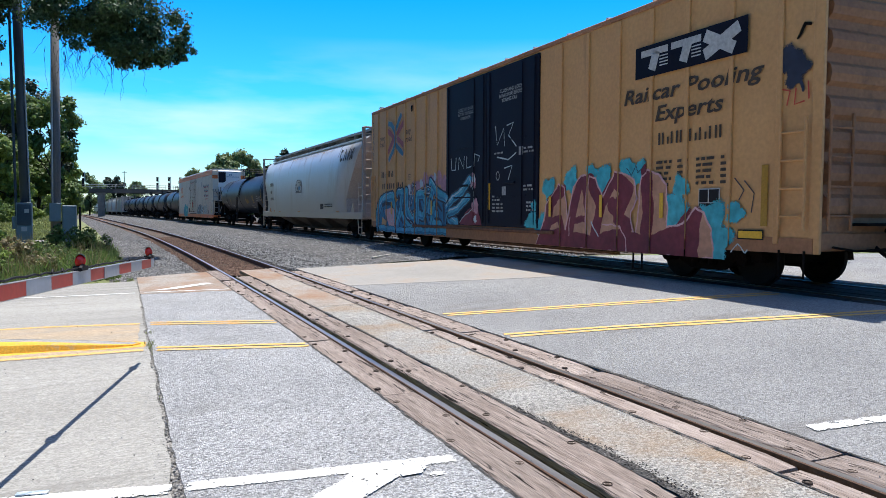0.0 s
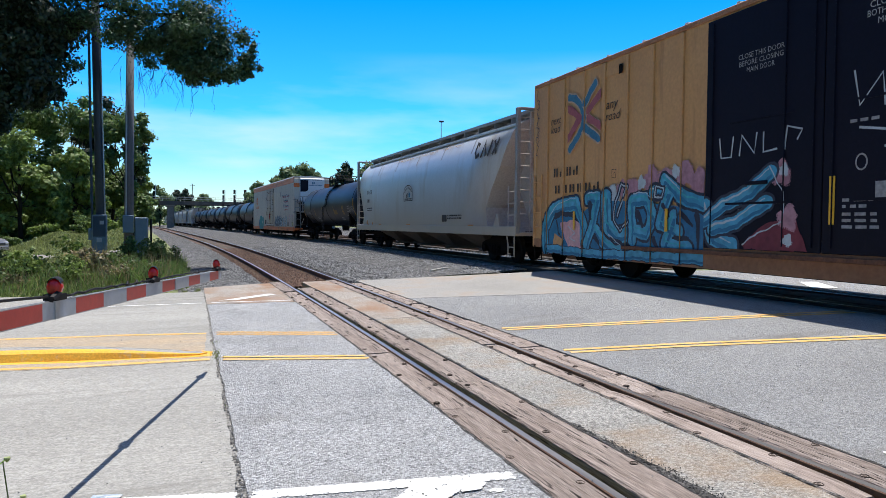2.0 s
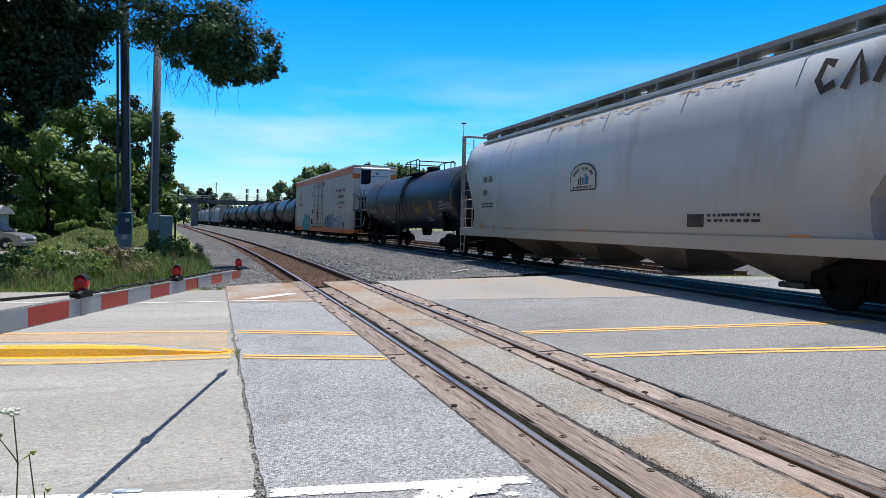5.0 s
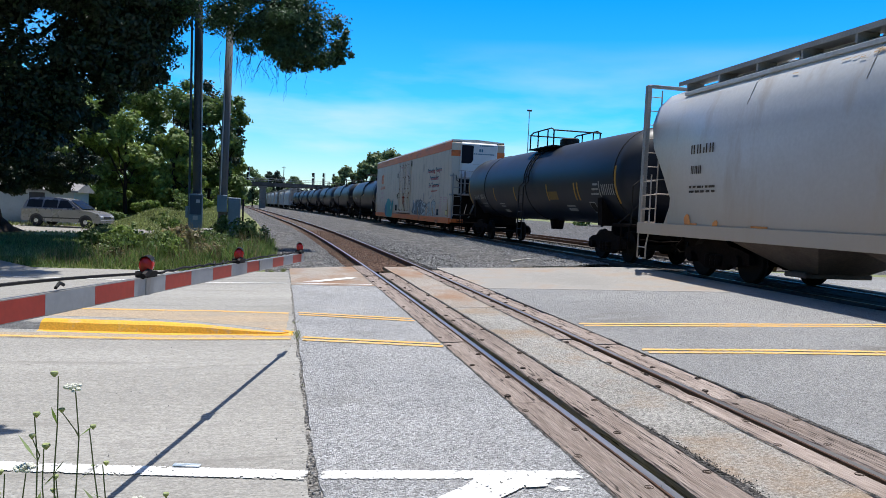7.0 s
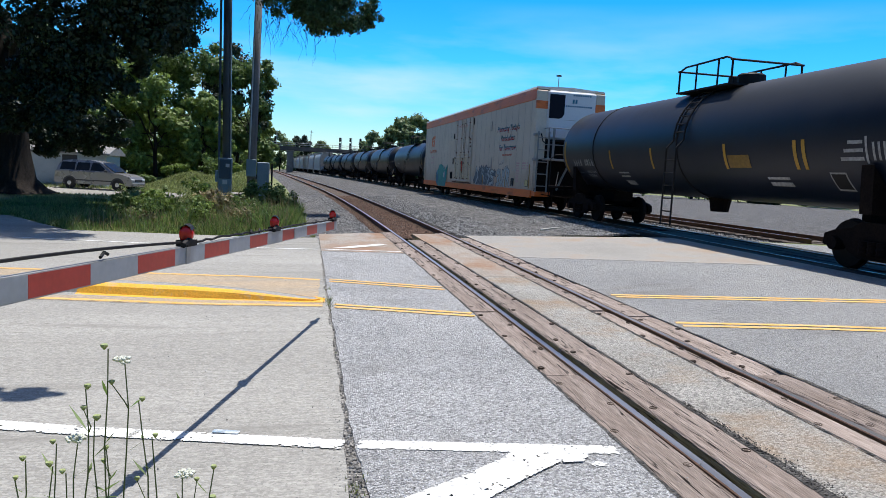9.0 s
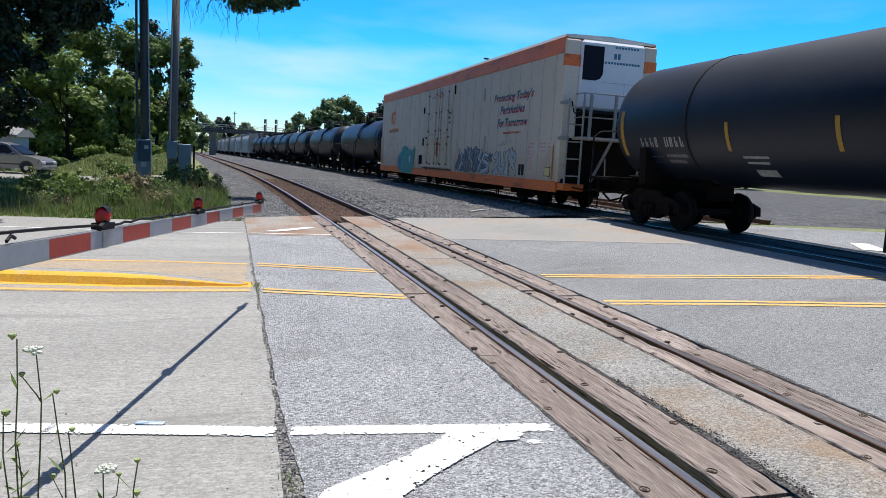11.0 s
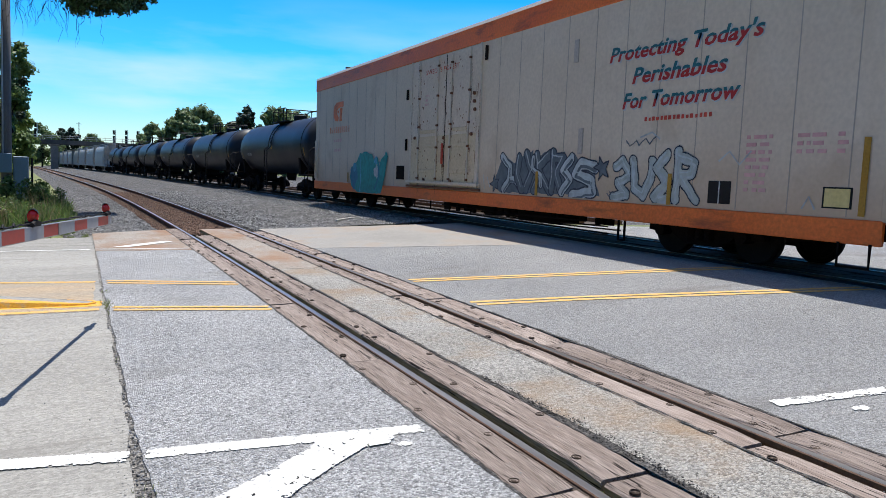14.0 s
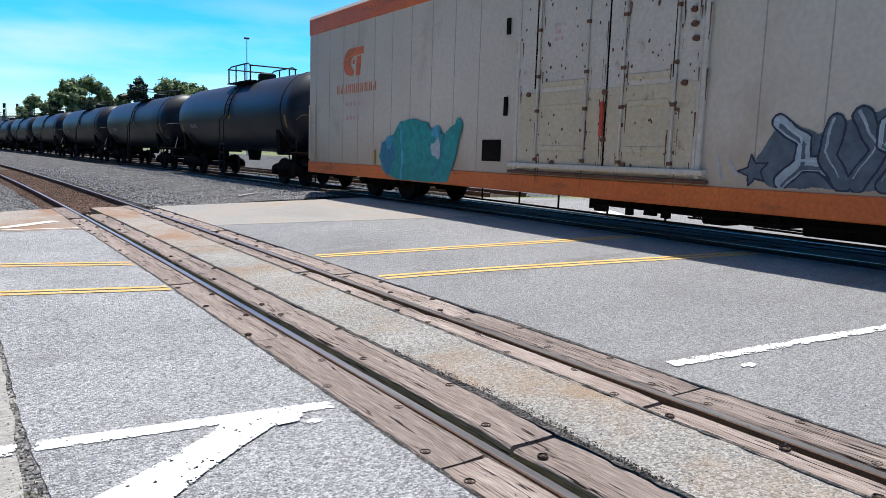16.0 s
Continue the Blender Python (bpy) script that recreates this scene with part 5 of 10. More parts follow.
    for body, z, w in (("CLOSE THIS DOOR", 4.02, 1.02), ("BEFORE CLOSING", 3.90, 0.98), ("MAIN DOOR", 3.78, 0.62)):
        lettering(body, 1.92 - (1.02 - w) / 2, z, w, 0.085, XD, TANK_INK, car)
    plate("reflector", -0.02, -0.12, 1.25, 1.95, XD - 0.004, SAFETY_YELLOW, car)
    plate("data_plate", -0.78, -0.98, 1.62, 1.84, XD - 0.004, TANK_INK, car)
    plate("data_plate", -1.62, -1.80, 2.58, 2.78, XD - 0.004, TANK_INK, car)
    for y0, y1, z, n in ((-0.75, -0.25, 1.62, 2), (-0.85, -0.25, 1.42, 3), (-2.35, -1.85, 2.75, 2), (-2.4, -2.0, 1.45, 3), (1.35, 1.85, 1.5, 2), (-2.3, -1.85, 1.85, 2), (-0.9, -0.35, 2.72, 1)):
        lines(y0, y1, z, n, 0.09, XD - 0.002, TANK_INK, car, int(n * 10 - y0 * 7))
    ring = [(-0.55 + 0.09 * math.cos(a), 2.12 + 0.11 * math.sin(a)) for a in np.linspace(0, 6.28, 12)]
    scrawl(car, ring, 0.025, TANK_INK, XD - 0.003)
    # slogan, logo and stencils on the side sheets
    XL = -1.637
    plate("logo_panel", -5.96, -8.62, 3.66, 4.23, XL, NAVY, car, "dark painted logo panel")
    bm = bmesh.new()
    for yy, k in ((-6.12, 0), (-6.92, 0)):
        stroke(bm, [(yy, 4.09), (yy - 0.72, 4.09)], 0.12, XL - 0.004)
        stroke(bm, [(yy - 0.42, 4.09), (yy - 0.30, 3.77)], 0.20, XL - 0.004)
        for j in range(4):
            stroke(bm, [(yy - 0.50, 3.98 - j * 0.055), (yy - 0.72, 3.98 - j * 0.055)], 0.022, XL - 0.004)
    stroke(bm, [(-7.72, 4.10), (-8.36, 3.78)], 0.2, XL - 0.004)
    stroke(bm, [(-8.46, 4.10), (-7.72, 3.78)], 0.2, XL - 0.006)
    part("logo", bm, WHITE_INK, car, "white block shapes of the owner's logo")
    lettering("Railcar Pooling", -5.60, 3.23, 3.33, 0.27, X, DARK_INK, car, 0.22, bold=0.018)
    lettering("Experts", -6.50, 2.84, 1.63, 0.27, X, DARK_INK, car, 0.22, bold=0.018)
    bars(-8.13, -6.54, 2.41, 2.62, X, 7, DARK_INK, car, 3, "web_address")
    for y0, y1 in ((-6.95, -6.55), (-7.35, -7.1), (-7.95, -7.55), (-8.25, -8.1)):
        lines(y0, y1, 2.12, 5, 0.1, X, DARK_INK, car, int(-y0 * 10))
    plate("route_plate", -7.63, -8.10, 1.28, 1.60, X, WHITE_INK, car, "small black and white data plate")
    for a, b in ((-7.65, -7.84), (-7.87, -8.08)):
        plate("route_plate", a, b, 1.37, 1.58, X - 0.005, BLACK, car)
    plate("route_plate", -7.65, -8.08, 1.30, 1.355, X - 0.005, BLACK, car)
    plate("reflector", -8.93, -9.05, 1.0, 1.92, X, TANK_YELLOW, car)
    plate("label_plate", -8.50, -9.0, 0.79, 0.94, X - 0.01, BLACK, car)
    plate("label_plate", -8.52, -8.98, 0.81, 0.92, X - 0.015, SAFETY_YELLOW, car)
    for y in (3.9, 7.6, -3.0, -4.9, -6.7):
        plate("reflector", y, y - 0.09, 1.1, 1.55, X - 0.034, SAFETY_YELLOW, car)
    lettering("next", 8.90, 3.80, 0.55, 0.16, X, DARK_INK, car, 0.25)
    lettering("load", 8.90, 3.58, 0.52, 0.2, X, DARK_INK, car, 0.25)
    lettering("any", 6.20, 3.82, 0.5, 0.14, X, DARK_INK, car, 0.25)
    lettering("road", 6.22, 3.56, 0.62, 0.2, X, DARK_INK, car, 0.25)
    bars(7.42, 8.79, 2.44, 2.66, X, 4, DARK_INK, car, 5, "car_marking")
    bars(6.42, 8.72, 2.02, 2.22, X, 6, DARK_INK, car, 6, "car_marking")
    pale = surf("pale_band", (0.50, 0.34, 0.22), (0.56, 0.42, 0.30), 0.7, big=2, fine=14, bump=0, grain=0.15)
    rose = ([(8.02, 4.12), (7.7, 3.98), (7.38, 3.80)], [(7.38, 3.78), (7.7, 3.55), (8.02, 3.32)], [(6.98, 3.92), (6.7, 4.08), (6.38, 4.28)], [(6.98, 3.74), (6.7, 3.6), (6.38, 3.47)])
    blue = ([(7.92, 4.37), (7.6, 4.27), (7.3, 4.06), (7.17, 3.8), (7.28, 3.54), (7.52, 3.3), (7.86, 3.08)], [(7.13, 4.12), (6.92, 4.33), (6.66, 4.5)], [(7.13, 3.54), (6.85, 3.37), (6.5, 3.2)])
    coats = [(pale, "line", pts, 0.25) for pts in blue] + [(pale, "line", pts, 0.2) for pts in rose[2:]] + [(ROSE_BAND, "line", pts, 0.18) for pts in rose] + [(BLUE_BAND, "line", pts, 0.17) for pts in blue]
    spray(car, (6.42, 7.98, 2.95, 4.65), coats, X - 0.003, posts, 0.03, seed=12, label="crossed blue and rose bands of the owner's mark")
    coats = [(INK_SPRAY, "line", [(9.66 + 0.07 * math.sin(9 * q), 4.75 - 0.55 * q + 0.06 * math.cos(14 * q)) for q in np.linspace(0, 3.2, 40)], 0.018), (INK_SPRAY, "line", [(9.62 + 0.06 * math.cos(11 * q), 4.5 - 0.5 * q) for q in np.linspace(0, 2.2, 24)], 0.014)]
    spray(car, (9.48, 9.82, 2.9, 4.88), coats, X - 0.012, cell=0.008, seed=13, label="thin black scrawl down the corner")
    spray(car, (5.6, 6.0, 2.2, 2.6), [(DARK_INK, "rim", [(5.74, 2.27), (5.9, 2.27), (5.9, 2.46), (5.74, 2.46)], 0.014), (DARK_INK, "line", [(5.82, 2.32), (5.82, 2.4), (5.78, 2.4)], 0.014)], X - 0.003, cell=0.006, seed=14)
    plate("vent_plate", 6.3, 5.56, 4.55, 4.70, X, CAR_YELLOW, car)
    plate("vent_plate", 5.66, 5.52, 4.52, 4.72, X - 0.02, GRIME_OR_SHADE, car)
    # graffiti
    XG = X - 0.006
    coats = [(CYAN, "cloud", *c) for c in ((-2.75, 0.85, 0.36), (-2.95, 1.72, 0.26), (-3.85, 1.86, 0.28), (-4.6, 2.0, 0.18), (-5.0, 1.78, 0.34), (-5.75, 1.98, 0.26), (-6.15, 1.92, 0.24), (-7.2, 1.64, 0.2), (-6.95, 1.15, 0.46), (-7.85, 0.98, 0.42), (-8.05, 0.72, 0.34), (-8.45, 1.2, 0.17))]
    outlines = ([(-2.4, 0.44), (-2.72, 0.9), (-2.85, 1.4), (-3.4, 1.8), (-3.6, 1.72), (-3.68, 1.3), (-3.8, 0.44)], [(-3.6, 0.44), (-3.72, 1.1), (-3.95, 1.75), (-4.2, 1.96), (-4.45, 1.95), (-4.6, 1.4), (-4.8, 0.44)],
                [(-4.5, 0.44), (-4.42, 1.3), (-4.5, 1.95), (-4.7, 1.9), (-5.0, 1.5), (-5.35, 1.98), (-5.55, 1.98), (-5.95, 1.82), (-6.05, 1.45), (-5.85, 1.2), (-5.92, 0.9), (-6.2, 0.44)],
                [(-6.0, 0.44), (-6.08, 1.2), (-6.15, 1.85), (-6.35, 1.98), (-6.62, 1.9), (-6.85, 1.68), (-6.88, 0.93), (-7.3, 1.0), (-7.56, 1.3), (-7.75, 1.18), (-7.95, 0.9), (-7.98, 0.44)])
    bodies = ([([(-3.52, 1.68), (-3.02, 1.42), (-2.95, 0.95), (-2.68, 0.62)], 0.3), ([(-3.1, 1.0), (-3.45, 1.06), (-3.6, 0.7)], 0.15)],
              [([(-4.25, 1.9), (-3.98, 1.4), (-3.8, 0.7)], 0.27), ([(-4.34, 1.9), (-4.5, 1.3), (-4.65, 0.7)], 0.25), ([(-3.9, 1.02), (-4.5, 1.06)], 0.14)],
              [([(-4.54, 1.86), (-4.92, 1.36), (-4.72, 0.7)], 0.3), ([(-5.0, 1.42), (-5.4, 1.9)], 0.26), ([(-5.42, 1.85), (-5.78, 1.62), (-5.5, 1.26), (-5.3, 1.32)], 0.34), ([(-5.5, 1.1), (-5.8, 0.95), (-5.6, 0.7)], 0.28)],
              [([(-6.3, 1.93), (-6.36, 1.2), (-6.3, 0.6)], 0.32), ([(-6.5, 0.64), (-7.2, 0.84), (-7.55, 1.18), (-7.5, 0.7)], 0.33)])
    for poly, strokes in zip(outlines, bodies):
        coats += [(PEACH, "area", poly)] + [(MAROON, "edge", pts, w) for pts, w in strokes] + [(PINK, "rim", poly, 0.035)]
    coats += [(MAROON, "area", [(-2.4, 0.44), (-2.62, 0.74), (-3.4, 0.84), (-4.6, 0.72), (-5.6, 0.9), (-6.4, 0.72), (-7.3, 0.86), (-7.6, 0.7), (-7.66, 0.44)]), (PINK, "line", [(-5.0, 0.95), (-5.55, 0.94), (-5.72, 0.7), (-5.74, 0.46)], 0.03), (PINK, "line", [(-3.82, 1.1), (-3.78, 0.7)], 0.025),
              (PALE_SPRAY, "line", [(-4.6, 1.0), (-4.85, 0.72)], 0.03), (INK_SPRAY, "line", [(-5.72, 2.05), (-5.85, 1.9), (-5.98, 2.06), (-6.05, 1.92), (-6.2, 2.04)], 0.02), (PALE_SPRAY, "line", [(-8.35, 0.6), (-8.5, 0.72), (-8.65, 0.58), (-8.8, 0.7)], 0.02)]
    spray(car, (-8.7, -2.35, 0.45, 2.3), coats, XG, posts, 0.03, seed=2, label="maroon, peach and cyan spray-painted letter shapes")
    coats = [(MAUVE, "cloud", *c) for c in ((5.05, 1.98, 0.26), (5.5, 2.0, 0.2), (4.4, 2.14, 0.28), (3.9, 2.12, 0.26), (3.3, 2.2, 0.25), (2.95, 2.05, 0.24), (8.9, 0.75, 0.3))] + [(PALE_SPRAY, "cloud", *c) for c in ((5.85, 1.86, 0.24), (4.75, 2.1, 0.14), (3.6, 2.25, 0.14))]
    coats += [(DEEP_BLUE, "area", [(9.1, 0.6), (9.0, 1.2), (8.7, 1.5), (8.2, 1.62), (7.3, 1.5), (6.4, 1.75), (5.2, 1.75), (3.6, 1.6), (2.6, 1.6), (2.4, 0.6), (9.0, 0.6)])]
    for strokes, w in (([[(9.12, 0.62), (9.16, 1.15), (8.75, 1.58), (8.05, 1.72), (7.5, 1.72), (7.15, 1.25), (6.98, 0.65)]], 0.32), ([[(6.95, 1.84), (6.45, 1.84)], [(6.5, 1.82), (6.72, 1.2), (6.98, 0.75)], [(6.6, 1.1), (6.05, 0.78), (5.5, 0.62)]], 0.27),
                       ([[(6.12, 1.86), (6.06, 1.2), (5.7, 1.0), (5.2, 1.05)]], 0.32), ([[(5.1, 1.72), (5.05, 0.9)], [(5.1, 1.72), (4.55, 1.76), (4.3, 1.4), (4.55, 1.05), (5.0, 1.1)]], 0.25),
                       ([[(4.3, 1.9), (3.82, 1.86), (4.1, 1.25), (3.5, 1.1)], [(3.95, 2.1), (3.25, 1.7), (2.8, 1.62)], [(3.65, 1.4), (3.9, 0.84), (3.2, 0.78)]], 0.25)):
        coats += lettered(SKYBLUE, INK_SPRAY, strokes, w * 1.1, 0.055, CYAN, DEEP_BLUE)
    for pts, w in (([(8.55, 1.42), (8.2, 1.52), (7.7, 1.46), (7.4, 1.3)], 0.16), ([(8.5, 1.3), (8.4, 1.0), (8.15, 0.9)], 0.07), ([(6.85, 1.7), (6.8, 1.35)], 0.17), ([(6.3, 1.5), (6.28, 1.15)], 0.12), ([(6.6, 0.95), (6.3, 0.72)], 0.14), ([(5.9, 0.9), (5.4, 0.84)], 0.1), ([(4.85, 1.45), (4.7, 1.2)], 0.18), ([(4.0, 1.6), (3.8, 1.4)], 0.1), ([(3.4, 1.45), (3.1, 1.2)], 0.12), ([(3.6, 1.0), (3.2, 0.98)], 0.1), ([(2.95, 1.4), (2.9, 0.8)], 0.14), ([(5.3, 0.8), (5.0, 0.66)], 0.08), ([(4.3, 0.95), (4.1, 0.7)], 0.12)):
        coats += [(INK_SPRAY, "line", pts, w, w * 0.5)]
    for pts in ([(8.9, 1.45), (8.5, 1.72), (7.9, 1.86), (7.5, 1.86)], [(6.95, 1.96), (6.5, 1.97)], [(6.22, 1.85), (6.2, 1.3)], [(5.05, 1.88), (4.6, 1.9), (4.3, 1.75)], [(3.9, 2.2), (3.4, 1.88)], [(6.0, 1.0), (5.5, 0.78)], [(4.4, 1.98), (3.9, 1.98)]):
        coats += [(PALE_SPRAY, "line", pts, 0.03, 0.012)]
    coats += [(PINK, "area", [(8.3, 1.28), (7.6, 1.34), (7.3, 1.25), (7.15, 0.5), (7.7, 0.5), (8.08, 0.95)]), (CAR_YELLOW, "area", [(8.62, 0.98), (8.1, 0.86), (8.2, 0.62), (8.7, 0.62)]), (PALE_SPRAY, "line", [(7.9, 1.2), (7.55, 1.0), (7.8, 0.9), (7.5, 0.8)], 0.025)]
    coats += lettered(SKYBLUE, INK_SPRAY, [[(9.0, 0.6), (6.8, 0.54), (5.0, 0.58), (3.0, 0.6), (2.76, 0.6)]], 0.2, 0.02, None, DEEP_BLUE)
    coats += lettered(PALE_SPRAY, INK_SPRAY, [[(5.65, 1.42), (5.42, 1.82), (5.27, 2.06), (5.5, 2.12), (5.74, 1.72), (5.8, 1.3), (5.55, 1.1), (5.25, 1.3)]], 0.03, 0.045)
    coats += lettered(PALE_SPRAY, INK_SPRAY, [[(4.0, 1.95), (4.25, 2.0), (4.3, 1.8), (4.05, 1.75), (4.0, 1.95)]], 0.03, 0.04)
    spray(car, (2.76, 9.4, 0.45, 2.45), coats, XG, posts, 0.03, seed=3, label="blue spray-painted letter shapes with dark outlines")
    coats = [(MAROON, "area", [(1.75, 0.9), (1.2, 1.28), (0.6, 1.36), (0.36, 0.85), (0.5, 0.83), (1.7, 0.83)]), (MAUVE, "cloud", 0.75, 1.35, 0.2), (MAUVE, "cloud", 0.9, 2.05, 0.2), (PALE_SPRAY, "cloud", 0.85, 2.1, 0.1), (PALE_SPRAY, "cloud", 0.75, 1.0, 0.1)]
    coats += lettered(SKYBLUE, INK_SPRAY, [[(2.7, 1.55), (2.5, 1.0), (2.0, 0.88)]], 0.3, 0.05, PALE_SPRAY, DEEP_BLUE) + lettered(SKYBLUE, INK_SPRAY, [[(2.7, 1.3), (2.2, 1.6), (1.6, 1.76), (1.12, 2.1)], [(2.5, 1.15), (1.85, 1.3), (1.2, 1.62)]], 0.24, 0.05, PALE_SPRAY, DEEP_BLUE)
    coats += [(PALE_SPRAY, "line", [(1.15, 2.2), (0.85, 1.75), (0.85, 1.3), (1.4, 1.1), (1.75, 0.9)], 0.022)]
    spray(car, (0.3, 2.72, 0.83, 2.4), coats, XD - 0.004, seed=4, label="end of the blue letter shapes on the dark door")
    spray(car, (-2.48, -1.6, 0.83, 1.9), [(CYAN, "cloud", -2.25, 0.95, 0.26), (CYAN, "cloud", -2.35, 1.35, 0.12)], XD - 0.004, seed=6)
    for pts in ([(2.35, 2.75), (2.3, 2.4), (2.05, 2.4), (2.0, 2.75)], [(1.85, 2.4), (1.8, 2.75), (1.5, 2.42), (1.45, 2.76)], [(1.3, 2.75), (1.3, 2.42), (1.0, 2.45)], [(0.85, 2.42), (0.8, 2.78), (0.5, 2.7), (0.6, 2.55)]):
        scrawl(car, pts, 0.035, SILVER_SPRAY, XD - 0.003)
    for pts in ([(-0.4, 3.4), (-0.5, 2.9), (-0.85, 3.3), (-0.9, 2.85)], [(-1.0, 3.35), (-1.35, 3.4), (-1.1, 3.1), (-1.5, 2.8)], [(-0.5, 2.6), (-1.1, 2.5), (-1.5, 2.65)], [(-0.9, 2.3), (-1.3, 2.35), (-1.1, 2.0)]):
        scrawl(car, pts, 0.035, SILVER_SPRAY, XD - 0.003)
    spray(car, (-9.86, -9.1, 2.5, 4.0), [(INK_SPRAY, "cloud", -9.38, 3.42, 0.2), (INK_SPRAY, "cloud", -9.56, 3.28, 0.17), (INK_SPRAY, "cloud", -9.45, 3.12, 0.14), (INK_SPRAY, "line", [(-9.5, 3.2), (-9.62, 2.95)], 0.05), (GRIME_OR_SHADE, "line", [(-9.5, 3.7), (-9.62, 3.86), (-9.7, 3.84)], 0.05)], X - 0.004, seed=8, cell=0.008)
    for pts in ([(-9.25, 3.0), (-9.4, 2.95), (-9.35, 2.75)], [(-9.5, 2.98), (-9.48, 2.75), (-9.65, 2.78)], [(-9.7, 3.05), (-9.72, 2.8)]):
        scrawl(car, pts, 0.025, RED_INK, X)
    for pts in ([(-9.6, 4.7), (-9.45, 4.3), (-9.75, 4.25), (-9.6, 4.7)], [(-8.4, 1.75), (-8.6, 1.55), (-8.5, 1.4)], [(-8.6, 1.7), (-8.8, 1.5), (-8.75, 1.2)]):
        scrawl(car, pts, 0.02, INK_SPRAY, X)
    underframe(car, -L, L, ((-1.2, -0.5, -1.0, 1.4, 0.55, 0.8), (0.4, 1.1, -3.0, -1.5, 0.5, 0.85), (-1.0, -0.5, 2.2, 3.0, 0.5, 0.8)))
    bm = bmesh.new()
    tube(bm, [(-1.3, -5.4, 0.42), (-1.3, 5.4, 0.42)], 0.02, 6)
    for y in (-5.4, -3.0, 0.0, 3.0, 5.4):
        tube(bm, [(-1.3, y, 0.42), (-1.3, y, 0.7)], 0.016, 5)
    part("brake_rigging", bm, GRIME_OR_SHADE, car)
    bm = bmesh.new()
    tube(bm, [(-1.6, -5.95, 0.46), (-1.6, -5.95, 0.15), (-1.6, -6.2, 0.15), (-1.6, -6.2, 0.46)], 0.02, 6)
    part("stirrup", bm, GRIME_OR_SHADE, car)
    split_parts(car, ROUND_PARTS)
    trucks(car, (-7.25, 7.3))
    return car


def covered_hopper(name="covered_hopper", label="pale grey covered hopper car with curved sides and roof walkway", marks=True, paint=None, grime=None, half=9.95, turning=True):
    paint, grime = paint or HOPPER_GREY, grime or HOPPER_END
    car = thing(name, label, "rail car")
    ends = [(0.95, 7.95), (1.3, 7.78), (1.75, 7.74), (2.3, 8.12), (3.0, 8.72), (3.6, 9.0), (4.05, 9.08), (4.35, 9.1), (4.5, 9.1)]
    k = (half - 0.85) / 9.1
    prof = [(1.585, 0.95), (1.60, 1.3), (1.605, 1.75), (1.60, 2.3), (1.575, 3.0), (1.49, 3.6), (1.30, 4.05), (0.98, 4.35), (0.62, 4.5)]
    bm = bmesh.new()
    rows = []
    for (x, z), (_, ye) in zip(prof, ends):
        stations = [-1, -0.72, -0.45, -0.18, 0.18, 0.45, 0.72, 1]
        rows.append([[bm.verts.new((sx * x, s * (ye + (0.98 if s > 0 else 0.0)) * k, z)) for s in stations] for sx in (-1, 1)])
    n = 8
    for a, b in zip(rows, rows[1:]):
        for sd in (0, 1):
            for i in range(n - 1):
                bm.faces.new((a[sd][i], a[sd][i + 1], b[sd][i + 1], b[sd][i])).material_index = 0
        for i in (0, n - 1):
            bm.faces.new((a[0][i], b[0][i], b[1][i], a[1][i])).material_index = 1
    for i in range(n - 1):
        bm.faces.new((rows[-1][0][i], rows[-1][0][i + 1], rows[-1][1][i + 1], rows[-1][1][i]))
    part("body", tidy(bm), [paint, grime], car, smooth=False)
    for sd in car.children:
        for p in sd.data.polygons:
            p.use_smooth = abs(p.normal.y) < 0.2
    for yb in (-6.15, -3.1, 0.0, 3.1, 6.15):
        bm = bmesh.new()
        for sx in (-1, 1):
            tube(bm, [(sx * (x + 0.004), yb * k, z) for x, z in prof[5:]], 0.012, 5)
        part("weld_seam", bm, grime, car)
    for sx in (-1, 1):
        part("side_sill", box(bmesh.new(), sx * 1.61 - 0.022, sx * 1.61 + 0.022, -half, half + 0.28, 0.88, 1.16, 0.01), paint, car)
        part("roof_angle", box(bmesh.new(), sx * 1.16 - 0.05, sx * 1.16 + 0.05, -half + 0.9, half - 0.9, 4.20, 4.28, 0.01), paint, car)
        bm = bmesh.new()
        box(bm, sx * 0.68 - 0.25, sx * 0.68 + 0.25, -half + 0.15, half - 0.15, 4.60, 4.63)
        box(bm, sx * 0.93 - 0.015, sx * 0.93 + 0.015, -half + 0.15, half - 0.15, 4.56, 4.66)
        board = part("running_board", bm, FRAME_GREY, car, "grated roof walkway")
        for i in range(15):
            y = -half + 0.5 + i * (2 * half - 1) / 14
            part("bracket", box(bmesh.new(), sx * 0.70 - 0.22, sx * 0.70 + 0.22, y - 0.025, y + 0.025, 4.40, 4.60), FRAME_GREY, board)
    for i in range(8):
        y = (-7.4 + i * 2.11) * k
        part("hatch", box(bmesh.new(), -0.42, 0.42, y - 0.9 * k, y + 0.9 * k, 4.5, 4.66, 0.03), paint, car)
    for y in (-5.4, -1.85, 1.85, 5.4):
        bm = bmesh.new()
        a = [bm.verts.new(p) for p in ((-1.45, (y - 1.45) * k, 0.97), (1.45, (y - 1.45) * k, 0.97), (1.45, (y + 1.45) * k, 0.97), (-1.45, (y + 1.45) * k, 0.97))]
        b = [bm.verts.new(p) for p in ((-0.55, y * k - 0.4, 0.36), (0.55, y * k - 0.4, 0.36), (0.55, y * k + 0.4, 0.36), (-0.55, y * k + 0.4, 0.36))]
        bm.faces.new(b[::-1])
        for i in range(4):
            bm.faces.new((a[i], a[(i + 1) % 4], b[(i + 1) % 4], b[i]))
        box(bm, -0.75, 0.75, y * k - 0.3, y * k + 0.3, 0.26, 0.36, 0.02)
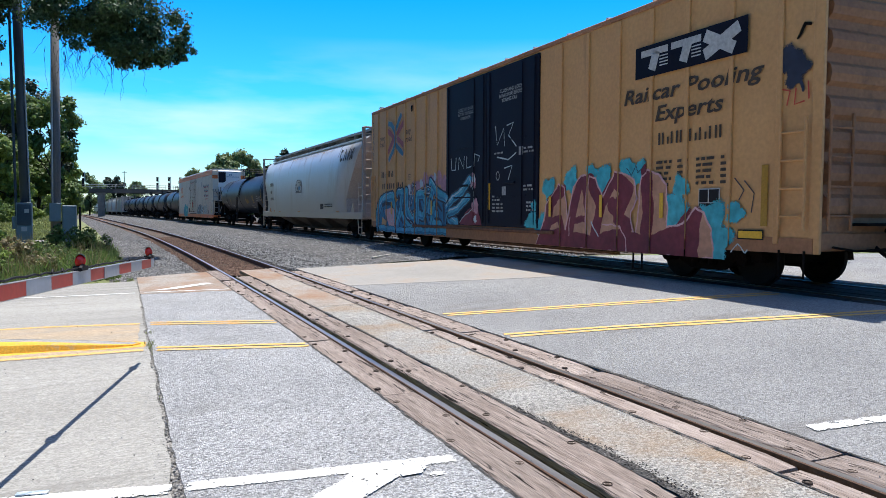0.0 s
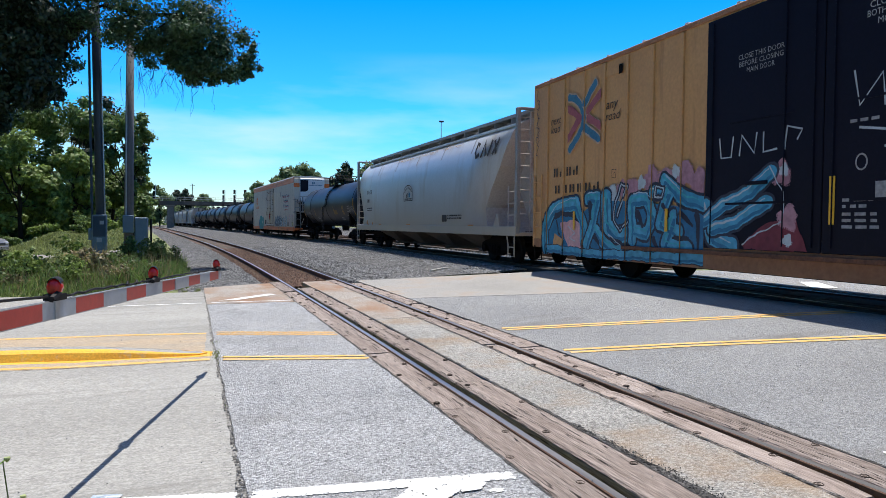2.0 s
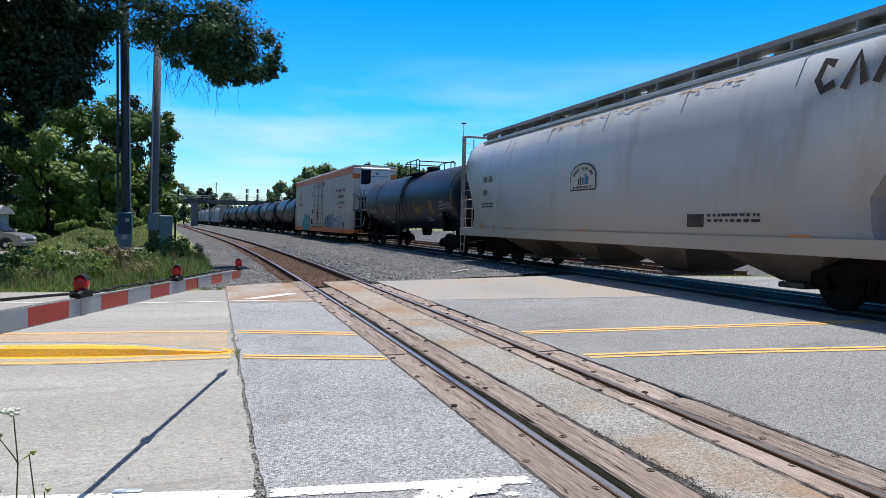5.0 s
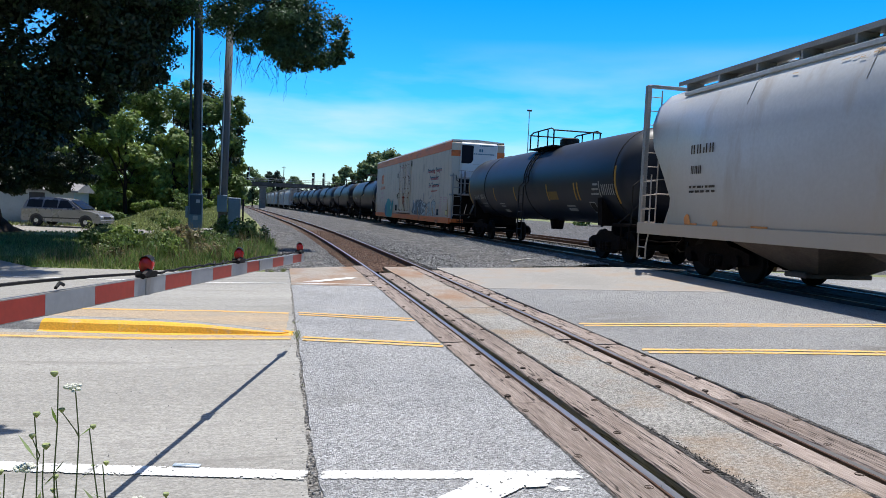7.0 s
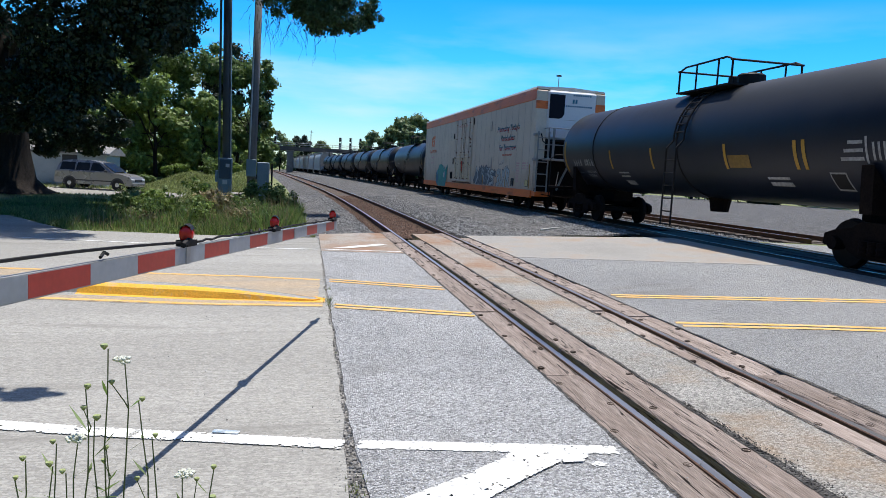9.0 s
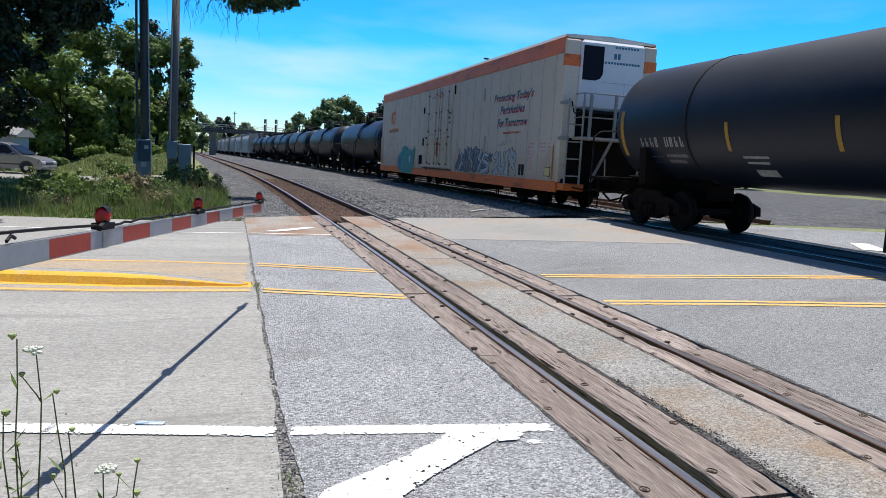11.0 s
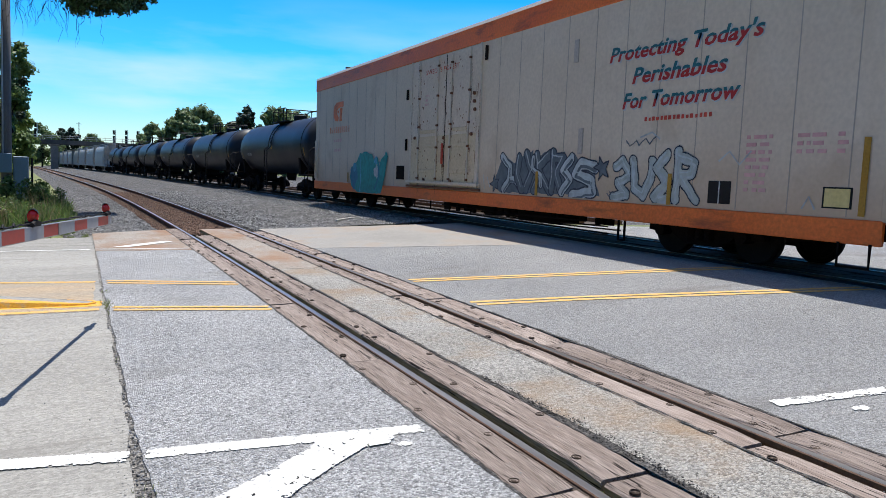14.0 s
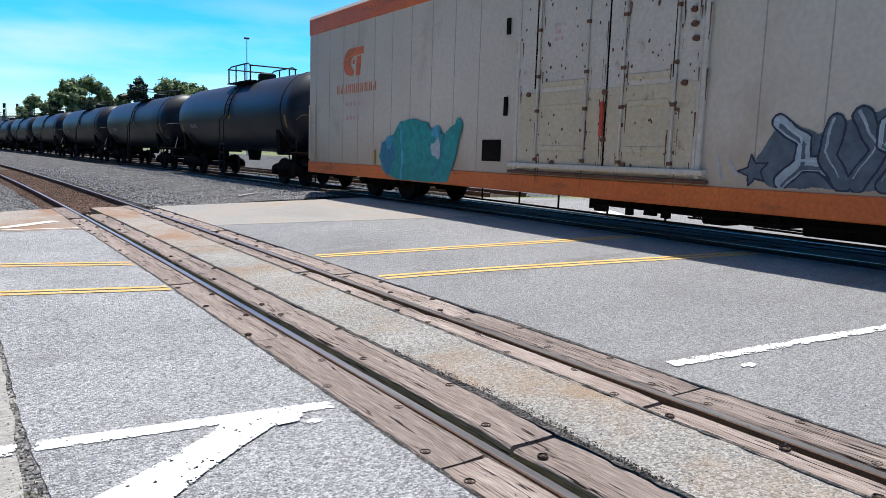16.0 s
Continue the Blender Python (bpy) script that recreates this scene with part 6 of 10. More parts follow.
        part("discharge_chute", tidy(bm), CHUTE, car, "rust-brown discharge chute")
    for way in (-1, 1):
        e = way * half + (0.28 if way > 0 else 0.0)
        for sx in (-1.55, 1.55):
            part("corner_post", box(bmesh.new(), sx - 0.06, sx + 0.06, e - way * 0.05 - 0.07, e - way * 0.05 + 0.07, 0.95, 4.6, 0.012), FRAME_GREY, car)
            part("end_plate", prism(bmesh.new(), [(e - way * 1.85, 0.95), (e - way * 1.45, 1.55), (e - way * 1.15, 1.0), (e - way * 1.15, 0.95)], sx - 0.03, sx + 0.03), paint, car)
        part("end_platform", box(bmesh.new(), -1.58, 1.58, min(e, e - way * 1.6), max(e, e - way * 1.6), 0.88, 0.98, 0.012), paint, car)
        part("end_frame", box(bmesh.new(), -1.55, 1.55, e - way * 0.05 - 0.05, e - way * 0.05 + 0.05, 4.54, 4.62, 0.01), FRAME_GREY, car)
        bm = bmesh.new()
        for sx in (-0.75, 0.75):
            prism(bm, [(e - way * 0.25, 0.95), (e - way * 0.55, 0.95), (e - way * 1.9, 2.9), (e - way * 0.9, 4.3), (e - way * 0.8, 4.3), (e - way * 0.75, 3.0)], sx - 0.03, sx + 0.03)
        part("end_gusset", tidy(bm), grime, car)
        ladder(car, -1.60, e - way * 0.55, e - way * 0.12, 0.98, 2.35, 4, grime, r=0.012)
        ladder(car, e - way * 0.02, -1.5, -1.16, 1.0, 4.5, 10, grime, axis="x", r=0.012)
        bm = bmesh.new()
        tube(bm, [(-1.62, e - way * 0.6, 0.9), (-1.62, e - way * 0.5, 0.6), (-1.62, e - way * 0.5, 0.28), (-1.62, e - way * 0.08, 0.28), (-1.62, e - way * 0.08, 0.9)], 0.02, 6)
        tube(bm, [(-1.62, e - way * 0.5, 0.55), (-1.62, e - way * 0.08, 0.55)], 0.016, 5)
        part("stirrup", bm, paint, car)
        bm = bmesh.new()
        tube(bm, [(-1.2, e, 1.9), (1.2, e, 1.9)], 0.018, 6)
        tube(bm, [(-1.2, e, 3.2), (1.2, e, 3.2)], 0.018, 6)
        part("handrail", bm, grime, car)
        coupler(car, e, way)
    underframe(car, -half, -half + 2.6)
    underframe(car, half - 2.6, half)
    if marks:
        X = -1.617
        bm = bmesh.new()
        stroke(bm, [(-8.13, 3.86), (-8.37, 3.40)], 0.13, -1.545)
        for i, y in enumerate((-6.65, -7.17, -7.65, -8.07)):
            stroke(bm, ([(y - 0.3, 3.80), (y - 0.1, 3.88), (y, 3.6), (y - 0.12, 3.42), (y - 0.34, 3.5)], [(y, 3.38), (y - 0.2, 3.88), (y - 0.36, 3.40)], [(y - 0.08, 3.38), (y - 0.28, 3.88)], [(y, 3.4), (y - 0.4, 3.88)])[i], 0.14, -1.545)
        ob = part("owner_mark", bm, DARK_INK, car, "dark slanted owner's letters as plain strokes")
        for v in ob.data.vertices:
            v.co.x = -1.60 + max(0, (v.co.z - 3.0)) ** 1.7 * 0.17 - 0.012
        bars(7.0, 7.96, 2.72, 2.92, X, 4, DARK_INK, car, 1, "car_marking")
        bars(7.45, 7.9, 2.28, 2.46, X, 3, DARK_INK, car, 2, "car_marking")
        lines(6.9, 7.9, 2.02, 2, 0.1, X, DARK_INK, car, 3)
        bm = bmesh.new()
        arch = [(0.05, 2.2), (0.05, 2.55)] + [(0.7 - 0.65 * math.cos(a), 2.52 + 0.34 * math.sin(a)) for a in np.linspace(0, math.pi, 9)] + [(1.35, 2.2), (0.05, 2.2)]
        stroke(bm, arch, 0.035, X - 0.004)
        part("emblem", bm, DARK_INK, car, "arched emblem outline")
        bm = bmesh.new()
        quad(bm, [(X, y, z) for y, z in arch[:-1]])
        part("emblem", bm, surf("emblem_cream", (0.50, 0.48, 0.42), (0.58, 0.56, 0.50), 0.6, big=2, fine=20, bump=0, grain=0.1), car, "cream ground of the arched emblem")
        for k, a in enumerate(np.linspace(0.35, 2.8, 14)):
            if k in (5, 10):
                continue
            bm = bmesh.new()
            stroke(bm, [(0.7 + 0.44 * math.cos(a), 2.50 + 0.20 * math.sin(a)), (0.7 + 0.55 * math.cos(a), 2.50 + 0.27 * math.sin(a))], 0.045, X - 0.003)
            part("emblem_mark", bm, DARK_INK, car)
        for y, w, h in ((0.95, 0.06, 0.16), (0.85, 0.07, 0.2), (0.73, 0.08, 0.18), (0.6, 0.1, 0.26), (0.5, 0.1, 0.2)):
            plate("emblem_mark", y, y - w, 2.33, 2.33 + h, X - 0.003, BLUE_BAND if y < 0.8 else DARK_INK, car)
        bars(0.18, 1.22, 2.24, 2.30, X - 0.003, 14, DARK_INK, car, 4, "emblem_mark")
        lines(-5.6, -4.2, 1.55, 2, 0.1, X, DARK_INK, car, 8)
        plate("data_plate", -3.6, -4.1, 1.3, 1.55, X, DARK_INK, car)
        for y in (-6.2, 5.6, 8.0, 0.9):
            plate("reflector", y, y - 0.5, 1.12, 1.2, X, ORANGE_SPRAY, car)
        blot(car, [(7.9, 1.25, 0.14), (6.8, 1.2, 0.1)], ORANGE_SPRAY, X, 5)
        bm = bmesh.new()
        rng = random.Random(5)
        for i in range(170):
            y, z = rng.choice((-3.6, -1.2, 1.4, 2.6)) + rng.gauss(0, 0.7), 4.05 + rng.gauss(0, 0.03)
            stroke(bm, [(y, z), (y - rng.uniform(0.03, 0.22), z + rng.uniform(-0.012, 0.012))], rng.uniform(0.006, 0.022), 0)
        for i in range(40):
            y, z = rng.choice((-3.6, -1.2, 1.4, 2.6)) + rng.gauss(0, 0.8), 4.03 + rng.gauss(0, 0.02)
            stroke(bm, [(y, z), (y, z - rng.uniform(0.05, 0.2))], rng.uniform(0.006, 0.016), 0, 0.003)
        ob = part("rust_patch", bm, RUST_BLEED, car, "rust bleeding along the roof seam")
        for v in ob.data.vertices:
            v.co.x = -1.30 - (4.05 - v.co.z) * 0.62 - 0.014
    split_parts(car, ROUND_PARTS)
    trucks(car, (-half + 2.55, half - 2.35), turning)
    return car


def tank_shell(bm, half, r, zc, seg=40, at=0.0):
    prof = [(-half, 0.001)]
    for i in range(1, 8):
        a = i / 8 * math.pi / 2
        prof.append((-half + 0.85 * (1 - math.cos(a)), r * math.sin(a)))
    prof.append((-half + 0.85, r))
    for s in (-0.6, -0.2, 0.2, 0.6):
        prof.append((s * half, r))
    prof += [(-a, b) for a, b in prof[8::-1]]
    return revolve(bm, prof, "y", seg, (0, at, zc))


def tank_car(name, label, half, r, zc, platform, marks, truck_at, turning=True, detail=True, mid=0.0):
    car = thing(name, label, "rail car", group="black tank cars")
    sh = part("tank", tank_shell(bmesh.new(), half, r, zc, 40, mid), TANK_BLACK, car, "glossy black tank shell, sunlit top painted in paler grey", smooth=True)
    for y in ((-half + 1.55, half - 3.1, 0.15) if detail else (-half + 1.3,)):
        bm = bmesh.new()
        revolve(bm, [(y - 0.035, r + 0.002), (y - 0.03, r + 0.016), (y + 0.03, r + 0.016), (y + 0.035, r + 0.002)], "y", 40, (0, 0, zc))
        part("seam", bm, BLACK, car, smooth=True)
    top = zc + r
    # dome fittings, platform and rails
    bm = bmesh.new()
    revolve(bm, [(top - 0.1, 0.33), (top + 0.22, 0.33), (top + 0.26, 0.28), (top + 0.27, 0.001)], "z", 16, (0, platform - 0.6, 0))
    revolve(bm, [(top - 0.1, 0.12), (top + 0.3, 0.12), (top + 0.32, 0.05)], "z", 10, (0.1, platform + 0.35, 0))
    part("dome", tidy(bm), BLACK, car, "black valve housing")
    bm = bmesh.new()
    for sx in (-1, 1):
        box(bm, sx * 0.72 - 0.25, sx * 0.72 + 0.25, platform - 1.25, platform + 1.25, top - 0.12, top - 0.08)
    part("platform", bm, BLACK, car)
    for sx in (-0.9, 0.9):
        bm = bmesh.new()
        tube(bm, [(sx, platform + 1.25, top - 0.1), (sx, platform + 1.25, top + 0.47), (sx, platform + 0.95, top + 0.55), (sx, platform - 0.95, top + 0.55), (sx, platform - 1.2, top + 0.47), (sx, platform - 1.2, top - 0.1)], 0.028, 6)
        for y in (platform + 0.4, platform - 0.6):
            tube(bm, [(sx, y, top - 0.1), (sx, y, top + 0.55)], 0.024, 6)
        part("guard_rail", bm, BLACK, car)
    bm = bmesh.new()
    tube(bm, [(-0.95, platform + 1.25, top + 0.47), (0.95, platform + 1.25, top + 0.47)], 0.026, 6)
    tube(bm, [(-0.95, platform - 1.2, top + 0.46), (0.95, platform - 1.2, top + 0.46)], 0.026, 6)
    part("guard_rail", bm, BLACK, car)
    # side ladder that follows the shell
    arc = [(-(r + 0.05) * math.cos(a), zc + (r + 0.05) * math.sin(a)) for a in np.linspace(0.0, 1.15, 9)]
    low = [(-1.62, 0.32), (-1.62, zc - 0.2)]
    ys = (platform - 0.25, platform + 0.25)
    lad = part("ladder", tube(bmesh.new(), [(x, ys[0], z) for x, z in low + arc], 0.024, 6), BLACK, car)
    part("stile", tube(bmesh.new(), [(x, ys[1], z) for x, z in low + arc], 0.024, 6), BLACK, lad)
    for x, z in [(-1.62, 0.36 + 0.32 * i) for i in range(6)] + arc[1::1]:
        part("rung", tube(bmesh.new(), [(x, ys[0], z), (x, ys[1], z)], 0.018, 5), BLACK, lad)
    # ends: bolsters, walkways, hand rails
    for way in (-1, 1):
        e = way * (half + 0.35) + mid
        tk = way * truck_at + mid
        part("end_platform", box(bmesh.new(), -1.5, 1.5, min(e, e - way * 1.1), max(e, e - way * 1.1), 1.02, 1.10, 0.012), GRIME_OR_SHADE, car)
        part("bolster", prism(bmesh.new(), [(-1.3, 1.0), (1.3, 1.0), (1.35, zc - r * 0.45), (0.9, zc - r * 0.88), (-0.9, zc - r * 0.88), (-1.35, zc - r * 0.45)], tk - 0.14, tk + 0.14, "y"), GRIME_OR_SHADE, car)
        bm = bmesh.new()
        tube(bm, [(-1.48, e - way * 0.06, 1.08), (-1.48, e - way * 0.06, 2.1), (-1.3, e - way * 0.06, 2.25), (-0.6, e - way * 0.06, 2.3)], 0.02, 6)
        tube(bm, [(-1.48, e - way * 0.8, 1.08), (-1.2, e - way * 0.2, 1.6)], 0.02, 6)
        part("handrail", bm, BLACK, car)
        bm = bmesh.new()
        tube(bm, [(-1.5, e - way * 0.55, 1.05), (-1.5, e - way * 0.55, 0.3), (-1.5, e - way * 0.1, 0.3), (-1.5, e - way * 0.1, 1.05)], 0.02, 6)
        part("stirrup", bm, GRIME_OR_SHADE, car)
        coupler(car, e, way)
        part("stub_sill", box(bmesh.new(), -0.35, 0.35, min(e, tk - way * 1.2), max(e, tk - way * 1.2), 0.7, zc - r + 0.12, 0.03), GRIME_OR_SHADE, car)
    bm = bmesh.new()
    revolve(bm, [(0.72, 0.22), (0.95, 0.26), (zc - r + 0.1, 0.3)], "z", 14, (0, 0.2, 0))
    part("outlet", tidy(bm), GRIME_OR_SHADE, car)
    # paintwork on the curve of the shell
    def curved(y0, y1, z0, z1, material, nm="marking", lab=""):
        b2 = bmesh.new()
        n = 5
        prev = None
        for i in range(n + 1):
            z = z0 + (z1 - z0) * i / n
            x = -math.sqrt(max((r + 0.006) ** 2 - (z - zc) ** 2, 0))
            row = [b2.verts.new((x, y1, z)), b2.verts.new((x, y0, z))]
            if prev:
                b2.faces.new((prev[0], prev[1], row[1], row[0]))
            prev = row
        return part(nm, b2, material, car, lab)
    if marks:
        rng = random.Random(3)
        for y in (4.35, 1.62, -1.95, -4.35, 6.9 - 11.5):
            curved(y - 0.1, y, 1.75, 2.30, TANK_YELLOW, "reflector")
        for y in (mid + half - 0.98, mid - half + 0.98):
            curved(y - 0.07, y + 0.07, 1.65, 2.7, TANK_YELLOW, "reflector")
        bm_rows = [(7.47, 5.71, 9, 1.84, 0.21), (6.55, 5.75, 9, 1.62, 0.07), (6.55, 5.9, 8, 1.50, 0.07)]
        for body, z in (("LD LMT", 1.62), ("LT WT", 1.50)):
            lettering(body, 7.2, z, 0.5, 0.075, -math.sqrt((r + 0.012) ** 2 - (z - zc) ** 2), TANK_INK, car)
        for y1, y0, n, z, h in bm_rows:
            w = (y1 - y0) / n
            for i in range(n):
                if i == 4 and h > 0.1:
                    continue
                k = rng.uniform(0.5, 0.7)
                curved(y1 - (i + 0.26) * w, y1 - i * w, z, z + h, TANK_INK)
                curved(y1 - (i + k) * w, y1 - (i + k - 0.2) * w, z, z + h * rng.choice((1, 1, 0.55)), TANK_INK)
        for y1, y0, z0, z1 in ((4.0, 3.3, 1.62, 1.66), (3.95, 3.35, 1.52, 1.56), (3.85, 3.3, 1.3, 1.42), (-3.3, -4.0, 1.55, 1.6), (-3.3, -4.0, 1.42, 1.5)):
            curved(y0, y1, z0, z1, TANK_INK)
        curved(-2.9, -2.1, 1.78, 2.05, surf("amber_placard", (0.16, 0.09, 0.012), (0.20, 0.12, 0.02), 0.6, fine=10), "placard")
        curved(-5.62, -5.2, 1.38, 1.70, TANK_INK, "placard")
        curved(-5.59, -5.23, 1.41, 1.67, BLACK, "placard").location.x = -0.006
        for i in range(8):
            curved(-7.25 + i * 0.12, -7.20 + i * 0.12, 1.9, 2.2, TANK_INK, "stencil")
        curved(-6.25, -6.2, 1.85, 2.3, TANK_INK, "stencil")
        for i in range(3):
            curved(-6.15, -5.6 - 0.1 * i, 1.9 + i * 0.14, 1.96 + i * 0.14, TANK_INK, "stencil")
    else:
        for y, z0, z1 in ((half - 1.2, 1.9, 2.2), (-half + 1.0, 1.9, 2.3)):
            curved(y - 0.09, y, z0, z1, TANK_YELLOW, "reflector")
        curved(platform - 0.28, platform + 0.02, zc - 0.15, zc + 0.02, TANK_YELLOW, "placard")
        for i in range(5):
            curved(half - 2.6 - i * 0.2, half - 2.48 - i * 0.2, 2.0, 2.16, TANK_INK)
    split_parts(car, ROUND_PARTS)
    trucks(car, (mid - truck_at, mid + truck_at), turning)
    return car


def reefer():
    car = thing("refrigerator_car", "dirty white insulated boxcar with orange bands and graffiti", "rail car")
    L = 12.05
    part("body", box(bmesh.new(), -1.585, 1.30, -L, L, 0.82, 4.52, 0.02), REEFER_WHITE, car, "dirty white insulated body")
    for sx in (-1.605, 1.26):
        part("fascia", box(bmesh.new(), sx, sx + 0.06, -L - 0.01, L + 0.01, 4.50, 4.96, 0.015), REEFER_ORANGE, car, "orange band under the eave")
        part("side_sill", box(bmesh.new(), sx - 0.012, sx + 0.072, -L, L, 0.54, 0.86, 0.015), REEFER_ORANGE, car, "scuffed orange side sill")
    part("roof", prism(bmesh.new(), [(-1.625, 4.93), (-1.59, 5.02), (-0.15, 5.07), (1.30, 5.0), (1.33, 4.93)], -L, L, "y"), ROOF_WHITE, car)
    X = -1.588
    for i in range(27):
        y = -11.55 + i * 0.888
        if -2.1 < y < 2.7:
            continue
        part("panel_seam", box(bmesh.new(), -1.589, -1.58, y - 0.008, y + 0.008, 0.88, 4.5), SEAM_GREY, car)
    # plug door with hardware
    d = part("door", box(bmesh.new(), -1.635, -1.58, -1.78, 2.22, 0.98, 4.46, 0.015), REEFER_DOOR, car, "chipped white plug door with rusty hardware")
    for y in (-1.35, -0.35, 0.45, 1.65):
        part("lock_rod", tube(bmesh.new(), [(-1.665, y, 0.98), (-1.665, y, 4.44)], 0.022, 6), REEFER_DOOR, d)
        for z in (1.15, 2.0, 2.6, 3.4, 4.2):
            part("bracket", box(bmesh.new(), -1.69, -1.63, y - 0.04, y + 0.04, z - 0.03, z + 0.03, 0.01), RUST, d)
    DOOR_CREAM = surf("cream_door_paint", (0.56, 0.45, 0.29), (0.64, 0.54, 0.38), 0.6, big=0.8, fine=16, bump=0.1, grain=0.1, stain=(0.20, 0.10, 0.055), stain_scale=4.5, stain_at=0.60)
    for z in (1.35, 2.05, 2.45):
        for y0, y1 in ((-1.25, -0.45), (0.5, 1.55)):
            part("door_rib", box(bmesh.new(), -1.655, -1.63, y0, y1, z - 0.05, z + 0.05, 0.012), DOOR_CREAM, d)
    for y0, y1 in ((-1.72, -0.02), (0.02, 2.16)):
        part("lower_panel", box(bmesh.new(), -1.642, -1.63, y0, y1, 1.08, 2.32, 0.006), DOOR_CREAM, d, "cream-painted lower door panel")
    for y, z0, z1 in ((0.0, 1.0, 4.44), (-1.3, 2.4, 4.4), (1.75, 2.4, 4.4)):
        part("door_joint", box(bmesh.new(), -1.6435, -1.63, y - 0.014, y + 0.014, z0, z1), GRIME_OR_SHADE, d)
    for y, z in ((0.02, 2.25), (0.02, 2.02), (0.06, 1.75), (0.0, 1.5), (-1.52, 2.3), (1.9, 2.3), (-0.45, 1.1), (1.2, 1.1), (-1.62, 3.1), (-1.66, 2.9), (-1.6, 3.3)):
        part("latch", prism(bmesh.new(), [(y - 0.05, z - 0.02), (y - 0.02, z - 0.045), (y + 0.03, z - 0.035), (y + 0.055, z + 0.005), (y + 0.01, z + 0.045), (y - 0.04, z + 0.035)], -1.68, -1.64), RUST, d, "rusty latch")
    part("door_handle", box(bmesh.new(), -1.71, -1.66, 0.0, 0.07, 1.55, 2.1, 0.01), RED_INK, d, "red door lever")
    plate("door_label", -0.1, -0.42, 1.42, 1.66, -1.64, PINK, d)
    for a, b, c, e in ((-1.86, -1.78, 0.95, 4.5), (2.22, 2.30, 0.95, 4.5)):
        part("door_frame", box(bmesh.new(), -1.645, -1.58, a, b, c, e, 0.01), REEFER_DOOR, car)
    part("door_track", box(bmesh.new(), -1.70, -1.58, -1.95, 2.4, 1.0, 1.08, 0.012), REEFER_DOOR, car, "chipped lower door track")
    part("door_track", box(bmesh.new(), -1.66, -1.60, -2.0, 2.45, 0.88, 0.94, 0.012), RUST, car, "rusty lower rail")
    rng = random.Random(8)
    bm = bmesh.new()
    for i in range(170):
        y, z, s = rng.uniform(-1.75, 2.2), rng.uniform(1.0, 4.3), rng.uniform(0.008, 0.03)
        if rng.random() < 0.35:
            y = rng.choice((-1.35, -0.35, 0.45, 1.65)) + rng.uniform(-0.06, 0.06)
        quad(bm, [(-1.6445, y + math.cos(a) * s * rng.uniform(0.6, 1.2), z + math.sin(a) * s * 1.4 * rng.uniform(0.6, 1.2)) for a in np.linspace(0, 2 * math.pi, 7)[:-1]][::-1])
    for i in range(110):
        y, z, w, h = rng.choice((-1.35, -0.35, 0.45, 1.65, -1.78, 2.22, 0.05)) + rng.uniform(-0.1, 0.1), rng.uniform(1.0, 4.2), rng.uniform(0.004, 0.016), rng.uniform(0.08, 0.5)
        quad(bm, [(-1.6442, y - w, z), (-1.6442, y + w, z), (-1.6442, y + w * 0.3, z - h), (-1.6442, y - w * 0.3, z - h)])
    tagged(part("rust_spot", bm, RUST, car, "rust spots and streaks on the door"), kind="stuff")
    for y, z0, z1 in ((2.62, 3.45, 3.75), (2.62, 1.95, 2.3), (-2.05, 4.05, 4.4)):
        part("hinge", box(bmesh.new(), -1.63, -1.585, y - 0.05, y + 0.05, z0, z1, 0.01), GRIME_OR_SHADE, car)
    for y, z0, z1 in ((-5.62, 3.55, 4.0), (-5.9, 1.75, 2.25)):
        part("vent", box(bmesh.new(), -1.612, -1.58, y - 0.07, y + 0.07, z0, z1, 0.01), HOPPER_END, car)
    # slogan in two colours
    for body, y, z, w, h in (("Protecting Today's", -6.65, 3.42, 3.42, 0.27), ("Perishables", -7.30, 2.98, 2.14, 0.27), ("For Tomorrow", -7.08, 2.55, 2.64, 0.27)):
        lettering(body, y - 0.02, z - 0.02, w, h, X - 0.003, PALE_SPRAY, car, 0.25, bold=0.035)
        lettering(body, y, z, w, h, X - 0.007, two_tone(z + 0.45 * h), car, 0.25, bold=0.026)
    bars(-9.2, -7.65, 2.30, 2.37, X - 0.004, 16, RED_INK, car, 4, "web_address")
    for a, b in ((-10.35, -9.9), (-11.2, -10.75), (-11.5, -11.35)):
        lines(a, b, 1.98, 8 if a > -10.5 else 3, 0.11, X - 0.004, PINK, car, int(-a * 7))
    lettering("SWEDE'S FOREST", 1.28, 4.03, 1.99, 0.13, -1.6405, RED_INK, car)
    lettering("OPENING", 1.28, 3.42, 0.27, 0.06, -1.6405, PINK, car)
    lines(1.08, 1.28, 3.36, 2, 0.12, -1.6405, PINK, car, 9)
    # owner's roundel, lettering as bars
    bm = bmesh.new()
    prism(bm, [(8.6, 3.87), (9.4, 3.87), (9.66, 3.76), (9.76, 3.55), (9.72, 3.33), (9.55, 3.2), (9.2, 3.15), (9.12, 3.28), (9.3, 3.42), (9.3, 3.58), (9.14, 3.66), (8.6, 3.68)], X - 0.004, X + 0.002)
    prism(bm, [(8.98, 3.63), (8.72, 3.65), (8.78, 3.15), (9.02, 3.15)], X - 0.005, X + 0.002)
    prism(bm, [(9.1, 3.57), (9.22, 3.55), (9.22, 3.46), (9.1, 3.46)], X - 0.005, X + 0.002)
    part("roundel", bm, REEFER_ORANGE, car, "orange owner's roundel")
    bars(7.85, 10.2, 2.72, 2.95, X - 0.004, 10, REEFER_ORANGE, car, 6, "owner_name")
    bars(8.7, 9.7, 2.38, 2.5, X - 0.004, 4, PINK, car, 7, "car_marking")
    bars(8.8, 9.6, 2.02, 2.14, X - 0.004, 4, PINK, car, 8, "car_marking")
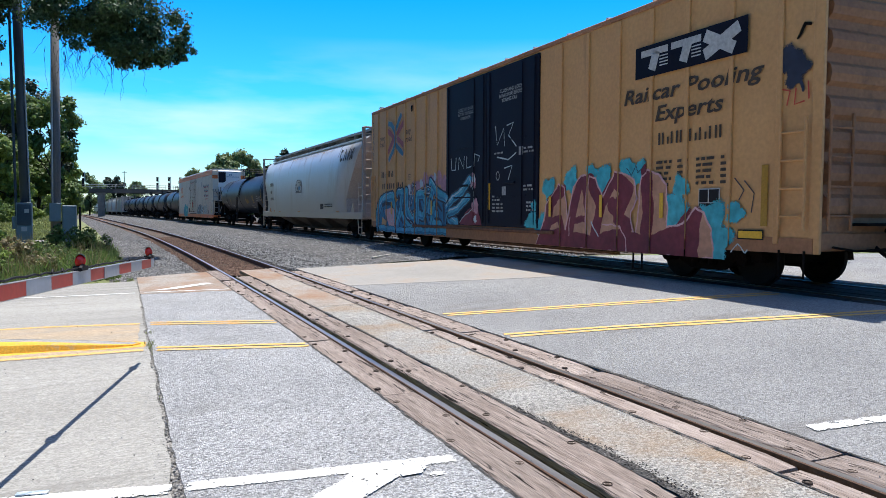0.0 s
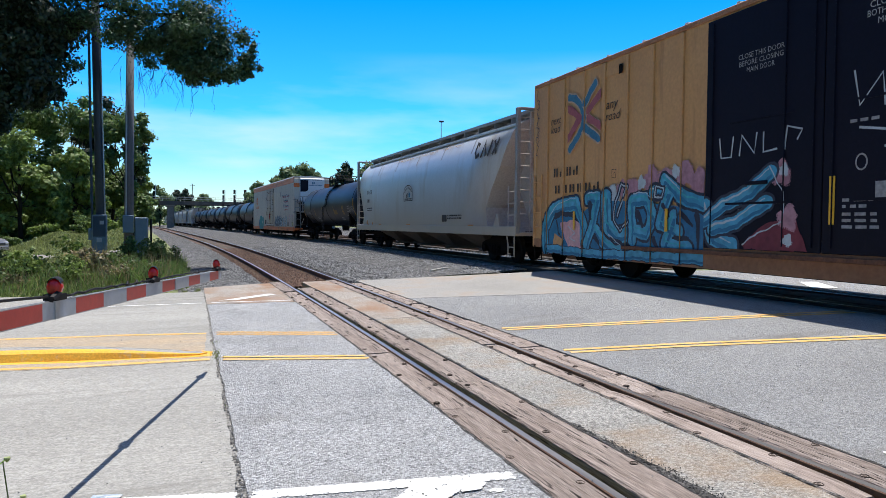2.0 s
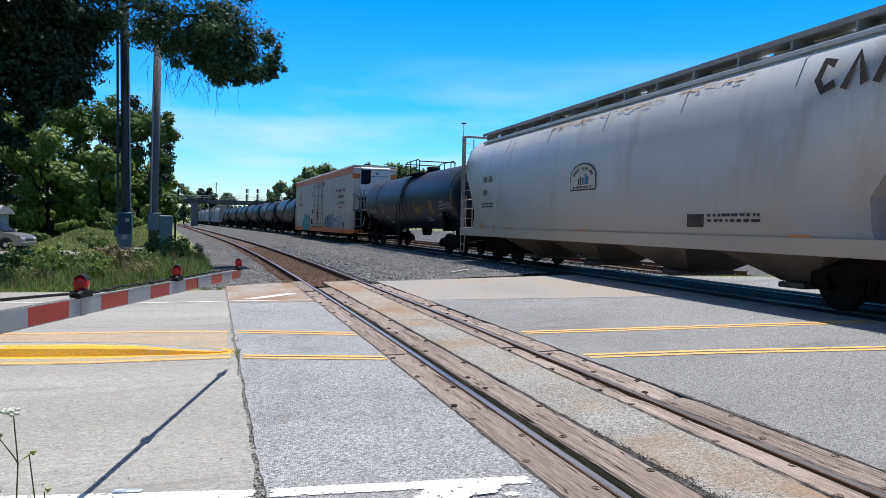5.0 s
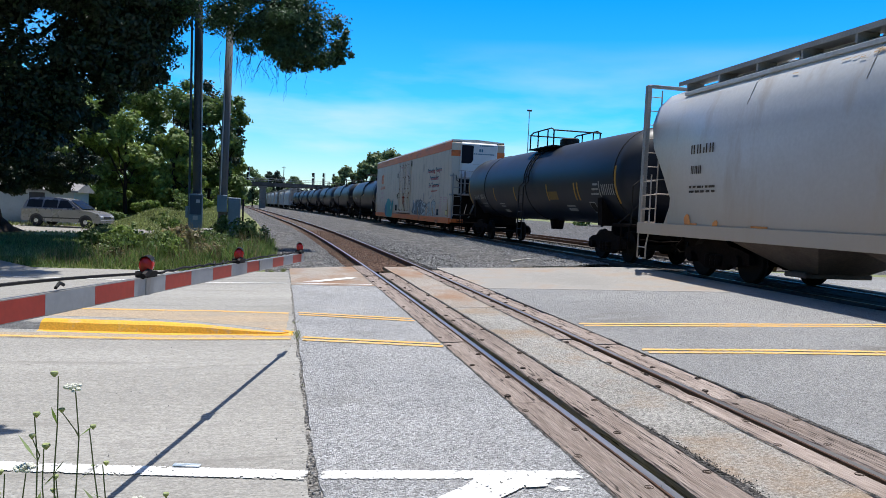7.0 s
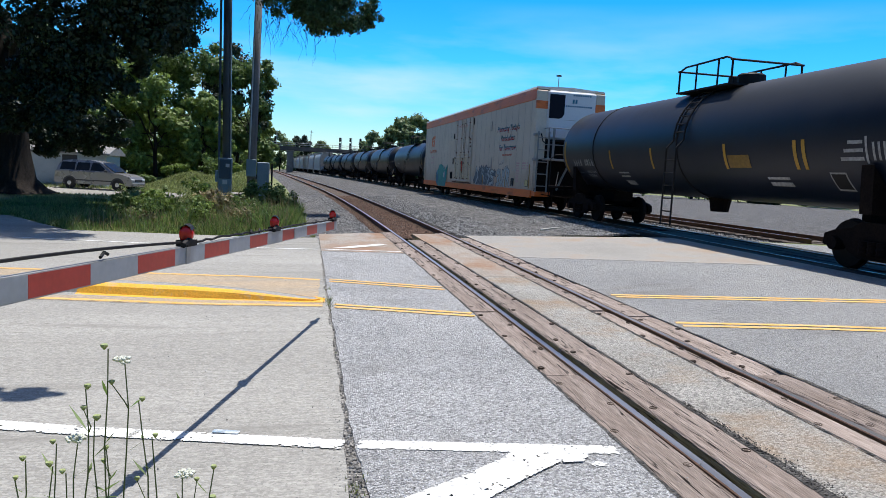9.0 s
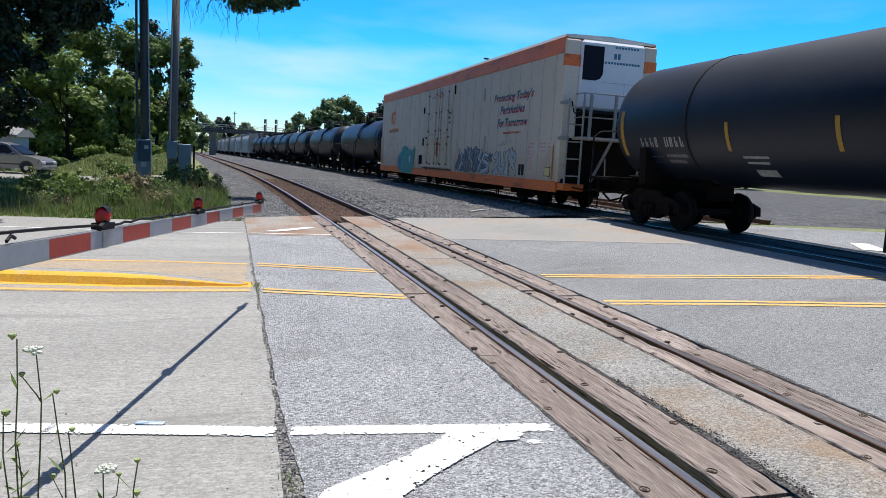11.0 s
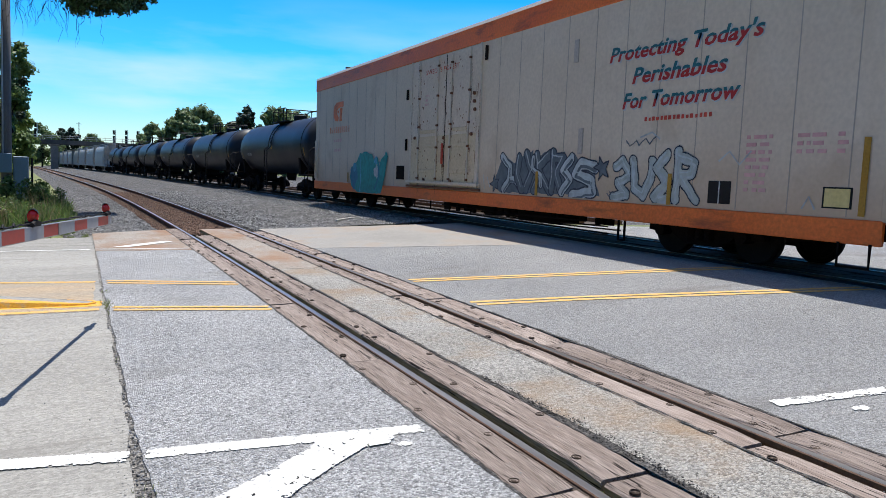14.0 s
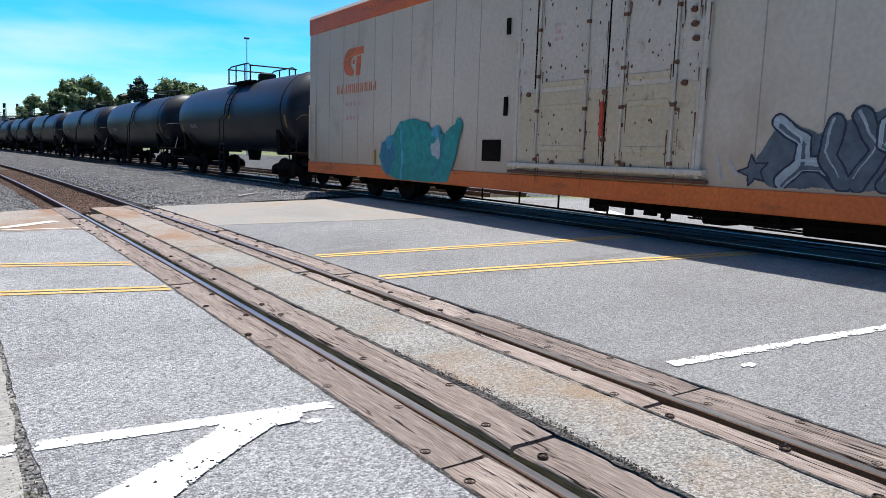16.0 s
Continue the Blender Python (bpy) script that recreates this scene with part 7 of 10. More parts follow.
    plate("data_plate", 3.35, 2.74, 1.08, 1.5, X - 0.006, GRIME_OR_SHADE, car, "dark data plate")
    for y, z0, z1 in ((-9.45, 0.95, 1.3),):
        plate("route_plate", y + 0.22, y - 0.22, z0, z1, X - 0.006, BLACK, car)
        plate("route_plate", y + 0.01, y - 0.01, z0, z1, X - 0.011, WHITE_INK, car)
    plate("label_plate", -11.2, -11.62, 0.98, 1.26, X - 0.006, BLACK, car)
    plate("label_plate", -11.23, -11.59, 1.0, 1.24, X - 0.011, PALE_YELLOW, car)
    for y, z0, z1 in ((-11.72, 0.9, 1.9), (-8.35, 0.88, 1.4), (-4.4, 0.88, 1.4), (7.9, 0.88, 1.25), (4.95, 0.95, 1.35)):
        plate("reflector", y, y - 0.09, z0, z1, X - 0.02, TANK_YELLOW, car)
    # graffiti
    XG = X - 0.006
    coats = [(SLATE, "area", [(-2.8, 1.0), (-2.7, 1.25), (-2.85, 1.5), (-3.05, 1.82), (-3.5, 1.55), (-3.75, 1.7), (-4.25, 1.86), (-4.3, 1.62), (-4.75, 1.82), (-5.0, 1.92), (-5.08, 1.65), (-5.42, 1.8), (-5.46, 1.5), (-5.75, 1.78), (-5.95, 1.58), (-6.3, 1.6), (-6.45, 1.2), (-6.6, 0.95), (-2.9, 0.9)])]
    for fill, strokes, w in ((SILVER_SPRAY, [[(-3.0, 1.72), (-3.32, 1.5), (-3.32, 1.22), (-3.08, 0.98)], [(-3.3, 1.2), (-3.6, 1.2), (-3.9, 0.94)]], 0.17), (SLATE, [[(-3.72, 1.68), (-3.62, 1.3), (-3.85, 1.0)], [(-4.02, 1.78), (-4.22, 1.4), (-4.02, 1.02)]], 0.2), (SLATE, [[(-4.42, 1.74), (-4.52, 1.3), (-4.34, 1.0)], [(-4.5, 1.5), (-4.88, 1.76)], [(-4.52, 1.36), (-4.96, 0.98)]], 0.18),
                             (SILVER_SPRAY, [[(-4.28, 1.7), (-4.24, 1.45), (-4.55, 1.3), (-4.6, 1.1)]], 0.11), (SLATE, [[(-5.02, 1.8), (-5.0, 1.02)], [(-5.06, 1.7), (-5.38, 1.66), (-5.12, 1.36), (-5.3, 1.05)]], 0.17), (SILVER_SPRAY, [[(-5.66, 1.68), (-5.36, 1.42), (-5.62, 1.25), (-5.36, 0.98)]], 0.17),
                             (SILVER_SPRAY, [[(-6.4, 1.48), (-5.95, 1.58), (-5.78, 1.38), (-6.3, 1.22), (-6.38, 1.02), (-5.72, 0.94)]], 0.2)):
        coats += lettered(fill, INK_SPRAY, strokes, w, 0.028, PALE_SPRAY if fill is SILVER_SPRAY else SILVER_SPRAY, SLATE)
    for y, z, r in ((-6.6, 1.48, 0.24), (-2.68, 1.08, 0.22)):
        coats += [(SLATE, "area", star(y, z, r)), (INK_SPRAY, "rim", star(y, z, r), 0.025)]
    spray(car, (-6.95, -2.4, 0.89, 2.0), coats, XG, seed=31, label="slate and silver spray-painted letter shapes")
    GHOST = surf("ghost_spray", (0.31, 0.37, 0.36), (0.42, 0.47, 0.45), 0.6, big=1.0, fine=8, bump=0, grain=0.15)
    coats = []
    for strokes, w in (([[(-7.0, 1.5), (-7.2, 1.62), (-7.4, 1.36), (-7.08, 1.22), (-7.34, 1.02), (-6.98, 0.94)]], 0.17), ([[(-7.46, 1.62), (-7.54, 1.14), (-7.78, 1.0), (-7.92, 1.3), (-7.96, 1.6)]], 0.17), ([[(-8.3, 1.72), (-8.06, 1.5), (-8.34, 1.26), (-8.06, 1.0)], [(-8.2, 0.95), (-8.42, 1.0)]], 0.18), ([[(-8.56, 1.76), (-8.54, 0.96)], [(-8.6, 1.66), (-8.9, 1.58), (-8.86, 1.4), (-8.6, 1.36)], [(-8.66, 1.3), (-8.98, 1.0)]], 0.16)):
        coats += lettered(GHOST, INK_SPRAY, strokes, w, 0.022, PALE_SPRAY, SILVER_SPRAY)
    coats += [(SLATE, "line", [(-7.25, 1.98), (-7.35, 1.88), (-7.5, 1.98), (-7.6, 1.88), (-7.75, 2.0), (-7.85, 1.9), (-7.98, 2.02)], 0.022), (SLATE, "line", [(-6.85, 1.05), (-6.92, 0.98), (-6.86, 0.94), (-6.8, 1.0)], 0.02)]
    spray(car, (-9.15, -6.75, 0.89, 2.1), coats, XG, seed=33, label="pale grey spray-painted letter shapes")
    coats = [(TEAL_SPRAY, "area", [(7.6, 1.1), (7.4, 1.45), (6.9, 1.62), (6.6, 1.92), (6.0, 1.96), (5.4, 1.88), (5.25, 1.72), (4.9, 1.78), (4.72, 1.5), (4.62, 1.7), (4.25, 1.84), (4.02, 1.82), (4.2, 1.2), (4.5, 0.62), (5.0, 0.56), (6.8, 0.56), (7.4, 0.78)])]
    coats += [(BLUE_BAND, "cloud", 7.15, 1.1, 0.38), (SKYBLUE, "cloud", 7.1, 1.45, 0.16), (SKYBLUE, "cloud", 5.05, 1.66, 0.14), (SILVER_SPRAY, "cloud", 5.0, 1.3, 0.2), (SKYBLUE, "line", [(6.6, 1.85), (6.45, 1.2), (6.5, 0.6)], 0.07), (BLUE_BAND, "line", [(4.75, 1.6), (4.8, 1.1), (5.1, 0.7)], 0.08), (TEAL_SPRAY, "line", [(4.15, 1.82), (4.4, 1.2), (4.7, 0.7)], 0.22)]
    spray(car, (3.9, 7.8, 0.56, 2.05), coats, -1.622, seed=15, label="teal spray-painted patch")
    for pts in ([(-7.6, 2.02), (-7.9, 2.1), (-8.1, 1.98)], [(-9.4, 1.6), (-9.6, 1.75), (-9.8, 1.55), (-10.0, 1.75)], [(-10.9, 0.95), (-11.0, 1.12), (-11.1, 0.95)], [(-2.1, 1.3), (-2.2, 0.95)], [(-2.3, 1.25), (-2.45, 1.0)]):
        scrawl(car, pts, 0.03, SILVER_SPRAY, X - 0.006)
    # refrigeration unit on the leading end, with its platform and ladders
    e = -L
    un = part("refrigeration_unit", box(bmesh.new(), -1.14, 0.93, e - 0.16, e + 0.02, 2.95, 4.90, 0.08), UNIT_WHITE, car, "white refrigeration unit with dark intake")
    part("intake", prism(bmesh.new(), [(-1.08, 3.78), (-0.66, 3.78), (-0.52, 3.84), (-0.44, 3.98), (-0.44, 4.74), (-1.08, 4.74)], e - 0.17, e - 0.15, "y"), NAVY, un, "dark intake opening")
    for x0, x1, z0, z1 in ((-0.44, 0.9, 3.74, 3.755), (0.28, 0.29, 2.98, 3.74), (-1.05, 0.9, 3.02, 3.032)):
        part("panel_joint", box(bmesh.new(), x0, x1, e - 0.165, e - 0.155, z0, z1), HOPPER_END, un)
    part("port", revolve(bmesh.new(), [(e - 0.175, 0.07), (e - 0.155, 0.07)], "y", 12, (0.42, 0, 3.2)), BLACK, un)
    for y0, y1, z0, z1 in ((-0.12, 0.12, 4.42, 4.58), (-0.5, 0.75, 4.28, 4.34), (-0.1, 0.7, 4.72, 4.78)):
        part("marking", bars_end(y0, y1, z0, z1, e - 0.166), BLUE_BAND, un)
    # flat boards stand for a shaded void; its shade is put into their colour
    part("lower_wall", box(bmesh.new(), -1.5, 1.25, e - 0.03, e + 0.0, 2.1, 2.96), GRIME_OR_SHADE, car, "grimy wall under the unit, darkened for its shade")
    part("lower_panel", box(bmesh.new(), -1.4, 1.25, e - 0.06, e + 0.0, 0.95, 2.1), GRIME_OR_SHADE, car, "flat panel painted near-black for the shaded void under the unit")
    part("hose", tube(bmesh.new(), [(0.35, e - 0.1, 2.92), (0.4, e - 0.22, 2.72), (0.62, e - 0.22, 2.66), (0.74, e - 0.16, 2.78), (0.8, e - 0.1, 2.92)], 0.02, 6), BLACK, car)
    part("hose", tube(bmesh.new(), [(-1.36, e - 0.2, 3.15), (-1.3, e - 0.24, 2.85), (-1.1, e - 0.2, 2.74), (-0.9, e - 0.12, 2.8)], 0.022, 6), BLACK, car)
    part("drip_shelf", box(bmesh.new(), -1.1, 0.9, e - 0.2, e, 2.86, 2.94, 0.01), BLACK, car)
    for sx, w in ((-1.6, 0.46), (0.92, 0.40)):
        low = 2.12 if sx < 0 else 2.9
        part("corner_post", box(bmesh.new(), sx, sx + w, e - 0.10, e + 0.04, low, 4.88, 0.03), REEFER_WHITE, car)
        part("lower_post", box(bmesh.new(), sx, sx + (0.2 if sx < 0 else w), e - 0.10, e + 0.04, 0.84, low, 0.015), REEFER_WHITE if sx < 0 else GRIME_OR_SHADE, car)
        part("corner_band", box(bmesh.new(), sx - 0.006, sx + w + 0.006, e - 0.106, e + 0.03, 4.14, 4.46), REEFER_ORANGE, car)
    part("end_platform", box(bmesh.new(), -1.2, 1.1, e - 0.66, e, 2.08, 2.16, 0.01), HOPPER_END, car, "grimy end platform")
    for x, w in ((-1.2, 0.035), (-0.98, 0.09), (-0.2, 0.09), (0.5, 0.035), (1.05, 0.035)):
        part("rail_post", box(bmesh.new(), x - w / 2, x + w / 2, e - 0.66, e - 0.61, 2.16, 3.38, 0.006), FRAME_GREY, car)
    bm = bmesh.new()
    for z in (2.7, 3.36):
        tube(bm, [(-1.2, e - 0.05, z), (-1.2, e - 0.63, z), (1.05, e - 0.63, z), (1.05, e - 0.05, z)], 0.02, 6)
    part("guard_rail", bm, FRAME_GREY, car)
    bm = bmesh.new()
    tube(bm, [(-0.55, e - 0.12, 0.9), (-0.22, e - 0.6, 2.1)], 0.045, 6)
    tube(bm, [(0.9, e - 0.12, 0.9), (0.9, e - 0.6, 2.1)], 0.035, 6)
    part("brace", bm, FRAME_GREY, car)
    ladder(car, e - 0.5, -1.58, -1.12, 0.80, 3.2, 5, FRAME_GREY, axis="x", r=0.02)
    for z in (2.05, 3.05):
        part("ladder_bracket", box(bmesh.new(), -1.64, -1.52, e - 0.52, e - 0.02, z, z + 0.09, 0.01), FRAME_GREY, car)
    part("end_sill", box(bmesh.new(), -1.6, -0.95, e - 0.5, e - 0.1, 0.62, 0.82, 0.012), REEFER_ORANGE, car, "orange step bracket")
    part("end_sill", box(bmesh.new(), -1.5, 1.2, e - 0.12, e + 0.06, 0.6, 0.95, 0.02), GRIME_OR_SHADE, car)
    part("end_sill", box(bmesh.new(), -1.5, 1.2, L - 0.06, L + 0.06, 0.6, 0.95, 0.02), REEFER_ORANGE, car)
    bm = bmesh.new()
    tube(bm, [(-1.62, e + 0.55, 0.56), (-1.62, e + 0.55, 0.25), (-1.62, e + 0.12, 0.25), (-1.62, e + 0.12, 0.56)], 0.02, 6)
    tube(bm, [(-1.62, L - 0.55, 0.56), (-1.62, L - 0.55, 0.25), (-1.62, L - 0.12, 0.25), (-1.62, L - 0.12, 0.56)], 0.02, 6)
    for y in (-6.95, -7.12):
        tube(bm, [(-1.4, y, 0.56), (-1.4, y, 0.16)], 0.025, 6)
    tube(bm, [(-1.4, -6.95, 0.16), (-1.4, -7.12, 0.16)], 0.02, 6)
    for y in (3.6, 2.4, 1.3, 0.1, -1.1):
        tube(bm, [(-1.35, y, 0.56), (-1.35, y, 0.27)], 0.02, 6)
    tube(bm, [(-1.35, 4.6, 0.30), (-1.35, -6.6, 0.24)], 0.02, 6)
    part("stirrup", bm, GRIME_OR_SHADE, car)
    gear = random.Random(23)
    bm = bmesh.new()
    for i in range(34):
        y, w, d = gear.uniform(-6.2, 0.8), gear.uniform(0.03, 0.14), gear.uniform(0.06, 0.24)
        x = gear.uniform(-1.4, -0.9)
        box(bm, x, x + 0.08, y - w, y + w, 0.54 - d, 0.56)
    for z, x, y0, y1 in ((0.44, -1.42, 0.4, -6.0), (0.36, -1.2, -1.4, -6.4), (0.30, -1.05, -2.4, -6.6)):
        tube(bm, [(x, y0, z), (x, (y0 + y1) / 2, z - 0.03), (x, y1, z)], 0.016, 6)
    part("brake_rigging", bm, GRIME_OR_SHADE, car, "dark brake rods and hangers under the sill")
    ladder(car, -1.63, L - 0.5, L - 0.12, 0.95, 2.5, 4, REEFER_WHITE)
    coupler(car, e - 0.45, -1)
    coupler(car, L, 1)
    underframe(car, -L, L, ((-1.25, -0.5, -4.6, -3.2, 0.28, 0.62), (-1.3, -0.6, -3.1, -2.3, 0.36, 0.6), (-1.2, -0.4, -1.6, 0.6, 0.40, 0.62), (0.3, 1.1, 2.0, 3.4, 0.4, 0.62), (-1.3, -0.9, -2.1, -1.7, 0.3, 0.6)))
    split_parts(car, ROUND_PARTS)
    trucks(car, (-8.65, 8.5))
    return car


# ---- making up the train: car and metres along the line at the start ----
def car_pose(s):
    a = train_x(s + 7) - train_x(s - 7)
    return pose(train_x(s), s, TRAIN_RAIL_Z, 0, 0, -math.degrees(math.atan2(a, 14)))


def gone(t):
    """Metres that the train has rolled after t seconds."""
    return 4.4443 * t + 0.00555 * t * t


CARS = [(boxcar(), 16.95), (covered_hopper(), 37.95)]
CARS.append((tank_car("tank_car", "long black tank car with white stencils and yellow reflectors", 8.75, 1.4, 2.45, -0.05, True, 6.8, mid=0.5), 57.35))
CARS.append((reefer(), 80.95))
first_tank = tank_car("tank_car", "glossy black tank car with short barrel and top platform", 7.15, 1.37, 2.45, -0.6, False, 5.6, True, False)
CARS.append((first_tank, 101.6))
FAR_GREY = surf("far_hopper_grey", (0.36, 0.37, 0.35), (0.44, 0.44, 0.42), 0.6, big=0.3, fine=12, bump=0, grain=0.08, stain=(0.28, 0.25, 0.22), stain_scale=0.8, stain_at=0.58)
far_hopper = covered_hopper("covered_hopper", "weathered grey covered hopper car far down the train", False, FAR_GREY, HOPPER_END, 8.6, False)
CARS.append((far_hopper, 201.5))
for i in range(1, 6):
    m = len(WHEELS)
    CARS.append((copy_thing(first_tank, Matrix()), 101.6 + 16.15 * i))
for i in range(1, 8):
    CARS.append((copy_thing(far_hopper, Matrix()), 201.5 + 18.6 * i))

# ---- trees, grass and shrubs ----
BARK = surf("bark", (0.014, 0.011, 0.009), (0.034, 0.027, 0.022), 0.95, big=2, fine=14, bump=0.9, depth=0.04, grain=0.35, stretch=(4, 4, 0.6), spec=0.2)
# old tree: shade is put into the dark leaves, sunlight into the bough's
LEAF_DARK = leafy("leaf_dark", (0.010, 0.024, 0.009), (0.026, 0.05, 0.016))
BOUGH_LEAF_LIT = leafy("bough_leaf", (0.042, 0.088, 0.036), (0.075, 0.14, 0.055))
BOUGH_LEAF_LIT.node_tree.nodes["Mix Shader"].inputs["Fac"].default_value = 0.3
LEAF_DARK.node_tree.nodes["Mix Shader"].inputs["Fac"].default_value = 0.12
LEAF_MID = leafy("leaf_mid", (0.11, 0.175, 0.046), (0.17, 0.245, 0.07))
LEAF_LIGHT = leafy("leaf_light", (0.17, 0.25, 0.055), (0.25, 0.33, 0.085))
GRASS = leafy("grass_blades", (0.21, 0.26, 0.085), (0.33, 0.36, 0.155), 0.5)
# paler leaf green that puts the haze of distance into the colour
LEAF_FAR_HAZE = leafy("leaf_far", (0.15, 0.215, 0.085), (0.225, 0.29, 0.125))
WEED = leafy("weed_blades", (0.11, 0.18, 0.045), (0.18, 0.25, 0.07), 0.4)
DRY = leafy("dry_stalks", (0.26, 0.22, 0.11), (0.34, 0.28, 0.15), 0.4)


def leaves(n, blobs, size, rs, shell=0.55):
    """Corners and faces of n small folded leaves spread through uneven clumps: (centre, radii, share)."""
    share = np.array([b[2] for b in blobs], float)
    pick = rs.choice(len(blobs), n, p=share / share.sum())
    c, r = np.array([b[0] for b in blobs], float)[pick], np.array([b[1] for b in blobs], float)[pick]
    d = rs.normal(size=(n, 3))
    d /= np.linalg.norm(d, axis=1)[:, None]
    lump = 1 + 0.28 * np.sin(d[:, 0] * 5.1 + pick * 1.7) * np.cos(d[:, 1] * 4.3 + pick) + 0.18 * np.sin(d[:, 2] * 9 + pick * 2.1 + d[:, 0] * 7)
    p = c + d * r * ((shell + (1 - shell) * rs.rand(n) ** 0.6) * lump)[:, None]
    # leaves face outwards and up, each a little its own way
    w = d + 0.55 * rs.normal(size=(n, 3)) + (0, 0, 0.35)
    w /= np.linalg.norm(w, axis=1)[:, None]
    u = rs.normal(size=(n, 3))
    u -= w * (u * w).sum(1)[:, None]
    u /= np.linalg.norm(u, axis=1)[:, None]
    v = np.cross(w, u)
    s = (size * (0.6 + 0.8 * rs.rand(n)))[:, None]
    V = np.stack([p - u * s, p - v * s * 0.55, p + u * s, p + v * s * 0.55], 1).reshape(-1, 3)
    F = np.arange(4 * n).reshape(n, 4)
    return V, F


def crown(name, n, blobs, size, seed, material, parent, label="", shell=0.35, fluff=4):
    rs = np.random.RandomState(seed)
    tufted = []
    for c, r, share in blobs:
        tufted.append((c, tuple(0.8 * q for q in r), share * 0.8))
        for k in range(fluff):
            d = rs.normal(size=3)
            d /= np.linalg.norm(d)
            q = 0.25 + 0.22 * rs.rand()
            tufted.append(((c[0] + d[0] * r[0] * 0.95, c[1] + d[1] * r[1] * 0.95, c[2] + d[2] * r[2] * 0.95), tuple(q * v for v in r), share * q * 0.8))
    blobs = tufted
    V, F = leaves(n, blobs, size, rs, shell)
    me = bpy.data.meshes.new(name)
    me.from_pydata(V.tolist(), [], F.tolist())
    me.materials.append(material)
    ob = new(name, me)
    ob.parent = parent
    if label:
        ob["label"] = label
    return ob


def limb(bm, a, b, r0, r1, rng, sag=0.0, bend=0.12):
    a, b = Vector(a), Vector(b)
    n = 6
    pts = []
    for i in range(n + 1):
        s = i / n
        p = a.lerp(b, s) + Vector((rng.uniform(-1, 1), rng.uniform(-1, 1), rng.uniform(-1, 1))) * (b - a).length * bend * 0.35 * math.sin(math.pi * s)
        p.z += sag * math.sin(math.pi * s)
        pts.append(p)
    tube(bm, pts, r0, 8, r1)
    return pts


def tree(name, label, base, height, spread, seed, material, n=5200, leaf=0.16, trunk=0.22, low=0.25, group=""):
    """A broadleaf tree: trunk, limbs to each clump, and a crown of many small leaves."""
    rng = random.Random(seed)
    t = thing(name, label, "tree", Matrix.Translation(base), group)
    blobs = []
    for i in range(11):
        a = rng.uniform(0, 6.28)
        q = rng.uniform(0.15, 0.75) ** 0.7
        h = rng.uniform(low + 0.12, 0.86)
        wide = spread * (1.0 - 0.55 * max(0, h - 0.55))
        r = rng.uniform(0.30, 0.46) * spread
        blobs.append(((math.cos(a) * q * wide, math.sin(a) * q * wide, h * height), (r, r, r * 0.8), r * r))
    blobs.append(((0, 0, height * 0.86), (spread * 0.42, spread * 0.42, height * 0.14), spread * spread * 0.16))
    bm = bmesh.new()
    pts = limb(bm, (0, 0, -0.2), (rng.uniform(-0.4, 0.4), rng.uniform(-0.4, 0.4), height * 0.62), trunk, trunk * 0.35, rng, 0, 0.08)
    part("trunk", bm, BARK, t)
    bm = bmesh.new()
    for c, r, _ in blobs:
        limb(bm, pts[rng.randrange(2, 6)], c, trunk * 0.3, 0.02, rng, 0.1, 0.2)
    part("limb", bm, BARK, t)
    crown("crown", n, blobs, leaf, seed, material, t)
    return t


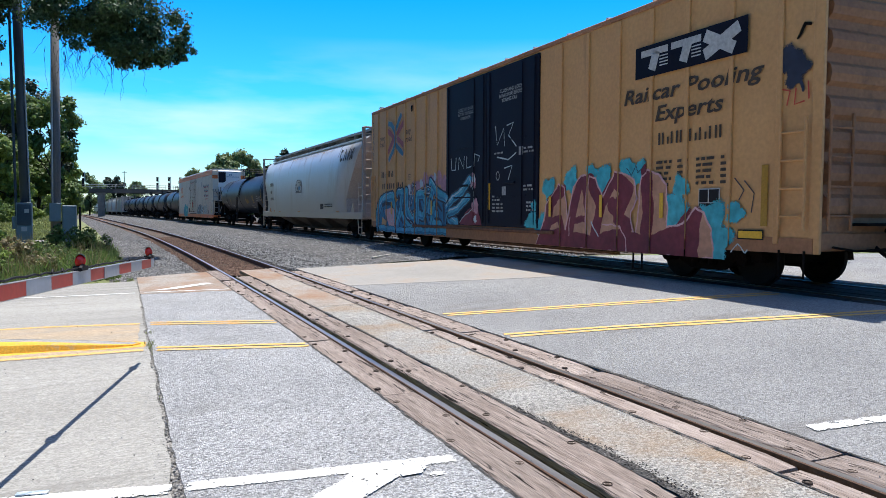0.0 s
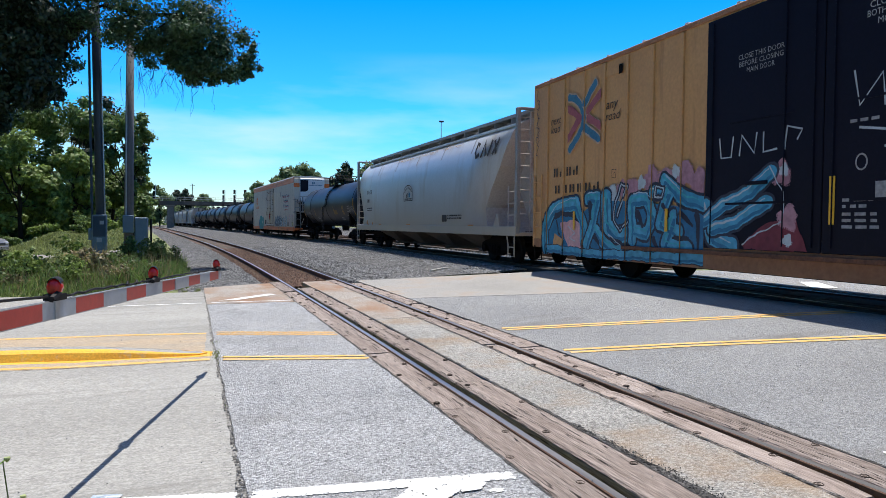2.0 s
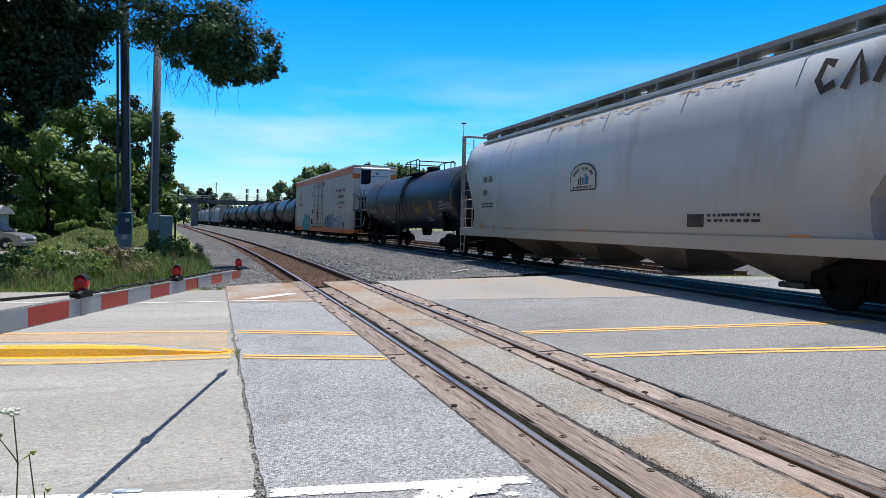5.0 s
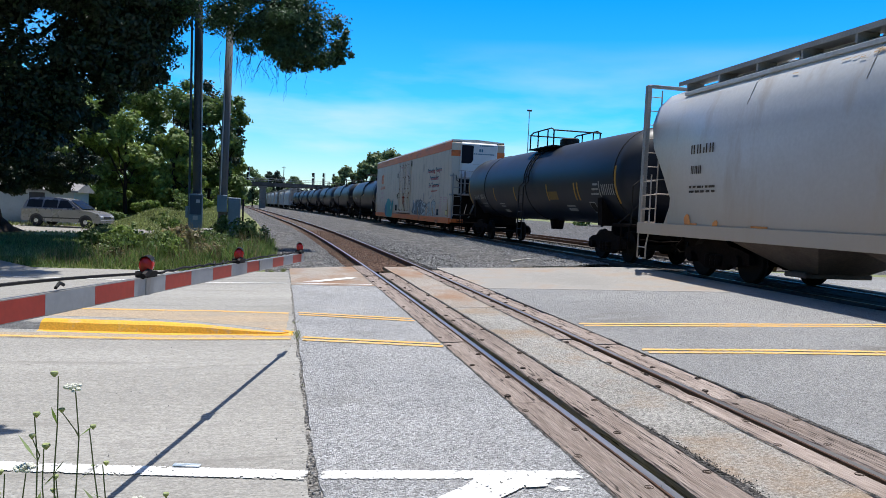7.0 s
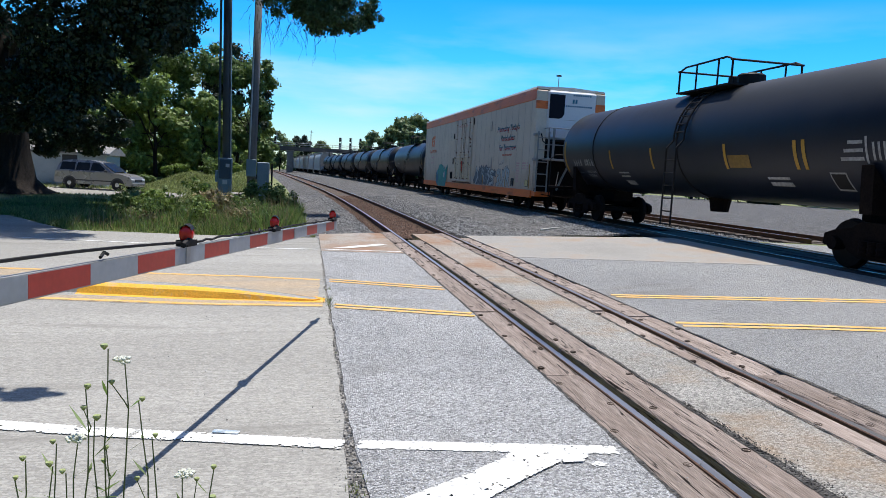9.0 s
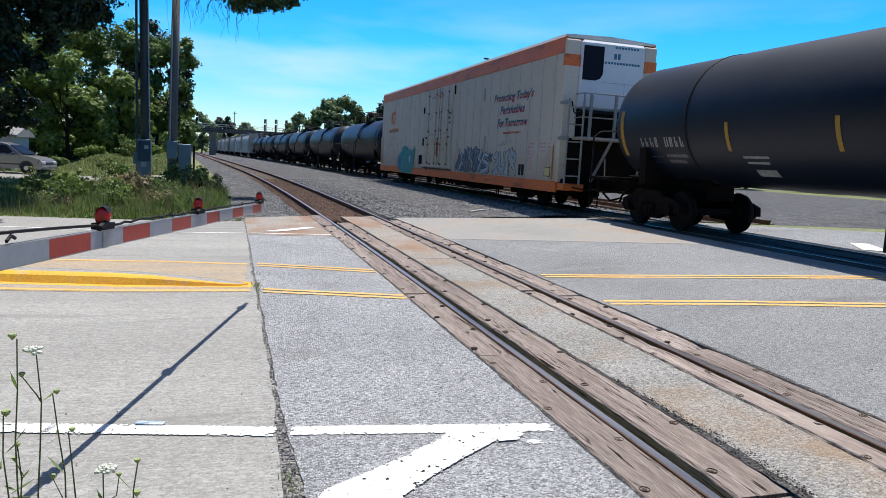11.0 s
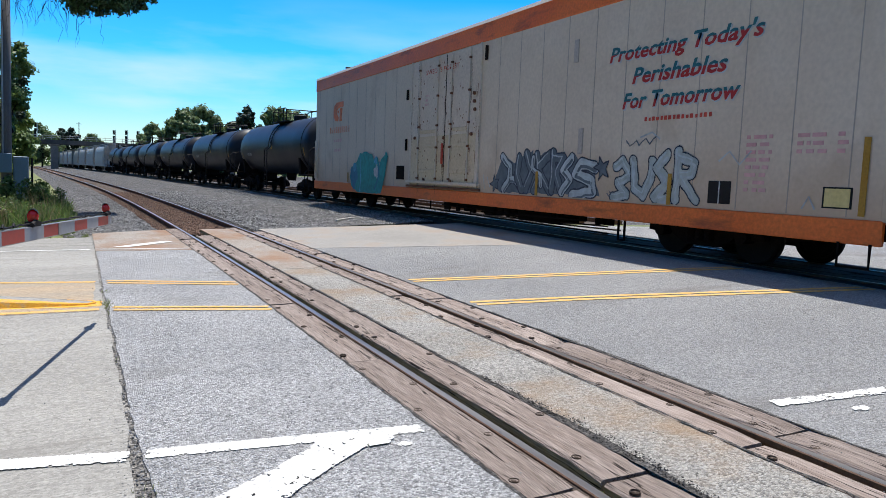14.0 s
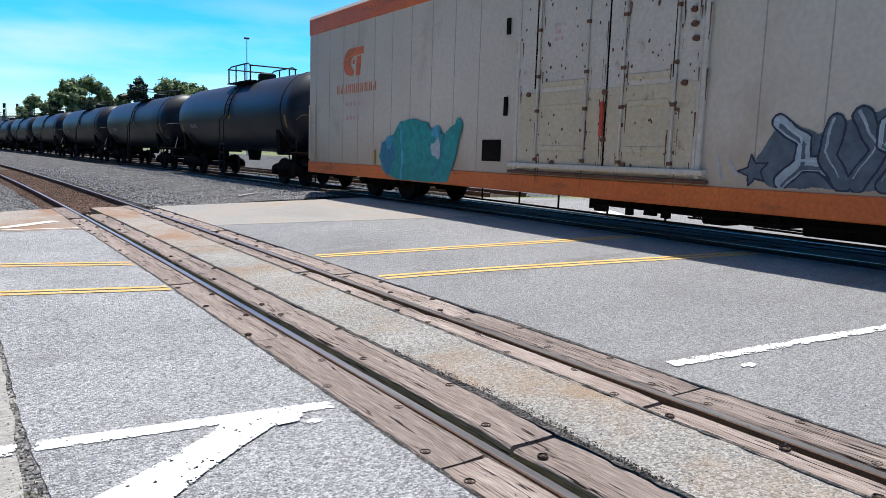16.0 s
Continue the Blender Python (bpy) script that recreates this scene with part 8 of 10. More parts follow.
def big_tree():
    """The old tree whose boughs hang over the poles."""
    t = thing("old_tree", "large dark broadleaf tree with long overhanging bough", "tree")
    rng = random.Random(12)
    root = Vector((-15.75, 34.0, -0.12))
    bm = bmesh.new()
    rings = [(0.0, 1.7), (0.2, 1.3), (0.6, 1.05), (2.0, 0.9), (3.6, 0.88), (5.2, 0.7), (7.5, 0.45)]
    prev = None
    for h, r in rings:
        ring = []
        for k in range(18):
            a = 2 * math.pi * k / 18
            rr = r * (1 + (0.16 if h < 0.5 else 0.05) * math.sin(a * 5 + h) + 0.04 * math.sin(a * 9))
            ring.append(bm.verts.new(root + Vector((math.cos(a) * rr - 0.05 * h, math.sin(a) * rr, h))))
        if prev:
            for k in range(18):
                bm.faces.new((prev[k], prev[(k + 1) % 18], ring[(k + 1) % 18], ring[k]))
        prev = ring
    bm.faces.new(prev)
    part("trunk", tidy(bm), BARK, t, smooth=True)
    top = root + Vector((-0.2, 0, 5.6))
    ends = [(-10.0, 28.6, 8.4), (-6.2, 29.8, 9.6), (-15.5, 27, 11.5), (-18, 29, 9.5), (-12, 31.5, 10.5), (-12.2, 27.2, 6.2), (-16.5, 27.5, 7.0), (-9.2, 27.8, 6.3)]
    bm = bmesh.new()
    for e in ends:
        limb(bm, top + Vector((rng.uniform(-0.2, 0.2), 0, rng.uniform(-1.6, 1.2))), e, 0.2, 0.05, rng, 0.5, 0.15)
    bough = limb(bm, (-6.2, 29.8, 9.6), (-1.6, 30.2, 8.7), 0.10, 0.03, rng, 0.3, 0.15)
    for e in ((-3.2, 30, 7.4), (-4.6, 29.6, 8.2), (-2.2, 30.6, 7.6), (-1.1, 30.1, 9.2), (-3.0, 29.4, 9.9), (-5.5, 30, 10.6), (-6.6, 29.6, 8.3), (-5.2, 29.6, 7.8)):
        limb(bm, bough[rng.randrange(1, 6)], e, 0.045, 0.012, rng, 0.1, 0.3)
    part("limb", bm, BARK, t)
    for i in range(46):
        x = rng.uniform(-5.6, -2.4)
        a = Vector((x, 30 + rng.uniform(-0.5, 0.5), rng.uniform(7.0, 7.8)))
        bm = bmesh.new()
        limb(bm, a, a + Vector((rng.uniform(-0.5, 0.5), rng.uniform(-0.3, 0.3), -rng.uniform(0.4, 1.5))), 0.009, 0.003, rng, 0, 0.25)
        part("twig", bm, BARK, t, "bare hanging twig")
    right = [((-2.6, 30, 8.9), (1.5, 1.3, 0.95), 2.2), ((-1.5, 30.1, 8.5), (1.15, 1.1, 0.95), 1.6), ((-2.4, 30, 7.75), (0.85, 0.9, 0.6), 0.7), ((-3.9, 30, 8.6), (1.0, 1.1, 0.75), 0.8), ((-4.4, 29.8, 9.9), (1.5, 1.3, 0.8), 1.2), ((-6.2, 29.8, 10.4), (1.5, 1.3, 0.8), 1.2), ((-2.6, 30, 10.2), (1.3, 1.2, 0.8), 1.3), ((-3.4, 30, 8.9), (1.3, 1.2, 0.95), 1.8), ((-1.9, 30, 9.6), (1.3, 1.1, 1.0), 1.8)]
    fringe = random.Random(44)
    for i in range(30):
        a = fringe.uniform(2.6, 6.6)
        c = right[i % 2][0]
        r = fringe.uniform(0.22, 0.42)
        right.append(((c[0] + 1.25 * math.cos(a), c[1] + fringe.uniform(-0.6, 0.6), c[2] + 0.85 * math.sin(a)), (r, r, r * 0.8), r * r * 2.2))
    right = [((c[0] - 0.6, c[1], c[2] - 0.3), tuple(1.2 * q for q in r), share) for c, r, share in right]
    crown("crown", 56000, right, 0.058, 5, BOUGH_LEAF_LIT, t, "leafy end of the bough in a lighter, sunlit leaf colour", 0.08)
    sparse = [((-5.4, 29.8, 8.6), (1.3, 1.0, 0.9), 1), ((-7.4, 29.5, 8.7), (1.3, 1.2, 1.0), 1.2), ((-8.0, 29.3, 7.0), (1.0, 1.0, 0.9), 0.8)]
    crown("crown", 9000, sparse, 0.055, 6, BOUGH_LEAF_LIT, t, "thin leafage along the bough", 0.2)
    # the high clumps at y 20 to 26 are added for the shade they cast
    left = [((-10.0, 28.3, 8.6), (2.0, 2.0, 1.8), 3), ((-9.7, 28.0, 6.4), (1.3, 1.6, 1.2), 1.6), ((-12.0, 27.6, 6.0), (2.2, 2.0, 1.9), 3), ((-11.6, 27.6, 3.7), (1.5, 1.6, 0.9), 1.2), ((-14.5, 28, 9.5), (3.2, 3.0, 3.0), 4), ((-17.5, 28, 8.5), (3.0, 3.0, 3.0), 3), ((-12.5, 30, 10.6), (3.0, 3.0, 1.8), 3), ((-16.0, 27, 5.2), (2.0, 2.0, 1.4), 1.4), ((-8.6, 28.6, 10.2), (2.0, 2.0, 1.2), 1.8), ((-13.8, 27.2, 4.0), (1.3, 1.2, 0.8), 0.8), ((-11.4, 27.4, 4.9), (1.6, 1.3, 1.2), 1.6), ((-9.4, 27.6, 7.4), (1.3, 1.4, 1.5), 1.8), ((-15.5, 26.8, 7.2), (2.2, 2.0, 1.8), 2.0), ((-12.0, 22.6, 8.8), (2.2, 1.8, 1.6), 2.2), ((-10.2, 23.2, 9.2), (1.8, 1.6, 1.3), 1.6), ((-15.5, 23.5, 8.4), (2.4, 2.0, 1.8), 2.2), ((-8.2, 20.8, 11.6), (2.0, 1.8, 1.3), 2.6), ((-10.2, 22.3, 11.6), (2.2, 1.8, 1.3), 2.6), ((-8.2, 24.3, 12.0), (2.0, 2.0, 1.3), 2.4), ((-12.8, 21.6, 11.0), (2.2, 1.8, 1.5), 2.4), ((-10.4, 25.4, 11.2), (2.4, 2.2, 1.6), 2.6), ((-12.6, 29.5, 4.3), (1.3, 1.0, 1.2), 1.2), ((-11.3, 29.0, 5.0), (1.0, 1.0, 1.1), 1.0), ((-12.8, 30.0, 3.1), (1.4, 0.8, 0.7), 0.8), ((-14.2, 30.4, 3.0), (1.3, 0.9, 0.6), 0.7), ((-8.5, 28.5, 6.7), (1.1, 1.2, 1.1), 1.3), ((-9.3, 28.2, 5.6), (1.0, 1.1, 0.9), 1.0), ((-10.5, 28.0, 4.5), (1.1, 1.1, 0.9), 1.1), ((-16.0, 33.0, 3.4), (1.6, 1.2, 0.7), 0.7), ((-14.2, 33.0, 3.2), (1.1, 1.0, 0.5), 0.4)]
    left += [((-8.1, 29.4, 7.3), (1.3, 1.3, 1.2), 1.4), ((-7.6, 29.8, 8.6), (1.1, 1.2, 1.0), 1.0), ((-14.2, 38.5, 2.55), (1.1, 0.8, 0.7), 0.9), ((-15.6, 38.2, 2.3), (1.2, 0.9, 0.75), 1.0), ((-12.9, 38.8, 3.2), (0.9, 0.8, 0.6), 0.6), ((-17.2, 37.6, 2.5), (1.5, 1.0, 0.9), 1.0), ((-14.8, 38.4, 3.3), (1.5, 0.9, 0.6), 0.8), ((-15.2, 38.4, 2.1), (0.8, 0.7, 0.5), 0.7), ((-14.0, 38.6, 2.15), (0.85, 0.7, 0.5), 0.7), ((-12.8, 38.7, 2.4), (0.7, 0.6, 0.42), 0.5)]
    crown("crown", 205000, left, 0.085, 7, LEAF_DARK, t, "dense crown, its shade put into near-black leaves", 0.3)
    # unseen canopy above the view, added to shade the verge, drive and road
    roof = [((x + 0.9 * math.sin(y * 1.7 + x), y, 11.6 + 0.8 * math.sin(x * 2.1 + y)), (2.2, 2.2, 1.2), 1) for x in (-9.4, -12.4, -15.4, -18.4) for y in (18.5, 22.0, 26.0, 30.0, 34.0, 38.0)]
    crown("crown", 26000, roof, 0.32, 9, LEAF_DARK, t, "unseen high crown added to shade the verge and road", 0.2, 2)
    return t


def blades(name, n, area, h, seed, material, label, w=0.012, clump=0.0, lean=0.35, keep=None, on=None):
    """Grass blades as one mesh: area is (x0, x1, y0, y1)."""
    rs = np.random.RandomState(seed)
    x, y = area[0] + (area[1] - area[0]) * rs.rand(n), area[2] + (area[3] - area[2]) * rs.rand(n)
    if keep:
        ok = np.array([keep(a, b) for a, b in zip(x, y)])
        x, y = x[ok], y[ok]
        n = len(x)
    hh = h * (0.35 + 0.9 * rs.rand(n))
    if clump:
        hh *= np.array([0.55 + 0.9 * max(0, 0.5 + noise.noise((a * clump, b * clump, seed))) for a, b in zip(x, y)])
    hh *= np.where(x < -6.6, 0.62, 1.0)
    a = rs.rand(n) * 6.283
    dx, dy = np.cos(a), np.sin(a)
    l = lean * hh * rs.rand(n)
    b = rs.rand(n) * 6.283
    z = np.array([(on or land)(p, q) - 0.09 for p, q in zip(x, y)])
    ww = w * (0.7 + 0.6 * rs.rand(n))
    V = np.stack([np.stack([x - dx * ww, y - dy * ww, z], 1), np.stack([x + dx * ww, y + dy * ww, z], 1), np.stack([x + dx * ww * 0.7 + np.cos(b) * l * 0.4, y + dy * ww * 0.7 + np.sin(b) * l * 0.4, z + hh * 0.6], 1), np.stack([x + np.cos(b) * l, y + np.sin(b) * l, z + hh], 1), np.stack([x - dx * ww * 0.7 + np.cos(b) * l * 0.4, y - dy * ww * 0.7 + np.sin(b) * l * 0.4, z + hh * 0.6], 1)], 1).reshape(-1, 3)
    F = []
    for i in range(n):
        k = 5 * i
        F += [(k, k + 1, k + 2, k + 4), (k + 4, k + 2, k + 3)]
    me = bpy.data.meshes.new(name)
    me.from_pydata(V.tolist(), [], F)
    me.materials.append(material)
    return tagged(new(name, me), label, "grass", kind="stuff")


def shrub(base, size, seed, material, label, name="shrub", n=1100, leaf=0.055, tall=1.0):
    rng = random.Random(seed)
    t = thing(name, label, "shrub", Matrix.Translation(base), "shrubs on the verge")
    blobs = [((rng.uniform(-0.5, 0.5) * size, rng.uniform(-0.4, 0.4) * size, rng.uniform(0.25, 0.85) * size * tall), (0.35 * size, 0.35 * size, 0.3 * size * tall), 1) for i in range(6)]
    bm = bmesh.new()
    for c, r, _ in blobs:
        limb(bm, (rng.uniform(-0.1, 0.1), rng.uniform(-0.1, 0.1), -0.1), c, 0.025, 0.006, rng, 0, 0.3)
    part("stem", bm, BARK, t)
    tagged(crown("leafage", n, blobs, leaf, seed, material, t, "", 0.2), kind="stuff")
    return t


verge = lambda x, y: x < near_x(y) - 3.1 - 1.2 * min(1, max(0, (y - 30) / 20)) + 0.5 * noise.noise((x, y * 0.7, 1)) and y > 18.3 + (0.0 if x > -8.6 else min(3.6, (-8.6 - x) * 1.4)) + max(0, x + 4.6) * 1.1
blades("low_weeds", 26000, (-14, -3.2, 18.2, 32), 0.16, 11, WEED, "low broad-leaved weeds on the verge", 0.022, 0.5, 0.9, verge)
blades("tall_grass", 30000, (-14, -3.2, 18.2, 32), 0.27, 3, GRASS, "tall unmown grass on the verge", 0.006, 0.6, 0.85, verge)
blades("weeds", 11000, (-9.2, -3.4, 18.8, 31), 0.46, 4, WEED, "dark green weeds among the grass", 0.014, 0.8, 0.8, verge)
blades("dry_grass", 4500, (-9, -3.6, 19, 32), 0.6, 5, DRY, "dry straw-coloured stalks", 0.008, 0.7, 0.5, verge)


def bank_z(x, y):
    """Height of the grassy bank between the driveway and the trees."""
    up = (1.0 + 0.035 * (x + 12)) * ease((x + 15.6) / 4) * ease((-6.6 - x) / 1.6) * ease((y - 50) / 6) * (1 - ease((y - 60) / 7))
    return land(x, y) + up * (1 + 0.35 * noise.noise((x * 0.45, y * 0.3, 3)))


bm = bmesh.new()
grid = [[bm.verts.new((x, y, bank_z(x, y) - 0.10)) for x in np.arange(-16.5, -6.2, 0.4)] for y in np.arange(48.2, 67.4, 0.6)]
for a, b in zip(grid, grid[1:]):
    for i in range(len(a) - 1):
        bm.faces.new((a[i], a[i + 1], b[i + 1], b[i]))
me = bpy.data.meshes.new("grass_bank")
bm.to_mesh(me)
bm.free()
me.materials.append(GRASS_GROUND)
tagged(new("grass_bank", me), "low sunlit bank of rough grass below the trees", "bank", kind="structure")
blades("bank_grass", 30000, (-16, -6.6, 48.4, 62), 0.30, 16, GRASS, "long pale grass on the bank", 0.022, 0.5, 0.9, None, bank_z)
blades("meadow_grass", 26000, (-26, -5.6, 47, 78), 0.4, 6, GRASS, "long pale meadow grass behind the poles", 0.03, 0.2, 0.5, lambda x, y: x < near_x(y) - 5.5 - (y - 44) * 0.05 and x > -24 and not (-16 < x < -6.6 and y < 62), bank_z)
blades("roadside_grass", 9000, (-24, -4.6, 31, 44), 0.16, 8, GRASS, "short grass round the driveway", 0.02, 0.4, 0.4, lambda x, y: x < near_x(y) - 3.8 and (y < 37.6 or x > -6.0 or (x > -11 and y < 40)))
for i, (b, s, mt, lab, tl) in enumerate((((-7.5, 23.4, -0.1), 0.85, LEAF_LIGHT, "leafy weed with pale green leaves", 1.0), ((-6.5, 22.6, -0.1), 0.75, LEAF_MID, "low dark weed clump", 1.0), ((-5.9, 23.2, -0.1), 0.8, DRY, "dry brown weed clump", 1.2), ((-4.2, 26.5, -0.1), 1.0, LEAF_MID, "weed clump beside the ballast", 1.0), ((-5.0, 27.5, -0.1), 1.1, WEED, "tall weeds by the cabinet", 1.0), ((-3.9, 29.5, -0.1), 0.9, LEAF_MID, "weed clump beside the ballast", 1.0), ((-8.9, 24.5, -0.1), 0.55, LEAF_MID, "green weed clump in the grass", 1.0), ((-6.8, 26.5, -0.1), 0.9, LEAF_LIGHT, "bright weed clump below the pole", 1.2))):
    shrub(b, s, 40 + i, mt, lab, tall=tl)
verge_rng = random.Random(77)
for i in range(52):
    y = verge_rng.uniform(19.6, 30.0)
    x = -3.9 - verge_rng.uniform(0.2, 6.2) * (0.6 + 0.4 * (y - 19) / 11) - 0.12 * (y - 19)
    mt, lab = ((LEAF_LIGHT, "pale green leafy weed in the grass"), (WEED, "tangled green weed clump in the grass"), (LEAF_MID, "bushy dark weed in the grass"), (GRASS, "pale feathery clump of grass"), (DRY, "dry straw-coloured clump of grass"))[verge_rng.choice((0, 0, 1, 1, 2, 3, 3, 4))]
    shrub((x, y, -0.1), verge_rng.uniform(0.35, 0.75), 300 + i, mt, lab, n=520, leaf=0.038, tall=verge_rng.uniform(0.6, 1.15))
shrub((-4.02, 2.46, -0.05), 0.5, 340, WEED, "feathery green leaves at the foot of the wild carrots", n=500, leaf=0.018, tall=0.9)
for i, (b, sz, tl) in enumerate((((-9.3, 58.2), 1.3, 0.9), ((-10.9, 60.0), 1.7, 0.9), ((-13.2, 59.0), 1.5, 0.8), ((-14.9, 56.6), 1.2, 0.8), ((-8.4, 61.5), 1.6, 1.1))):
    shrub((*b, bank_z(*b) - 0.15), sz, 360 + i, (LEAF_LIGHT, LEAF_MID)[i % 2], "leafy shrub on top of the grass bank", "bush", 1600, 0.11, tl)
big_tree()
LEFT_TREES = [((-8.6, 73, 0), 12.2, 3.2, LEAF_MID), ((-10.8, 82, 0), 13.8, 4.2, LEAF_DARK), ((-13.8, 76, 0), 13.4, 4.2, LEAF_MID), ((-18.0, 80, 0), 14.0, 4.6, LEAF_MID), ((-20.5, 70, 0), 12.2, 4.2, LEAF_LIGHT), ((-16.0, 66, 0), 9.2, 3.4, LEAF_LIGHT), ((-24.5, 66, 0), 12.0, 4.6, LEAF_MID), ((-12.3, 67, 0), 7.6, 2.8, LEAF_LIGHT), ((-28, 74, 0), 14, 5, LEAF_MID), ((-9.4, 92, 0), 9.5, 3.0, LEAF_LIGHT), ((-21.5, 60, 0), 8.0, 3.0, LEAF_LIGHT), ((-33, 64, 0), 12, 5, LEAF_DARK), ((-27, 56, 0), 9.5, 3.6, LEAF_MID)]
for i, (b, h, s, mt) in enumerate(LEFT_TREES):
    tree("tree", "leafy green tree in the row behind the meadow", b, h, s, 60 + i, mt, 19500, 0.18, 0.2, 0.02, "trees behind the meadow")
for i in range(12):
    shrub((-28 + i * 1.7, 68 + 5 * noise.noise((i, 0, 0)), -0.1), 1.7, 90 + i, (LEAF_LIGHT, LEAF_MID, LEAF_LIGHT)[i % 3], "bushy undergrowth at the foot of the trees", "bush", 2200, 0.14, 0.85)

# ---- poles and cabinets ----
POLE_STEEL = surf("blue_grey_steel", (0.035, 0.055, 0.082), (0.06, 0.085, 0.115), 0.55, metal=0.2, big=1, fine=25, bump=0.1, grain=0.1)
POLE_WOOD = surf("grey_pole_wood", (0.12, 0.118, 0.125), (0.18, 0.175, 0.18), 0.9, big=1.5, fine=25, bump=0.5, grain=0.25, stretch=(6, 6, 0.4), stain=(0.11, 0.10, 0.095), stain_scale=2, stain_at=0.6, stain_stretch=(4, 4, 0.3))
CABINET = surf("cabinet_paint", (0.13, 0.19, 0.24), (0.18, 0.245, 0.29), 0.45, metal=0.2, big=1, fine=25, bump=0.05, grain=0.06)
GALV = surf("galvanised", (0.38, 0.39, 0.40), (0.48, 0.49, 0.50), 0.45, metal=0.5, big=2, fine=25, bump=0.05, grain=0.1)
SIGNAL_RED = surf("signal_red", (0.55, 0.012, 0.012), (0.65, 0.03, 0.02), 0.25, big=3, fine=25, bump=0.05, grain=0.06)
ARM_RED = surf("arm_red_sheeting", (0.46, 0.035, 0.025), (0.55, 0.06, 0.04), 0.4, big=3, fine=25, bump=0.05, grain=0.08, stain=(0.30, 0.06, 0.045), stain_scale=3, stain_at=0.6)
ARM_WHITE = surf("arm_white_sheeting", (0.34, 0.37, 0.41), (0.42, 0.45, 0.48), 0.4, big=3, fine=25, bump=0.05, grain=0.06)


def steel_pole():
    p = thing("signal_pole", "dark blue-grey steel pole with conduit and equipment boxes", "pole")
    x, y, z = -6.7, 33.0, -0.1
    part("shaft", tube(bmesh.new(), [(x + 0.05, y, z - 0.2), (x - 0.2, y, 14.0)], 0.19, 14, 0.15), POLE_STEEL, p, smooth=True)
    part("conduit", tube(bmesh.new(), [(x - 0.28, y - 0.05, z), (x - 0.42, y, 13.5)], 0.05, 8), POLE_STEEL, p)
    part("conduit", tube(bmesh.new(), [(x + 0.22, y - 0.12, 0.5), (x + 0.0, y - 0.12, 12)], 0.03, 8), GALV, p)
    b = part("equipment_box", box(bmesh.new(), x - 0.28, x + 0.28, y - 0.36, y - 0.12, 0.0, 1.85, 0.02), CABINET, p, "tall blue-grey equipment box")
    part("door", box(bmesh.new(), x - 0.24, x + 0.24, y - 0.375, y - 0.355, 0.95, 1.78, 0.01), POLE_STEEL, b)
    part("plate", box(bmesh.new(), x - 0.10, x + 0.10, y - 0.385, y - 0.37, 0.72, 0.9), GALV, b)
    part("plate", box(bmesh.new(), x + 0.02, x + 0.18, y - 0.39, y - 0.374, 1.45, 1.6), GALV, b)
    part("bracket_box", box(bmesh.new(), x - 0.42, x - 0.28, y - 0.3, y - 0.1, 0.8, 1.3, 0.015), CABINET, p)
    return p


def wood_pole():
    p = thing("utility_pole", "weathered grey wooden pole with meter boxes", "pole")
    x, y, z = -5.62, 33.2, -0.1
    part("shaft", tube(bmesh.new(), [(x - 0.03, y, z - 0.2), (x + 0.10, y, 9.6)], 0.20, 14, 0.155), POLE_WOOD, p, smooth=True)
    part("cap", tube(bmesh.new(), [(x + 0.10, y, 9.6), (x + 0.10, y, 9.66)], 0.17, 12), GALV, p)
    b = part("meter_box", box(bmesh.new(), x - 0.22, x + 0.2, y - 0.36, y - 0.17, 1.1, 1.85, 0.02), CABINET, p)
    part("meter", revolve(bmesh.new(), [(y - 0.44, 0.1), (y - 0.36, 0.11)], "y", 14, (x, 0, 0.86)), POLE_STEEL, p, smooth=True)
    part("switch", box(bmesh.new(), x - 0.16, x + 0.22, y - 0.30, y - 0.17, 0.45, 0.68, 0.01), RUST, p, "rusty switch box")
    part("bracket", box(bmesh.new(), x + 0.12, x + 0.3, y - 0.34, y - 0.3, 0.50, 0.56), GALV, p)
    part("conduit", tube(bmesh.new(), [(x - 0.1, y - 0.2, 1.8), (x - 0.02, y - 0.18, 9.0)], 0.03, 8), GALV, p)
    return p


def cabinet():
    c = thing("signal_cabinet", "pale blue-grey signal cabinet beside the wooden pole", "cabinet")
    x, y = -5.14, 33.3
    part("body", box(bmesh.new(), x - 0.26, x + 0.26, y - 0.25, y + 0.25, -0.1, 1.75, 0.025), CABINET, c)
    part("door", box(bmesh.new(), x - 0.22, x + 0.22, y - 0.27, y - 0.25, 0.05, 1.65, 0.01), CABINET, c)
    part("handle", box(bmesh.new(), x + 0.13, x + 0.17, y - 0.30, y - 0.265, 0.75, 0.95), GALV, c)
    part("post", tube(bmesh.new(), [(x + 0.38, y, -0.1), (x + 0.38, y, 1.7)], 0.04, 8), BLACK, c)
    return c


steel_pole()
wood_pole()
cabinet()


# ---- crossing gate and the flashers above the road ----
def gate_at(s):
    """A point of the lowered arm's centre line, s metres back from its tip."""
    d = Vector((-0.2437, -1.0, 0)).normalized()
    return Vector((-2.85, 8.53, 0.985)) + d * s + Vector((0, 0, 0.025 * s))


